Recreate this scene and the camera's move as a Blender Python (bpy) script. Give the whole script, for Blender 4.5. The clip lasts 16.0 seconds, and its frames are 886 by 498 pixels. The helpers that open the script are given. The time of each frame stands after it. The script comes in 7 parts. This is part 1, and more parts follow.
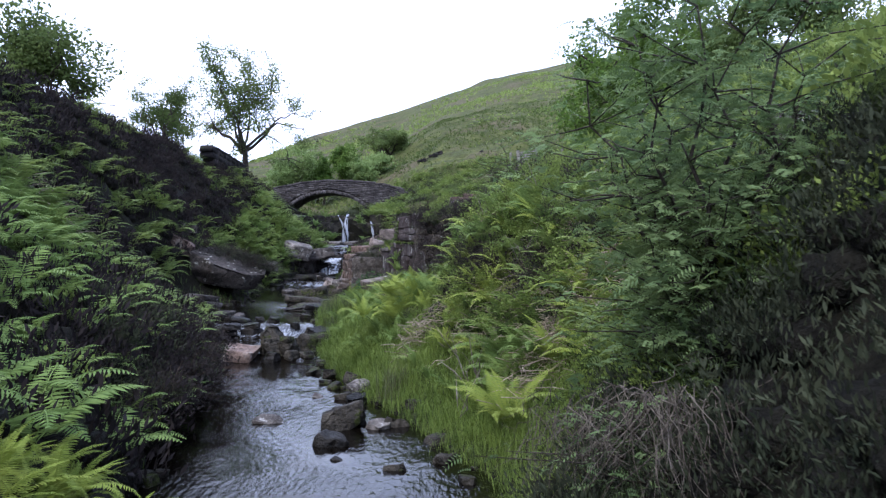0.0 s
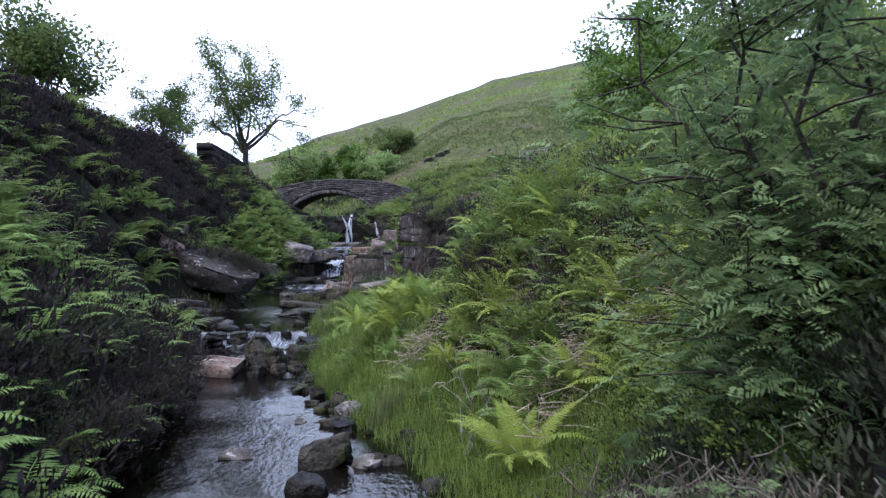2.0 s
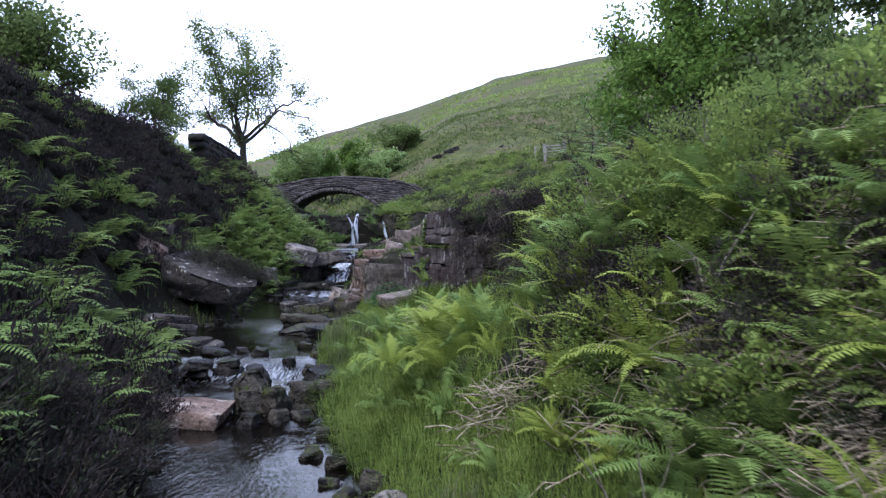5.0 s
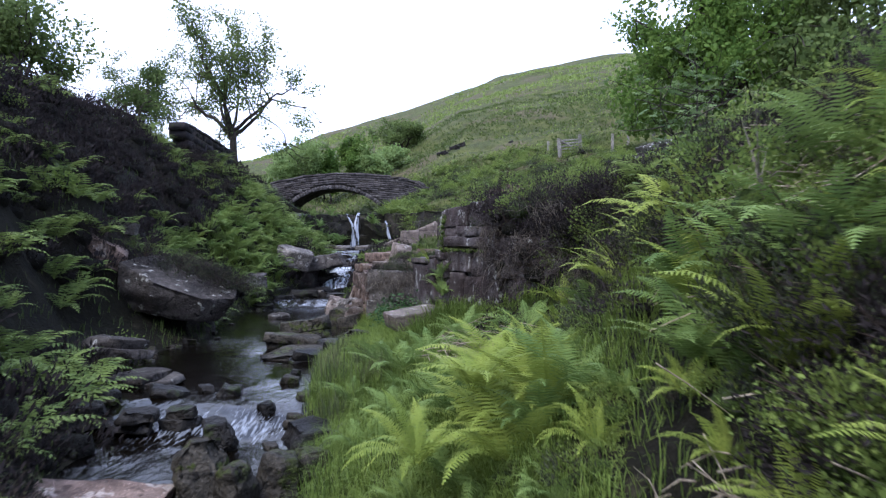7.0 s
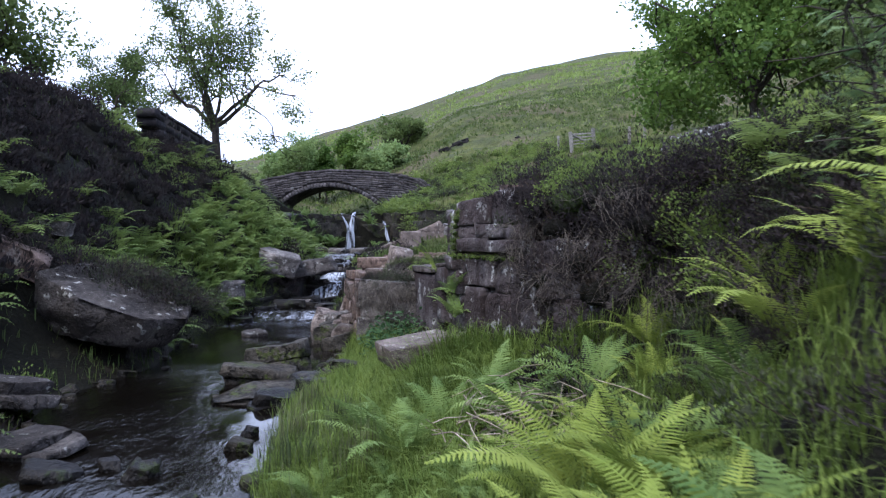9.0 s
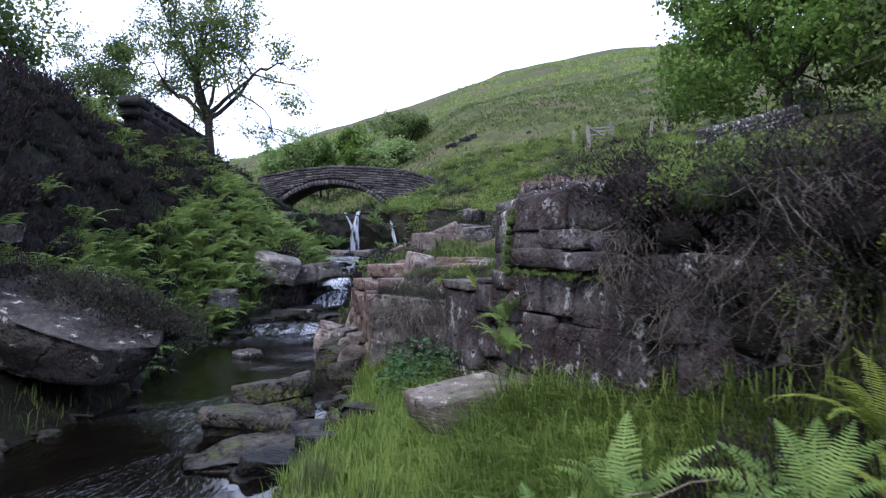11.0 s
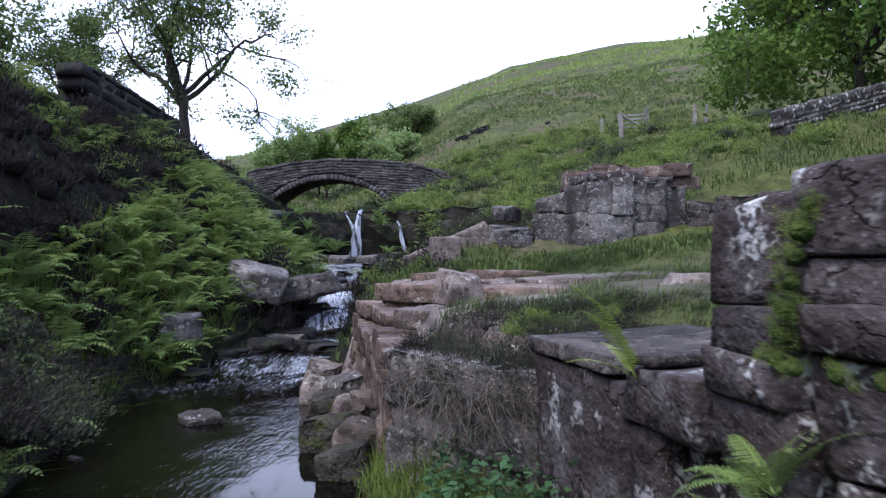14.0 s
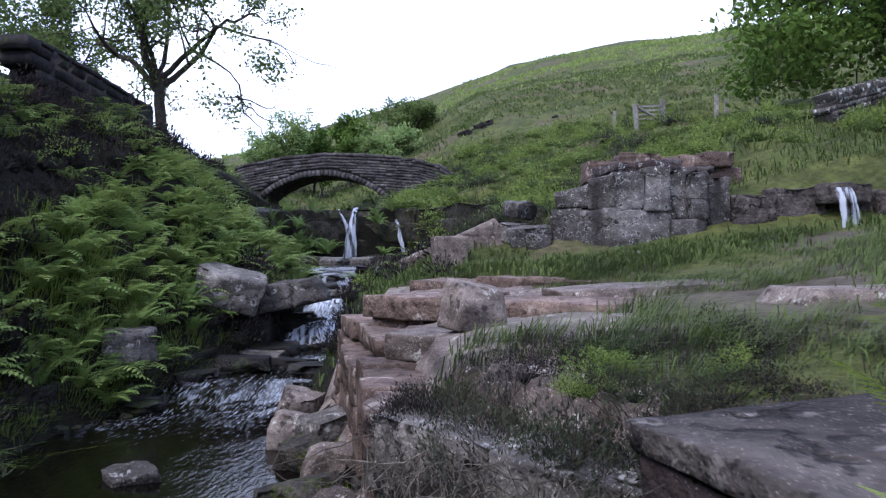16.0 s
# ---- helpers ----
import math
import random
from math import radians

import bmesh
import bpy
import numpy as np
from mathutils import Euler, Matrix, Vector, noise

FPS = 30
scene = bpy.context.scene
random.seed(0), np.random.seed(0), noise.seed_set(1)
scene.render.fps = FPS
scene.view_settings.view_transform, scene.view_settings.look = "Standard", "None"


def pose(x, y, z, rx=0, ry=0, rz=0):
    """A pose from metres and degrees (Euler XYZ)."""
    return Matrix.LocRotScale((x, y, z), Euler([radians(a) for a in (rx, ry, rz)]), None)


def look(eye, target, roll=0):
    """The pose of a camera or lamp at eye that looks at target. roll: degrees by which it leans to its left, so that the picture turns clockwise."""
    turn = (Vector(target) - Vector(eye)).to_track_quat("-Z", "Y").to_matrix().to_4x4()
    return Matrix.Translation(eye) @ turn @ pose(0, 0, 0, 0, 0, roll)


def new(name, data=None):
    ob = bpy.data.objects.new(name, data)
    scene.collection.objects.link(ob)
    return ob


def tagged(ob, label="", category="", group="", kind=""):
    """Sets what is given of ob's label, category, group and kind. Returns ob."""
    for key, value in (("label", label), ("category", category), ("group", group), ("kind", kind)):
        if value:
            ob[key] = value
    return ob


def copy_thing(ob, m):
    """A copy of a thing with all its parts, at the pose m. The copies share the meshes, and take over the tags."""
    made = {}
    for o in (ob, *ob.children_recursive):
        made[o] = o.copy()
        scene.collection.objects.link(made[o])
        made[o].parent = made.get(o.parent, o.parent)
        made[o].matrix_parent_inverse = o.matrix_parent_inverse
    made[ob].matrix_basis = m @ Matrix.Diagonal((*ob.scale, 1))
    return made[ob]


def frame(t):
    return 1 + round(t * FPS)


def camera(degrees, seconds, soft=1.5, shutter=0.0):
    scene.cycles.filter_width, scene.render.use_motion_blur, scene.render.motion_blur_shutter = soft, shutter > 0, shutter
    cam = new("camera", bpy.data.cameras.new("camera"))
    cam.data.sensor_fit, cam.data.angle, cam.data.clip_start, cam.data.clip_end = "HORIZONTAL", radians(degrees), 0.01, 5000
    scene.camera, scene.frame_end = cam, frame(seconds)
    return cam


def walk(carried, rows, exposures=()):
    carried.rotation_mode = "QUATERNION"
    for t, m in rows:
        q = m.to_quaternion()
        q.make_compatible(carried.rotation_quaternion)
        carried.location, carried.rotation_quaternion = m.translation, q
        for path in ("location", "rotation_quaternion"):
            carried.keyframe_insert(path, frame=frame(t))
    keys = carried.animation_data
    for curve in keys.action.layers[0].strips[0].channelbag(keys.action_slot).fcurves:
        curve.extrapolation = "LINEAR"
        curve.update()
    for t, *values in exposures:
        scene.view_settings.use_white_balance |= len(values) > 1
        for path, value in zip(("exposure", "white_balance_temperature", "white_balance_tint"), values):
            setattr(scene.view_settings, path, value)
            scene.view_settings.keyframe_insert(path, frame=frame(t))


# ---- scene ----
cam = camera(64.3, 16.0, soft=1.3, shutter=0.5)
METRES, EYE, TILT, LEAN, TURN = 22.0, 2.35, 0.0, 0.0, 0.0
ROWS = [
    (0.0, 0.0, 0.0, 0.0, 0.0, 0.0, -0.0),
    (0.5, 0.0007, 0.0145, -0.0001, 0.58, 0.03, -0.04),
    (1.0, 0.0017, 0.0313, -0.0002, 0.6, 0.07, -0.07),
    (1.5, 0.0027, 0.0499, 0.0001, 0.62, 0.08, -0.04),
    (2.0, 0.0032, 0.0702, 0.0007, 0.64, 0.09, -0.0),
    (2.5, 0.002, 0.0917, 0.0015, 0.63, 0.11, -0.06),
    (3.0, 0.0002, 0.1164, 0.0018, 0.63, 0.12, -0.09),
    (3.5, -0.0067, 0.1426, 0.0024, 0.63, 0.13, -0.09),
    (4.0, -0.0167, 0.1683, 0.0028, 0.63, 0.14, -0.07),
    (6.5, -0.0554, 0.3399, 0.0062, 0.65, 0.22, -0.01),
    (7.0, -0.0575, 0.3836, 0.007, 0.67, 0.25, -0.03),
    (7.5, -0.0573, 0.4285, 0.0079, 0.67, 0.29, 0.0),
    (8.0, -0.0579, 0.4702, 0.0088, 0.66, 0.34, -0.01),
    (8.5, -0.0618, 0.5067, 0.0097, 0.67, 0.35, -0.02),
    (9.0, -0.0676, 0.539, 0.0108, 0.67, 0.36, 0.01),
    (11.5, -0.0991, 0.6882, 0.0212, 0.7, 0.22, 0.05),
    (12.0, -0.105, 0.7233, 0.0239, 0.71, 0.21, 0.07),
    (12.5, -0.1108, 0.7602, 0.0266, 0.71, 0.2, 0.1),
    (13.0, -0.1164, 0.7986, 0.0288, 0.72, 0.19, 0.09),
    (13.5, -0.1211, 0.8373, 0.0289, 0.75, 0.18, 0.12),
    (14.0, -0.1246, 0.8736, 0.0293, 0.75, 0.2, 0.11),
    (14.5, -0.1267, 0.9069, 0.0301, 0.76, 0.21, 0.09),
    (15.0, -0.129, 0.9369, 0.0305, 0.76, 0.21, 0.11),
    (15.5, -0.1299, 0.9634, 0.0305, 0.78, 0.22, 0.15),
    (16.0, -0.1297, 0.9856, 0.0307, 0.78, 0.24, 0.12),
]
walk(cam, [(t, pose(0, 0, EYE, TILT, LEAN, TURN) @ pose(METRES * x, METRES * y, METRES * z, 90 + pitch, roll, yaw)) for t, x, y, z, yaw, pitch, roll in ROWS], [(0.0, 1.36, 6180, 13), (8.0, 1.36, 6140, 13), (11.5, 1.32, 6140, 14), (14.0, 1.26, 6120, 15), (16.0, 1.16, 6120, 15)])

# ---- sky and sun: a bright overcast late afternoon ----
world = bpy.data.worlds.new("overcast_sky")
scene.world = world
world.use_nodes = True
wn = world.node_tree
wn.nodes.clear()
w_out = wn.nodes.new("ShaderNodeOutputWorld")
w_bg = wn.nodes.new("ShaderNodeBackground")
w_sky = wn.nodes.new("ShaderNodeTexSky")
w_sky.sky_type, w_sky.sun_disc = "NISHITA", False
SUN_UP, SUN_ROUND = 54.0, 218.0
w_sky.sun_elevation, w_sky.sun_rotation = radians(SUN_UP), radians(SUN_ROUND)
w_sky.dust_density, w_sky.air_density = 2.0, 1.0
w_scale = wn.nodes.new("ShaderNodeMix")
w_scale.data_type, w_scale.blend_type = "RGBA", "MULTIPLY"
w_scale.inputs[0].default_value = 1.0
w_scale.inputs[7].default_value = (0.1, 0.1, 0.1, 1)
wn.links.new(w_sky.outputs[0], w_scale.inputs[6])
# a veil of cloud over the blue
w_geo = wn.nodes.new("ShaderNodeTexCoord")
w_noise = wn.nodes.new("ShaderNodeTexNoise")
w_noise.inputs["Scale"].default_value, w_noise.inputs["Detail"].default_value = 2.2, 5
wn.links.new(w_geo.outputs["Generated"], w_noise.inputs["Vector"])
w_ramp = wn.nodes.new("ShaderNodeValToRGB")
w_ramp.color_ramp.elements[0].position, w_ramp.color_ramp.elements[0].color = 0.15, (0.74, 0.92, 1.42, 1)
w_ramp.color_ramp.elements[1].position, w_ramp.color_ramp.elements[1].color = 0.6, (1.03, 1.12, 1.40, 1)
w_sep = wn.nodes.new("ShaderNodeSeparateXYZ")
wn.links.new(w_geo.outputs["Generated"], w_sep.inputs[0])
w_high = wn.nodes.new("ShaderNodeMath")
w_high.operation = "MULTIPLY_ADD"
wn.links.new(w_sep.outputs["Z"], w_high.inputs[0])
w_high.inputs[1].default_value = -0.35
wn.links.new(w_noise.outputs["Fac"], w_high.inputs[2])
wn.links.new(w_high.outputs[0], w_ramp.inputs["Fac"])
w_mix = wn.nodes.new("ShaderNodeMix")
w_mix.data_type = "RGBA"
w_mix.inputs[0].default_value = 0.82
wn.links.new(w_scale.outputs[2], w_mix.inputs[6])
wn.links.new(w_ramp.outputs["Color"], w_mix.inputs[7])
wn.links.new(w_mix.outputs[2], w_bg.inputs["Color"])
w_bg.inputs["Strength"].default_value = 1.0
wn.links.new(w_bg.outputs[0], w_out.inputs[0])
sun = new("sun", bpy.data.lights.new("sun", "SUN"))
sun.data.energy, sun.data.angle, sun.data.color = 1.8, radians(25), (1.0, 0.96, 0.9)
_az = radians(SUN_ROUND)
_way = Vector((math.sin(_az) * math.cos(radians(SUN_UP)), math.cos(_az) * math.cos(radians(SUN_UP)), math.sin(radians(SUN_UP))))
sun.matrix_world = look(_way * 60, (0, 0, 0))

# ---- building tools ----
RNG = np.random.RandomState(7)
_LAT = np.random.RandomState(3).rand(256, 256)


def value_noise(x, y):
    xi, yi = np.floor(x).astype(int), np.floor(y).astype(int)
    fx, fy = x - xi, y - yi
    fx, fy = fx * fx * (3 - 2 * fx), fy * fy * (3 - 2 * fy)
    a, b = _LAT[xi % 256, yi % 256], _LAT[(xi + 1) % 256, yi % 256]
    c, d = _LAT[xi % 256, (yi + 1) % 256], _LAT[(xi + 1) % 256, (yi + 1) % 256]
    return (a * (1 - fx) + b * fx) * (1 - fy) + (c * (1 - fx) + d * fx) * fy - 0.5


def fbm(x, y, octaves=4):
    x, y = np.asarray(x, float), np.asarray(y, float)
    total, amp = 0, 1.0
    for k in range(octaves):
        total = total + amp * value_noise(x * 2 ** k + 17.3 * k, y * 2 ** k + 5.1 * k)
        amp *= 0.5
    return total


class Buf:
    """Gathers vertices and faces of one mesh."""

    def __init__(self):
        self.v, self.q, self.t, self.n = [], [], [], 0

    def add(self, v, quads=None, tris=None):
        v = np.asarray(v, float).reshape(-1, 3)
        if quads is not None and len(quads):
            self.q.append(np.asarray(quads, int) + self.n)
        if tris is not None and len(tris):
            self.t.append(np.asarray(tris, int) + self.n)
        self.v.append(v)
        self.n += len(v)
        return self

    def add_buf(self, other, m=None):
        v = np.concatenate(other.v)
        if m is not None:
            a = np.array(m)
            v = v @ a[:3, :3].T + a[:3, 3]
        return self.add(v, np.concatenate(other.q) if other.q else None, np.concatenate(other.t) if other.t else None)

    def mesh(self, name, material, smooth=False):
        me = bpy.data.meshes.new(name)
        v = np.concatenate(self.v)
        q = np.concatenate(self.q) if self.q else np.zeros((0, 4), int)
        t = np.concatenate(self.t) if self.t else np.zeros((0, 3), int)
        me.vertices.add(len(v))
        me.vertices.foreach_set("co", v.ravel().astype(np.float32))
        me.loops.add(q.size + t.size)
        me.loops.foreach_set("vertex_index", np.concatenate([q.ravel(), t.ravel()]).astype(np.int32))
        me.polygons.add(len(q) + len(t))
        starts = np.concatenate([np.arange(len(q)) * 4, q.size + np.arange(len(t)) * 3]).astype(np.int32)
        me.polygons.foreach_set("loop_start", starts)
        if smooth:
            me.polygons.foreach_set("use_smooth", np.ones(len(q) + len(t), bool))
        me.update(calc_edges=True)
        me.validate()
        if material:
            for m in (material if isinstance(material, (list, tuple)) else [material]):
                me.materials.append(m)
        return me


def thing(name, buf, material, label, category, group="", kind="", smooth=False, m=None):
    ob = new(name, buf.mesh(name, material, smooth) if buf else None)
    if m is not None:
        ob.matrix_world = m
    return tagged(ob, label, category, group, kind)


def part(name, buf, material, parent, label="", smooth=False, m=None):
    ob = new(name, buf if isinstance(buf, bpy.types.Mesh) else buf.mesh(name, material, smooth))
    ob.parent = parent
    if m is not None:
        ob.matrix_basis = m
    return tagged(ob, label) if label else ob


def tube(buf, pts, radii, sides=6):
    """A tapered tube along points."""
    pts, radii = np.asarray(pts, float), np.asarray(radii, float)
    n = len(pts)
    tan = np.gradient(pts, axis=0)
    tan /= np.linalg.norm(tan, axis=1)[:, None] + 1e-9
    ref = np.where(np.abs(tan[:, 2:3]) > 0.9, np.array([[1.0, 0, 0]]), np.array([[0, 0, 1.0]]))
    a = np.cross(tan, ref)
    a /= np.linalg.norm(a, axis=1)[:, None] + 1e-9
    b = np.cross(tan, a)
    ang = np.arange(sides) * 2 * math.pi / sides
    v = pts[:, None] + radii[:, None, None] * (a[:, None] * np.cos(ang)[None, :, None] + b[:, None] * np.sin(ang)[None, :, None])
    i, j = np.meshgrid(np.arange(n - 1), np.arange(sides), indexing="ij")
    k = (j + 1) % sides
    quads = np.stack([i * sides + j, i * sides + k, (i + 1) * sides + k, (i + 1) * sides + j], -1).reshape(-1, 4)
    buf.add(v.reshape(-1, 3), quads)


def cube_sphere(n):
    g = np.linspace(-1, 1, n + 1)
    u, w = np.meshgrid(g, g, indexing="ij")
    one = np.ones_like(u)
    sides = [(one, u, w), (-one, w, u), (w, one, u), (u, -one, w), (u, w, one), (w, u, -one)]
    v = np.concatenate([np.stack(s, -1).reshape(-1, 3) for s in sides])
    i, j = np.meshgrid(np.arange(n), np.arange(n), indexing="ij")
    base = np.stack([i * (n + 1) + j, (i + 1) * (n + 1) + j, (i + 1) * (n + 1) + j + 1, i * (n + 1) + j + 1], -1).reshape(-1, 4)
    q = np.concatenate([base + k * (n + 1) ** 2 for k in range(6)])
    key, inv = np.unique(np.round(v, 5), axis=0, return_inverse=True)
    return key, inv.ravel()[q]


_CUBES = {n: cube_sphere(n) for n in (2, 3, 5, 8, 11, 14)}


def crag(r, size, cuts, deep, wonky):
    """A convex block cut from a box by random planes, its arrises slightly worn."""
    bm = bmesh.new()
    bmesh.ops.create_cube(bm, size=1.0)
    half = np.array(size) / 2
    for v in bm.verts:
        v.co = Vector([float(c * s * (1 - abs(r.normal(0, wonky)))) for c, s in zip(v.co, size)])
    for _ in range(cuts):
        d = r.normal(0, 1, 3) * np.array([1, 1, 0.5])
        d[2] = abs(d[2]) if r.rand() < 0.75 else d[2]
        d /= np.linalg.norm(d)
        support = float(np.abs(d * half).sum()) * r.uniform(*deep)
        bmesh.ops.bisect_plane(bm, geom=bm.verts[:] + bm.edges[:] + bm.faces[:], plane_co=Vector(d * support), plane_no=Vector(d), clear_outer=True)
        bmesh.ops.holes_fill(bm, edges=[e for e in bm.edges if e.is_boundary])
    bmesh.ops.remove_doubles(bm, verts=bm.verts, dist=0.004 * float(max(size)))
    bmesh.ops.recalc_face_normals(bm, faces=bm.faces)
    bmesh.ops.bevel(bm, geom=bm.edges[:], offset=0.035 * float(min(size)), offset_type="OFFSET", segments=1, profile=0.5, affect="EDGES", clamp_overlap=True)
    return bm


def rock(seed, size, n=8, rough=0.03, chips=5, square=False, strata=1, deep=None):
    """An angular block of gritstone round its middle. size: full x, y, z; strata: beds that it is split into."""
    r = np.random.RandomState(seed)
    out = Buf()
    z = -size[2] / 2
    for k in range(strata):
        th = size[2] / strata * (1.0 if strata == 1 else r.uniform(0.75, 1.2))
        shrink = 1.0 if strata == 1 else 1.0 - 0.16 * k * r.uniform(0.4, 1.4)
        own = np.array([size[0] * shrink, size[1] * shrink, th * 1.04])
        bm = crag(r, own, chips, deep or ((0.86, 0.99) if square else (0.55, 0.9)), 0.03 if square else 0.14)
        far = max(size) / n * 1.5
        for _ in range(4):
            long = [e for e in bm.edges if e.calc_length() > far]
            if not long:
                break
            bmesh.ops.subdivide_edges(bm, edges=long, cuts=1)
            bmesh.ops.triangulate(bm, faces=[f for f in bm.faces if len(f.verts) > 4])
        bmesh.ops.triangulate(bm, faces=bm.faces)
        bm.normal_update()
        v = np.array([p.co[:] for p in bm.verts])
        nor = np.array([p.normal[:] for p in bm.verts])
        t = [[p.index for p in f.verts] for f in bm.faces]
        bm.free()
        mean = float(np.mean(size))
        f, o = 2.6 / max(mean, 0.05), r.uniform(0, 60)
        u1, u2 = v[:, 0] + v[:, 2] * 0.7, v[:, 1] - v[:, 2] * 0.6
        bump = rough * mean * (1.5 * fbm(u1 * f + o, u2 * f + o, 4) + 1.0 * value_noise(v[:, 2] * 6 * f + o, (u1 + u2) * f * 0.25 + o))
        v = v + nor * bump[:, None]
        v[:, 2] += z + th / 2
        if strata > 1:
            v[:, :2] += r.normal(0, 0.06, 2) * np.array(size[:2])
        z += th * 0.94
        out.add(v, None, t)
    return out


STONE, LEAF = 0.66, 0.66


def mat(name, dark, light, scale=3.0, rough=0.8, bump=0.3, fine=40.0, third=None, third_scale=1.2, third_at=0.55, spec=0.12, island=0.0, obj=0.0, layers=0.0, bump_d=0.02, cracks=0.0, streaks=0.0):
    """A two-scale material in object space: broad tone, fine grain, patches of a third colour, relief."""
    dark, light = [c * STONE for c in dark], [c * STONE for c in light]
    third = [c * STONE for c in third] if third is not None else None
    m = bpy.data.materials.new(name)
    m.use_nodes = True
    nt = m.node_tree
    N, L = nt.nodes, nt.links
    bs = N["Principled BSDF"]
    bs.inputs["Roughness"].default_value = rough
    bs.inputs["Specular IOR Level"].default_value = spec
    geo = N.new("ShaderNodeNewGeometry")
    pos = geo.outputs["Position"]

    def tex(sc, detail=4.0, stretch=None):
        n = N.new("ShaderNodeTexNoise")
        n.inputs["Scale"].default_value, n.inputs["Detail"].default_value = sc, detail
        if stretch:
            mp = N.new("ShaderNodeMapping")
            mp.inputs["Scale"].default_value = stretch
            L.new(pos, mp.inputs["Vector"])
            L.new(mp.outputs[0], n.inputs["Vector"])
        else:
            L.new(pos, n.inputs["Vector"])
        return n.outputs["Fac"]

    def mix(fac, a, b, kind="MIX"):
        x = N.new("ShaderNodeMix")
        x.data_type, x.blend_type = "RGBA", kind
        for sock, val in ((x.inputs[0], fac), (x.inputs[6], a), (x.inputs[7], b)):
            if hasattr(val, "links"):
                L.new(val, sock)
            else:
                sock.default_value = val if isinstance(val, float) else (*val[:3], 1)
        return x.outputs[2]

    def ramp(fac, lo, hi):
        r = N.new("ShaderNodeMapRange")
        r.inputs[1].default_value, r.inputs[2].default_value = lo, hi
        L.new(fac, r.inputs[0])
        return r.outputs[0]

    broad, grain = tex(scale), tex(fine, 3.0)
    col = mix(ramp(broad, 0.3, 0.7), dark, light)
    if layers:
        col = mix(ramp(tex(1.0, 5.0, (0.6, 0.6, layers)), 0.4, 0.65), col, [c * 0.55 for c in dark])
    if third is not None:
        spots = ramp(tex(third_scale, 10.0 if cracks else 6.0), third_at, third_at + (0.03 if cracks else 0.07))
        if cracks:
            brk = N.new("ShaderNodeMath")
            brk.operation = "MULTIPLY"
            L.new(spots, brk.inputs[0])
            L.new(ramp(tex(third_scale * 5, 6.0), 0.42, 0.5), brk.inputs[1])
            spots = brk.outputs[0]
        col = mix(spots, col, third)
    col = mix(0.55, col, mix(ramp(grain, 0.25, 0.75), (0.45, 0.45, 0.45), (1.35, 1.35, 1.35)), "MULTIPLY")
    crack_h = None
    if cracks:
        # thin wandering cracks and flaked edges
        wob = N.new("ShaderNodeTexNoise")
        wob.inputs["Scale"].default_value, wob.inputs["Detail"].default_value = 3.0, 4
        L.new(pos, wob.inputs["Vector"])
        addv = N.new("ShaderNodeVectorMath")
        addv.operation = "MULTIPLY_ADD"
        L.new(wob.outputs["Color"], addv.inputs[0])
        addv.inputs[1].default_value = (0.9, 0.9, 0.5)
        L.new(pos, addv.inputs[2])
        vor = N.new("ShaderNodeTexVoronoi")
        vor.feature = "DISTANCE_TO_EDGE"
        vor.inputs["Scale"].default_value = cracks
        L.new(addv.outputs[0], vor.inputs["Vector"])
        hide = N.new("ShaderNodeMath")
        hide.operation = "MAXIMUM"
        L.new(ramp(vor.outputs["Distance"], 0.0, 0.022), hide.inputs[0])
        L.new(ramp(tex(1.3, 3.0), 0.40, 0.52), hide.inputs[1])
        crack_h = hide.outputs[0]
        col = mix(crack_h, [c * 0.35 for c in dark], col)
        col = mix(ramp(tex(70.0, 2.0), 0.64, 0.7), col, [c * 1.7 for c in light])
        col = mix(ramp(tex(9.0, 8.0), 0.58, 0.66), col, [c * 0.45 for c in dark])
    col = mix(0.75, col, mix(ramp(tex(scale * 4.5, 6.0), 0.35, 0.65), (0.55, 0.54, 0.53), (1.3, 1.3, 1.28)), "MULTIPLY")
    if streaks:
        # water stains running down the face
        col = mix(ramp(tex(1.0, 5.0, (streaks, streaks, 0.22)), 0.52, 0.66), col, [c * 0.5 for c in dark])
    rnd = None
    if island:
        rnd, amt = geo.outputs["Random Per Island"], island
    elif obj:
        oi = N.new("ShaderNodeObjectInfo")
        rnd, amt = oi.outputs["Random"], obj
    if rnd is not None:
        col = mix(1.0, col, mix(rnd, [1 - amt] * 3, [1 + amt] * 3), "MULTIPLY")
    L.new(col, bs.inputs["Base Color"])
    if bump:
        b = N.new("ShaderNodeBump")
        b.inputs["Strength"].default_value, b.inputs["Distance"].default_value = (bump, 0.04) if cracks else (bump, bump_d)
        add = N.new("ShaderNodeMath")
        L.new(tex(fine * 0.3, 5.0), add.inputs[0])
        L.new(grain, add.inputs[1])
        high = add.outputs[0]
        if crack_h is not None:
            a2 = N.new("ShaderNodeMath")
            L.new(high, a2.inputs[0])
            L.new(crack_h, a2.inputs[1])
            high = a2.outputs[0]
        L.new(high, b.inputs["Height"])
        L.new(b.outputs[0], bs.inputs["Normal"])
    return m


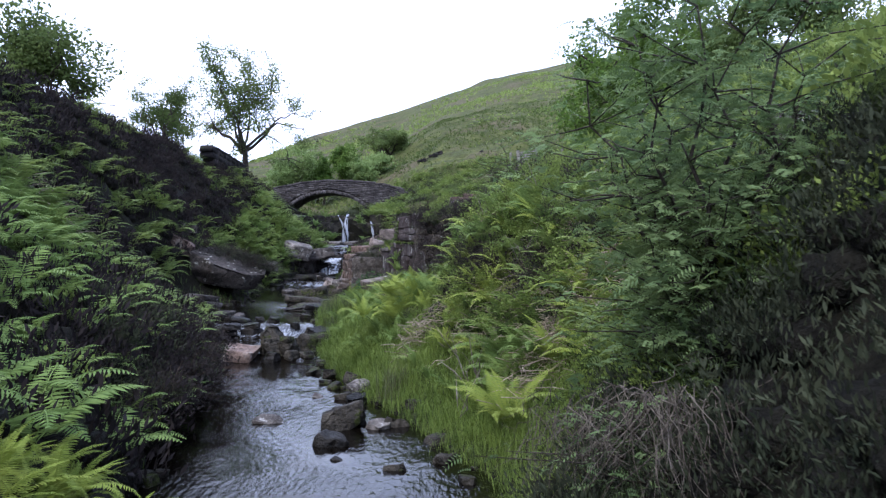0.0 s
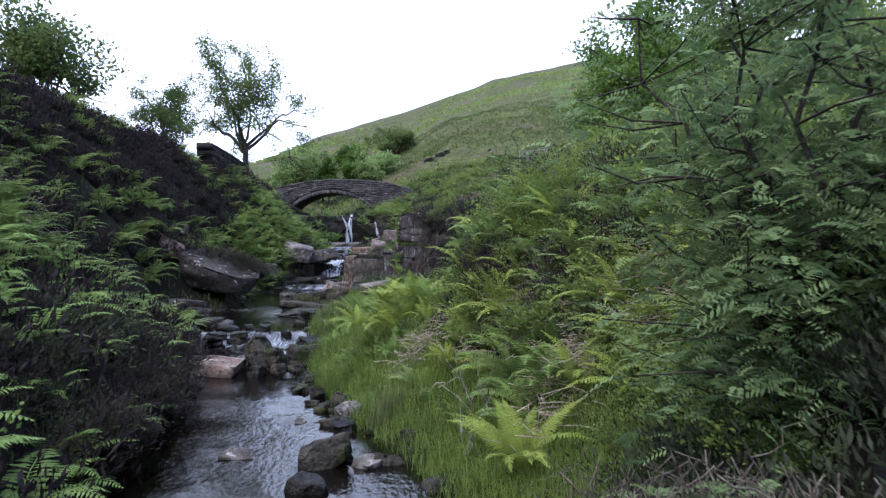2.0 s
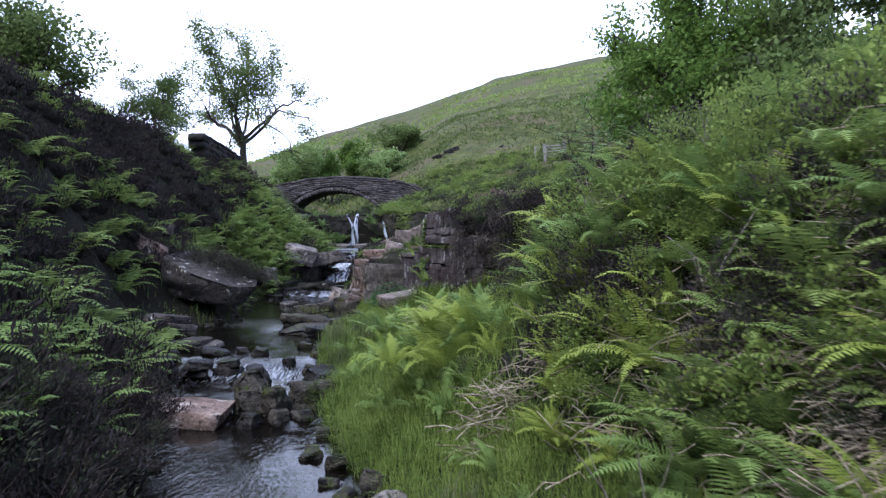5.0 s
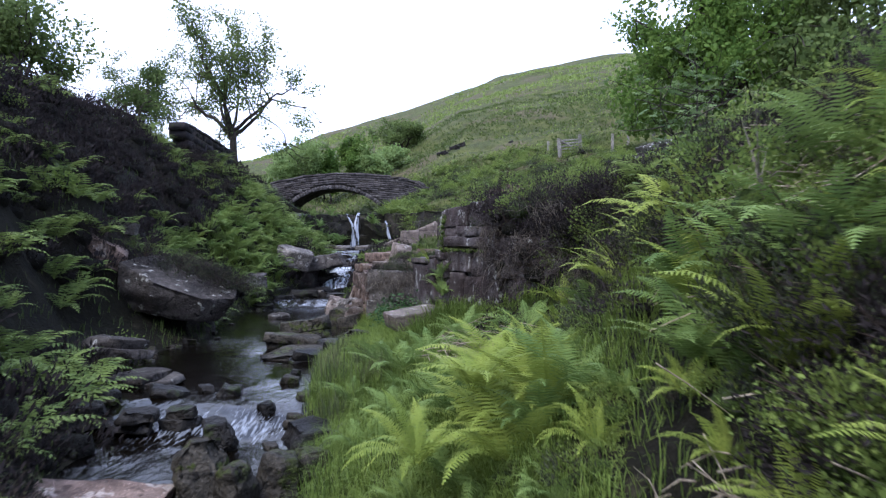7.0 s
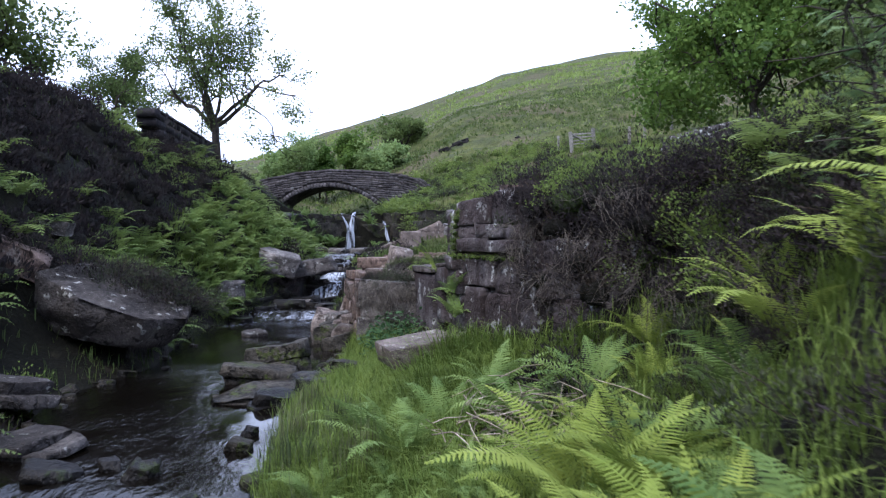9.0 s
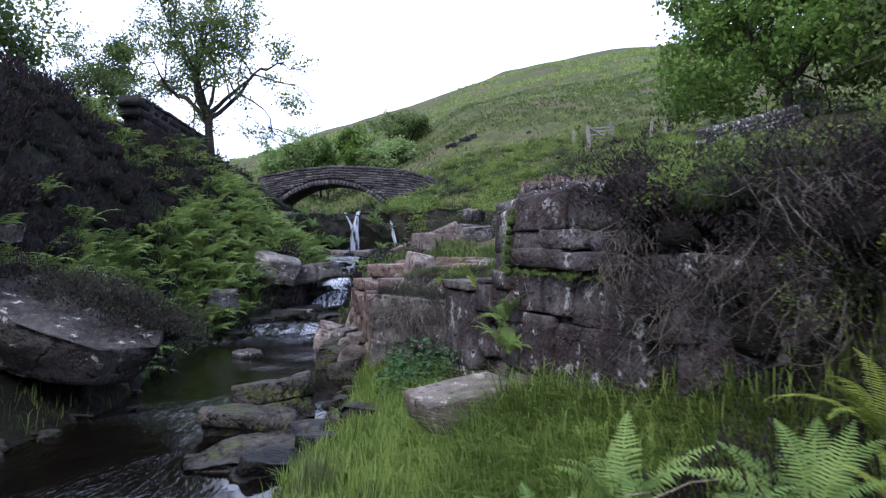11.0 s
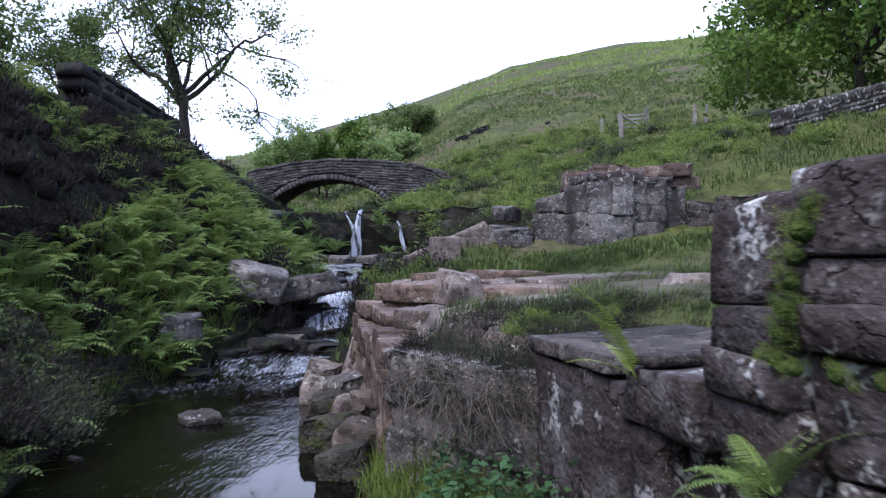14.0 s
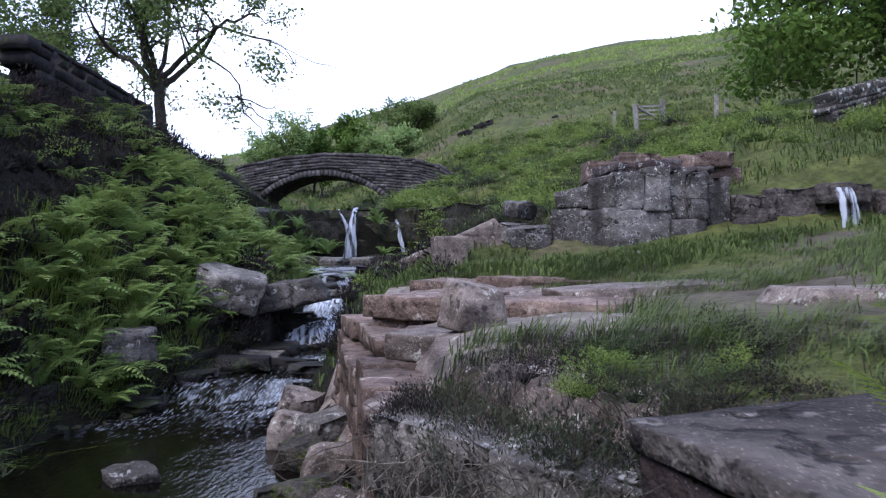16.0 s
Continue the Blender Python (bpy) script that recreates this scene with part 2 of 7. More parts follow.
def leaf_mat(name, dark, light, through_amt=0.35, rough=0.55, vary=0.22):
    """Thin leaves: part of the light goes through them; each leaf has its own tone."""
    dark, light = ([c * LEAF * k for c, k in zip(col, (1.05, 1.0, 1.4))] for col in (dark, light))
    m = bpy.data.materials.new(name)
    m.use_nodes = True
    nt = m.node_tree
    N, L = nt.nodes, nt.links
    N.clear()
    out = N.new("ShaderNodeOutputMaterial")
    geo = N.new("ShaderNodeNewGeometry")
    oi = N.new("ShaderNodeObjectInfo")
    big = N.new("ShaderNodeTexNoise")
    big.inputs["Scale"].default_value, big.inputs["Detail"].default_value = 0.9, 2
    L.new(geo.outputs["Position"], big.inputs["Vector"])
    a1 = N.new("ShaderNodeMath")
    a1.operation = "MULTIPLY_ADD"
    L.new(geo.outputs["Random Per Island"], a1.inputs[0])
    a1.inputs[1].default_value = vary * 0.55
    clump = N.new("ShaderNodeTexNoise")
    clump.inputs["Scale"].default_value, clump.inputs["Detail"].default_value = 3.2, 3
    L.new(geo.outputs["Position"], clump.inputs["Vector"])
    both = N.new("ShaderNodeMix")
    both.inputs[0].default_value = 0.5
    L.new(big.outputs["Fac"], both.inputs[2])
    L.new(clump.outputs["Fac"], both.inputs[3])
    L.new(both.outputs[0], a1.inputs[2])
    a2 = N.new("ShaderNodeMath")
    a2.operation = "MULTIPLY_ADD"
    L.new(oi.outputs["Random"], a2.inputs[0])
    a2.inputs[1].default_value = vary
    L.new(a1.outputs[0], a2.inputs[2])
    r = N.new("ShaderNodeMapRange")
    r.inputs[1].default_value, r.inputs[2].default_value = 0.36, 0.66 + 1.15 * vary
    L.new(a2.outputs[0], r.inputs[0])
    mx = N.new("ShaderNodeMix")
    mx.data_type = "RGBA"
    L.new(r.outputs[0], mx.inputs[0])
    mx.inputs[6].default_value, mx.inputs[7].default_value = (*dark, 1), (*light, 1)
    pb = N.new("ShaderNodeBsdfPrincipled")
    pb.inputs["Roughness"].default_value, pb.inputs["Specular IOR Level"].default_value = rough, 0.05
    tr = N.new("ShaderNodeBsdfTranslucent")
    L.new(mx.outputs[2], pb.inputs["Base Color"])
    L.new(mx.outputs[2], tr.inputs["Color"])
    ms = N.new("ShaderNodeMixShader")
    ms.inputs[0].default_value = through_amt
    L.new(pb.outputs[0], ms.inputs[1])
    L.new(tr.outputs[0], ms.inputs[2])
    L.new(ms.outputs[0], out.inputs[0])
    return m

# ---- the shape of the valley ----
def lane(y, ys, vs):
    """A value along the valley, eased between stations."""
    y = np.asarray(y, float)
    return (np.interp(y - 0.5, ys, vs) + np.interp(y, ys, vs) + np.interp(y + 0.5, ys, vs)) / 3


# stream: left edge, right edge, level
WY = (-30, 0, 4.6, 7, 9, 11.5, 14.6, 17.6, 21.6, 25, 28, 31, 34, 37, 39, 42, 44, 47, 49, 50, 56, 62, 80)
WL = (-2.2, -2.0, -2.0, -3.2, -3.6, -4.0, -5.2, -5.9, -7.2, -6.9, -7.8, -8.4, -7.6, -6.9, -6.9, -6.9, -8.6, -9.2, -9.0, -8.3, -9.6, -11.5, -14)
WR = (1.6, 1.1, 0.8, 0.6, -0.2, -1.3, -2.6, -3.05, -3.65, -3.3, -3.9, -5.0, -5.2, -5.5, -5.7, -5.2, -4.5, -4.2, -4.4, -6.3, -7.6, -9.4, -12)
ZY = (-30, 14.6, 15.2, 17.2, 18.2, 22.3, 23.6, 32.5, 33.2, 34, 36.8, 37.35, 37.95, 39.0, 39.45, 41, 42, 43.5, 48.9, 49.5, 60, 80)
ZW = (-0.05, 0.0, 0.10, 0.2, 0.42, 0.45, 0.52, 0.54, 0.6, 0.78, 0.9, 0.95, 1.46, 1.5, 1.76, 2.0, 2.3, 2.58, 2.64, 4.7, 5.1, 5.8)
# right bank: foot, shoulder and crest, each as place across the valley and height
RY = (-30, 5, 9, 12, 15, 17, 19, 21.4, 22.3, 24.3, 26, 28, 32, 34, 36.4, 37.2, 42, 46, 50, 56, 62, 80)
R1X = (2.2, 1.6, 1.0, -0.3, -0.2, 0.5, -0.1, -1.1, -1.2, -1.75, -3.3, -3.5, -4.6, -4.9, -5.0, -5.0, -4.2, -3.2, -3.8, -4.6, -5.0, -8)
R1Z = (1.0, 0.9, 0.7, 0.9, 1.25, 1.6, 1.6, 1.35, 1.1, 1.15, 1.0, 0.95, 0.9, 1.2, 1.5, 1.7, 2.6, 3.2, 5.2, 5.7, 6.3, 6.8)
R2X = (3.4, 3.2, 2.6, 1.4, 1.4, 1.9, 0.9, -0.4, -0.5, -1.15, -2.8, -3.0, -3.9, -4.1, -3.6, -3.4, -1.8, 0.0, 0.4, -1.0, -1.0, 0)
R2Z = (3.5, 3.4, 2.6, 3.0, 3.3, 3.3, 3.3, 3.3, 2.6, 2.25, 2.3, 2.25, 2.0, 2.3, 2.6, 2.8, 3.5, 4.9, 6.3, 7.4, 8.2, 8.4)
R3X = (9, 9, 8.5, 8, 8, 7.5, 7, 6, 6, 6, 6, 6, 6, 6, 6, 6, 7, 7, 8, 7, 7, 8)
R3Z = (6.5, 6.5, 6.3, 6.3, 6.3, 6.0, 5.4, 4.4, 3.6, 3.3, 3.3, 3.4, 3.5, 3.5, 3.6, 4.9, 6.6, 7.3, 8.2, 9.0, 9.6, 9.8)
# left bank: top of the undercut, middle of the slope, crest
LY = (-30, 5, 10, 15, 18, 22, 26, 31, 36, 42, 46, 50, 56, 62, 80)
L1D = (0.5, 0.5, 0.5, 0.6, 1.2, 1.3, 0.9, 0.6, 0.7, 0.6, 0.8, 1.7, 2.1, 2.2, 2)
L1Z = (0.9, 0.9, 1.0, 0.9, 0.35, 0.5, 0.9, 1.0, 1.15, 0.7, 0.9, 0.1, 0.15, 0.5, 1.5)
LCX = (-12.6, -12.6, -12.6, -12.6, -12.6, -12.6, -12.6, -12.7, -13.3, -13.2, -13.0, -13.4, -14.4, -18, -26)
LCZ = (7.4, 7.4, 7.4, 7.4, 7.4, 7.4, 7.3, 7.2, 7.2, 7.1, 6.9, 6.7, 6.8, 7.2, 9)
# far moor: height of the ridge across
HX = (-400, -140, -56, -37, -14, 12, 42, 72, 150, 400)
HZ = (10, 14, 28, 36.6, 43.8, 53.0, 58.2, 61, 63, 60)


def stream_level(y):
    return np.interp(np.asarray(y, float), ZY, ZW)


def stream_edges(y):
    y = np.asarray(y, float)
    wob = 0.22 * fbm(y * 0.9, y * 0.0 + 3.3, 3)
    return lane(y, WY, WL) + wob, lane(y, WY, WR) + 0.22 * fbm(y * 0.9, y * 0.0 + 9.7, 3)


def ground_height(x, y):
    x, y = np.asarray(x, float), np.asarray(y, float)
    yc = np.clip(y, -30, 80)
    xl, xr = stream_edges(yc)
    zw = stream_level(yc)
    r1, r2, r3 = (lane(yc, RY, a) for a in (R1X, R2X, R3X))
    q1, q2, q3 = (lane(yc, RY, a) for a in (R1Z, R2Z, R3Z))
    l1 = xl - lane(yc, LY, L1D)
    p1 = zw + lane(yc, LY, L1Z)
    lc, pc = lane(yc, LY, LCX), lane(yc, LY, LCZ)
    lm, pm = l1 * 0.45 + lc * 0.55, p1 * 0.4 + pc * 0.6

    def seg(a, b, za, zb):
        return za + (zb - za) * np.clip((x - a) / np.where(np.abs(b - a) < 1e-3, 1e-3, b - a), 0, 1)

    mid = (xl + xr) / 2
    depth = 0.32 * np.clip(np.minimum(x - xl, xr - x) / 0.8, 0, 1)
    z = zw - depth
    right = np.where(x < r1, seg(xr, r1, zw, q1), np.where(x < r2, seg(r1, r2, q1, q2), np.where(x < r3, seg(r2, r3, q2, q3), q3 + (x - r3) * 0.16)))
    left = np.where(x > l1, seg(l1, xl, p1, zw), np.where(x > lm, seg(lm, l1, pm, p1), np.where(x > lc, seg(lc, lm, pc, pm), pc + 0.33 * np.clip(lc - x - 0.6, 0, 60) * np.clip((y + 5) / 30, 0, 1) * np.clip((78 - y) / 14, 0, 1))))
    z = np.where(x > xr, right, np.where(x < xl, left, z))
    out = np.clip(np.maximum(x - xr, xl - x) / 1.5, 0, 1)
    shelf = np.clip((y - 17) / 3, 0, 1) * np.clip((40 - y) / 3, 0, 1) * (x > xr)
    z = z + out * (1 - 0.8 * shelf) * (1 + 0.5 * (x < xl) * (y > 24) * (y < 47)) * (0.55 * fbm(x * 0.33, y * 0.33, 4) + 0.12 * fbm(x * 1.7, y * 1.7, 3)) + 0.03 * fbm(x * 3, y * 3, 2)
    # the moor behind
    far = np.clip((y - 58) / 150, 0, 1)
    ridge = np.interp(x, HX, HZ)
    moor = z + (ridge - z) * far ** np.interp(x, (-25, 0), (1.6, 0.98))
    moor = moor + np.clip(far * 6, 0, 1) * 1.6 * fbm(x * 0.05, y * 0.05, 4)
    moor = np.where(y > 208, ridge - (y - 208) * 0.06, moor)
    return np.where(y > 58, moor, z)


def spaced(lo, fine_lo, fine_hi, hi, step, grow=1.13):
    a = list(np.arange(fine_lo, fine_hi + 1e-6, step))
    s, x = step, fine_hi
    while x < hi:
        s *= grow
        x += s
        a.append(min(x, hi))
    s, x, b = step, fine_lo, []
    while x > lo:
        s *= grow
        x -= s
        b.append(max(x, lo))
    return np.array(b[::-1] + a)


def grid_quads(nx, ny):
    i, j = np.meshgrid(np.arange(nx - 1), np.arange(ny - 1), indexing="ij")
    return np.stack([i * ny + j, (i + 1) * ny + j, (i + 1) * ny + j + 1, i * ny + j + 1], -1).reshape(-1, 4)


def surface(xs, ys, h):
    gx, gy = np.meshgrid(xs, ys, indexing="ij")
    return Buf().add(np.stack([gx, gy, h(gx, gy)], -1).reshape(-1, 3), grid_quads(len(xs), len(ys)))

# ---- materials ----
M_ground = mat("moor_turf", (0.04, 0.052, 0.016), (0.11, 0.12, 0.036), 0.5, 0.95, 0.9, 7, third=(0.105, 0.092, 0.05), third_scale=0.16, third_at=0.53, bump_d=0.12)
# peat darkened further, so the colour holds the shade beneath the plants
M_peat = mat("shaded_peaty_litter", (0.005, 0.0045, 0.003), (0.014, 0.013, 0.007), 2.5, 0.95, 0.8, 20, third=(0.03, 0.026, 0.016), third_scale=2.0, third_at=0.62, bump_d=0.04)
# bush cores: dark fillers whose colour carries the shade between the leaves
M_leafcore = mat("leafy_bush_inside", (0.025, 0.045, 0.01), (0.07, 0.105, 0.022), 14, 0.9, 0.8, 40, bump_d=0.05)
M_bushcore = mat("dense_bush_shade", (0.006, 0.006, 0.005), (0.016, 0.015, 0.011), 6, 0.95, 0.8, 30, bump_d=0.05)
M_rock = mat("grey_gritstone", (0.11, 0.098, 0.092), (0.26, 0.235, 0.22), 1.6, 0.82, 0.8, 26, third=(0.33, 0.32, 0.31), third_scale=6, third_at=0.6, obj=0.2, layers=5, cracks=0.9)
M_boulder = mat("dark_grey_gritstone", (0.045, 0.039, 0.037), (0.12, 0.107, 0.1), 1.5, 0.85, 0.8, 26, third=(0.34, 0.34, 0.32), third_scale=4, third_at=0.62, layers=3, cracks=0.7)
M_path = mat("trodden_earth", (0.06, 0.05, 0.036), (0.12, 0.1, 0.075), 2.0, 0.95, 0.7, 30)
M_slab = mat("pale_smooth_sandstone", (0.145, 0.112, 0.098), (0.285, 0.238, 0.212), 1.4, 0.72, 0.45, 30, third=(0.42, 0.4, 0.37), third_scale=7, third_at=0.62, obj=0.12, layers=4, cracks=0.5)
M_cliff = mat("lichened_gritstone", (0.078, 0.056, 0.054), (0.15, 0.138, 0.146), 1.3, 0.85, 0.8, 22, third=(0.46, 0.46, 0.455), third_scale=4.5, third_at=0.575, obj=0.22, layers=3, cracks=1.4, streaks=2.2)
M_outcrop = mat("speckled_gritstone", (0.085, 0.075, 0.073), (0.19, 0.175, 0.17), 1.4, 0.85, 0.9, 22, third=(0.55, 0.55, 0.54), third_scale=9, third_at=0.57, obj=0.2, layers=2, cracks=1.0, streaks=2.4)
M_red = mat("red_sandstone", (0.13, 0.088, 0.073), (0.26, 0.192, 0.162), 1.2, 0.75, 0.6, 24, third=(0.34, 0.29, 0.26), third_scale=3.2, third_at=0.6, obj=0.25, layers=6, cracks=0.8)
# dark from wetness, and darkened more to hold the shade round rocks and undercuts
M_wet = mat("wet_shaded_rock", (0.009, 0.008, 0.008), (0.03, 0.026, 0.023), 2.0, 0.58, 0.8, 24, third=(0.03, 0.04, 0.012), third_scale=2.5, third_at=0.6, spec=0.15, obj=0.3, layers=5, cracks=1.6)
M_mossy = mat("mossy_dark_rock", (0.015, 0.0135, 0.011), (0.08, 0.07, 0.057), 4.0, 0.7, 1.0, 22, third=(0.05, 0.062, 0.016), third_scale=3.0, third_at=0.56, obj=0.2, cracks=1.8)
M_bridge = mat("weathered_masonry", (0.048, 0.043, 0.046), (0.118, 0.108, 0.112), 1.5, 0.88, 0.6, 30, third=(0.2, 0.2, 0.19), third_scale=4, third_at=0.64, obj=0.38)
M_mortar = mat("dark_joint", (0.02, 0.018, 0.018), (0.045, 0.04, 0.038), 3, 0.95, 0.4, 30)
M_wallstone = mat("lichened_wall_stone", (0.06, 0.055, 0.052), (0.13, 0.12, 0.115), 2, 0.88, 0.6, 30, third=(0.45, 0.46, 0.44), third_scale=6, third_at=0.56, obj=0.35)
M_darkwall = mat("dark_wall_stone", (0.014, 0.013, 0.015), (0.036, 0.032, 0.034), 2, 0.9, 0.6, 30, third=(0.03, 0.04, 0.015), third_scale=3, third_at=0.6, obj=0.35)
M_bark = mat("grey_brown_bark", (0.03, 0.025, 0.021), (0.085, 0.073, 0.062), 5, 0.92, 0.9, 40, third=(0.05, 0.06, 0.025), third_scale=6, third_at=0.6)
M_twig = mat("woody_twig", (0.035, 0.025, 0.02), (0.10, 0.075, 0.06), 9, 0.9, 0.3, 60, island=0.35)
M_gate = mat("weathered_grey_timber", (0.18, 0.17, 0.16), (0.32, 0.31, 0.29), 6, 0.85, 0.5, 60, obj=0.15)
M_earth = mat("peaty_earth", (0.018, 0.013, 0.009), (0.05, 0.036, 0.026), 3, 0.95, 0.9, 24)
M_straw = mat("dead_bracken", (0.24, 0.19, 0.14), (0.5, 0.43, 0.34), 4, 0.9, 0.0, 50, island=0.45)
M_root = mat("dry_root", (0.07, 0.058, 0.048), (0.19, 0.165, 0.14), 9, 0.9, 0.3, 60, island=0.35)
M_deadwood = mat("bleached_heather_stem", (0.2, 0.17, 0.145), (0.36, 0.32, 0.285), 9, 0.85, 0.3, 60, island=0.25)
L_fern = leaf_mat("fern_green", (0.085, 0.17, 0.035), (0.28, 0.4, 0.085))
L_fern_pale = leaf_mat("fern_yellow_green", (0.17, 0.26, 0.03), (0.37, 0.46, 0.075))
L_fern_far = leaf_mat("bracken_green", (0.042, 0.09, 0.022), (0.29, 0.39, 0.08), vary=0.25)
L_heather = leaf_mat("heather_sprigs", (0.010, 0.009, 0.0075), (0.055, 0.048, 0.034), 0.1, 0.8)
L_heather_g = leaf_mat("green_heather_sprigs", (0.022, 0.032, 0.015), (0.085, 0.1, 0.042), 0.15, 0.8)
L_bilberry = leaf_mat("bilberry_leaves", (0.09, 0.155, 0.03), (0.27, 0.36, 0.065), 0.35, vary=0.16)
L_grass = leaf_mat("grass_blades", (0.026, 0.056, 0.012), (0.135, 0.185, 0.042), 0.3, 0.6, 0.35)
L_lush = leaf_mat("lush_grass_blades", (0.058, 0.115, 0.018), (0.235, 0.33, 0.055), 0.35, 0.55, 0.3)
L_turf = leaf_mat("combed_turf", (0.05, 0.09, 0.02), (0.19, 0.25, 0.06), 0.3, 0.6, 0.3)
L_dry = leaf_mat("dry_grass_blades", (0.05, 0.045, 0.03), (0.17, 0.165, 0.1), 0.25, 0.7, 0.4)
M_ripple = mat("rippled_gritstone", (0.06, 0.05, 0.046), (0.15, 0.128, 0.119), 1.1, 0.8, 1.0, 16, third=(0.155, 0.138, 0.13), third_scale=5, third_at=0.6, layers=9, cracks=0.8)
L_rush = leaf_mat("rush_stems", (0.05, 0.085, 0.025), (0.15, 0.17, 0.06), 0.2, 0.6, 0.5)
L_rowan = leaf_mat("rowan_leaflets", (0.07, 0.14, 0.042), (0.28, 0.39, 0.115), 0.36, 0.5)
L_tree = leaf_mat("oak_leaves", (0.045, 0.085, 0.02), (0.17, 0.24, 0.055), 0.42, 0.5)
L_tree_b = leaf_mat("beech_leaves", (0.05, 0.118, 0.019), (0.2, 0.31, 0.046), 0.42, 0.5)
L_tree_p = leaf_mat("pale_willow_leaves", (0.12, 0.22, 0.05), (0.32, 0.45, 0.12), 0.45, 0.5)
L_herb = leaf_mat("nettle_leaves", (0.03, 0.085, 0.025), (0.085, 0.17, 0.05), 0.3, 0.5)


def water_mat():
    """Peaty water: dark brown, glossy, rippled; white where it breaks."""
    m = bpy.data.materials.new("peaty_water")
    m.use_nodes = True
    N, L = m.node_tree.nodes, m.node_tree.links
    bs = N["Principled BSDF"]
    geo, at = N.new("ShaderNodeNewGeometry"), N.new("ShaderNodeAttribute")
    at.attribute_name = "foam"
    mp = N.new("ShaderNodeMapping")
    mp.inputs["Scale"].default_value = (1.6, 0.6, 1.0)
    L.new(geo.outputs["Position"], mp.inputs["Vector"])
    n1, n2, n3 = (N.new("ShaderNodeTexNoise") for _ in range(3))
    for n, sc, de in ((n1, 2.6, 3), (n2, 11, 4), (n3, 6, 4)):
        n.inputs["Scale"].default_value, n.inputs["Detail"].default_value = sc, de
        L.new(mp.outputs[0], n.inputs["Vector"])
    # foam breaks up into streaks
    mp3 = N.new("ShaderNodeMapping")
    mp3.inputs["Scale"].default_value = (4.0, 0.8, 1.2)
    L.new(geo.outputs["Position"], mp3.inputs["Vector"])
    L.new(mp3.outputs[0], n3.inputs["Vector"])
    th = N.new("ShaderNodeMath")
    th.operation = "MULTIPLY_ADD"
    L.new(n3.outputs["Fac"], th.inputs[0])
    th.inputs[1].default_value = 1.1
    L.new(at.outputs["Fac"], th.inputs[2])
    mr = N.new("ShaderNodeMapRange")
    mr.inputs[1].default_value, mr.inputs[2].default_value = 0.84, 1.7
    L.new(th.outputs[0], mr.inputs[0])
    mx = N.new("ShaderNodeMix")
    mx.data_type = "RGBA"
    L.new(mr.outputs[0], mx.inputs[0])
    mx.inputs[6].default_value, mx.inputs[7].default_value = (0.0022, 0.0017, 0.0012, 1), (0.46, 0.5, 0.57, 1)
    L.new(mx.outputs[2], bs.inputs["Base Color"])
    ro = N.new("ShaderNodeMapRange")
    ro.inputs[3].default_value, ro.inputs[4].default_value = 0.05, 0.6
    L.new(mr.outputs[0], ro.inputs[0])
    L.new(ro.outputs[0], bs.inputs["Roughness"])
    bs.inputs["IOR"].default_value = 1.33
    sm = N.new("ShaderNodeMath")
    sm.operation = "MULTIPLY_ADD"
    L.new(n2.outputs["Fac"], sm.inputs[0])
    sm.inputs[1].default_value = 0.75
    L.new(n1.outputs["Fac"], sm.inputs[2])
    st = N.new("ShaderNodeMapRange")
    st.inputs[3].default_value, st.inputs[4].default_value = 0.7, 0.95
    L.new(at.outputs["Fac"], st.inputs[0])
    # still stretches between the ripples
    n4 = N.new("ShaderNodeTexNoise")
    n4.inputs["Scale"].default_value, n4.inputs["Detail"].default_value = 0.55, 2
    L.new(geo.outputs["Position"], n4.inputs["Vector"])
    still = N.new("ShaderNodeMapRange")
    still.inputs[1].default_value, still.inputs[2].default_value = 0.42, 0.6
    still.inputs[3].default_value, still.inputs[4].default_value = 0.32, 1.0
    L.new(n4.outputs["Fac"], still.inputs[0])
    calm = N.new("ShaderNodeMath")
    calm.operation = "MULTIPLY"
    L.new(st.outputs[0], calm.inputs[0])
    L.new(still.outputs[0], calm.inputs[1])
    lee, at2 = N.new("ShaderNodeMath"), N.new("ShaderNodeAttribute")
    at2.attribute_name = "ripple"
    lee.operation = "MULTIPLY"
    L.new(calm.outputs[0], lee.inputs[0])
    L.new(at2.outputs["Fac"], lee.inputs[1])
    bp = N.new("ShaderNodeBump")
    bp.inputs["Distance"].default_value = 0.036
    L.new(lee.outputs[0], bp.inputs["Strength"])
    L.new(sm.outputs[0], bp.inputs["Height"])
    L.new(bp.outputs[0], bs.inputs["Normal"])
    return m


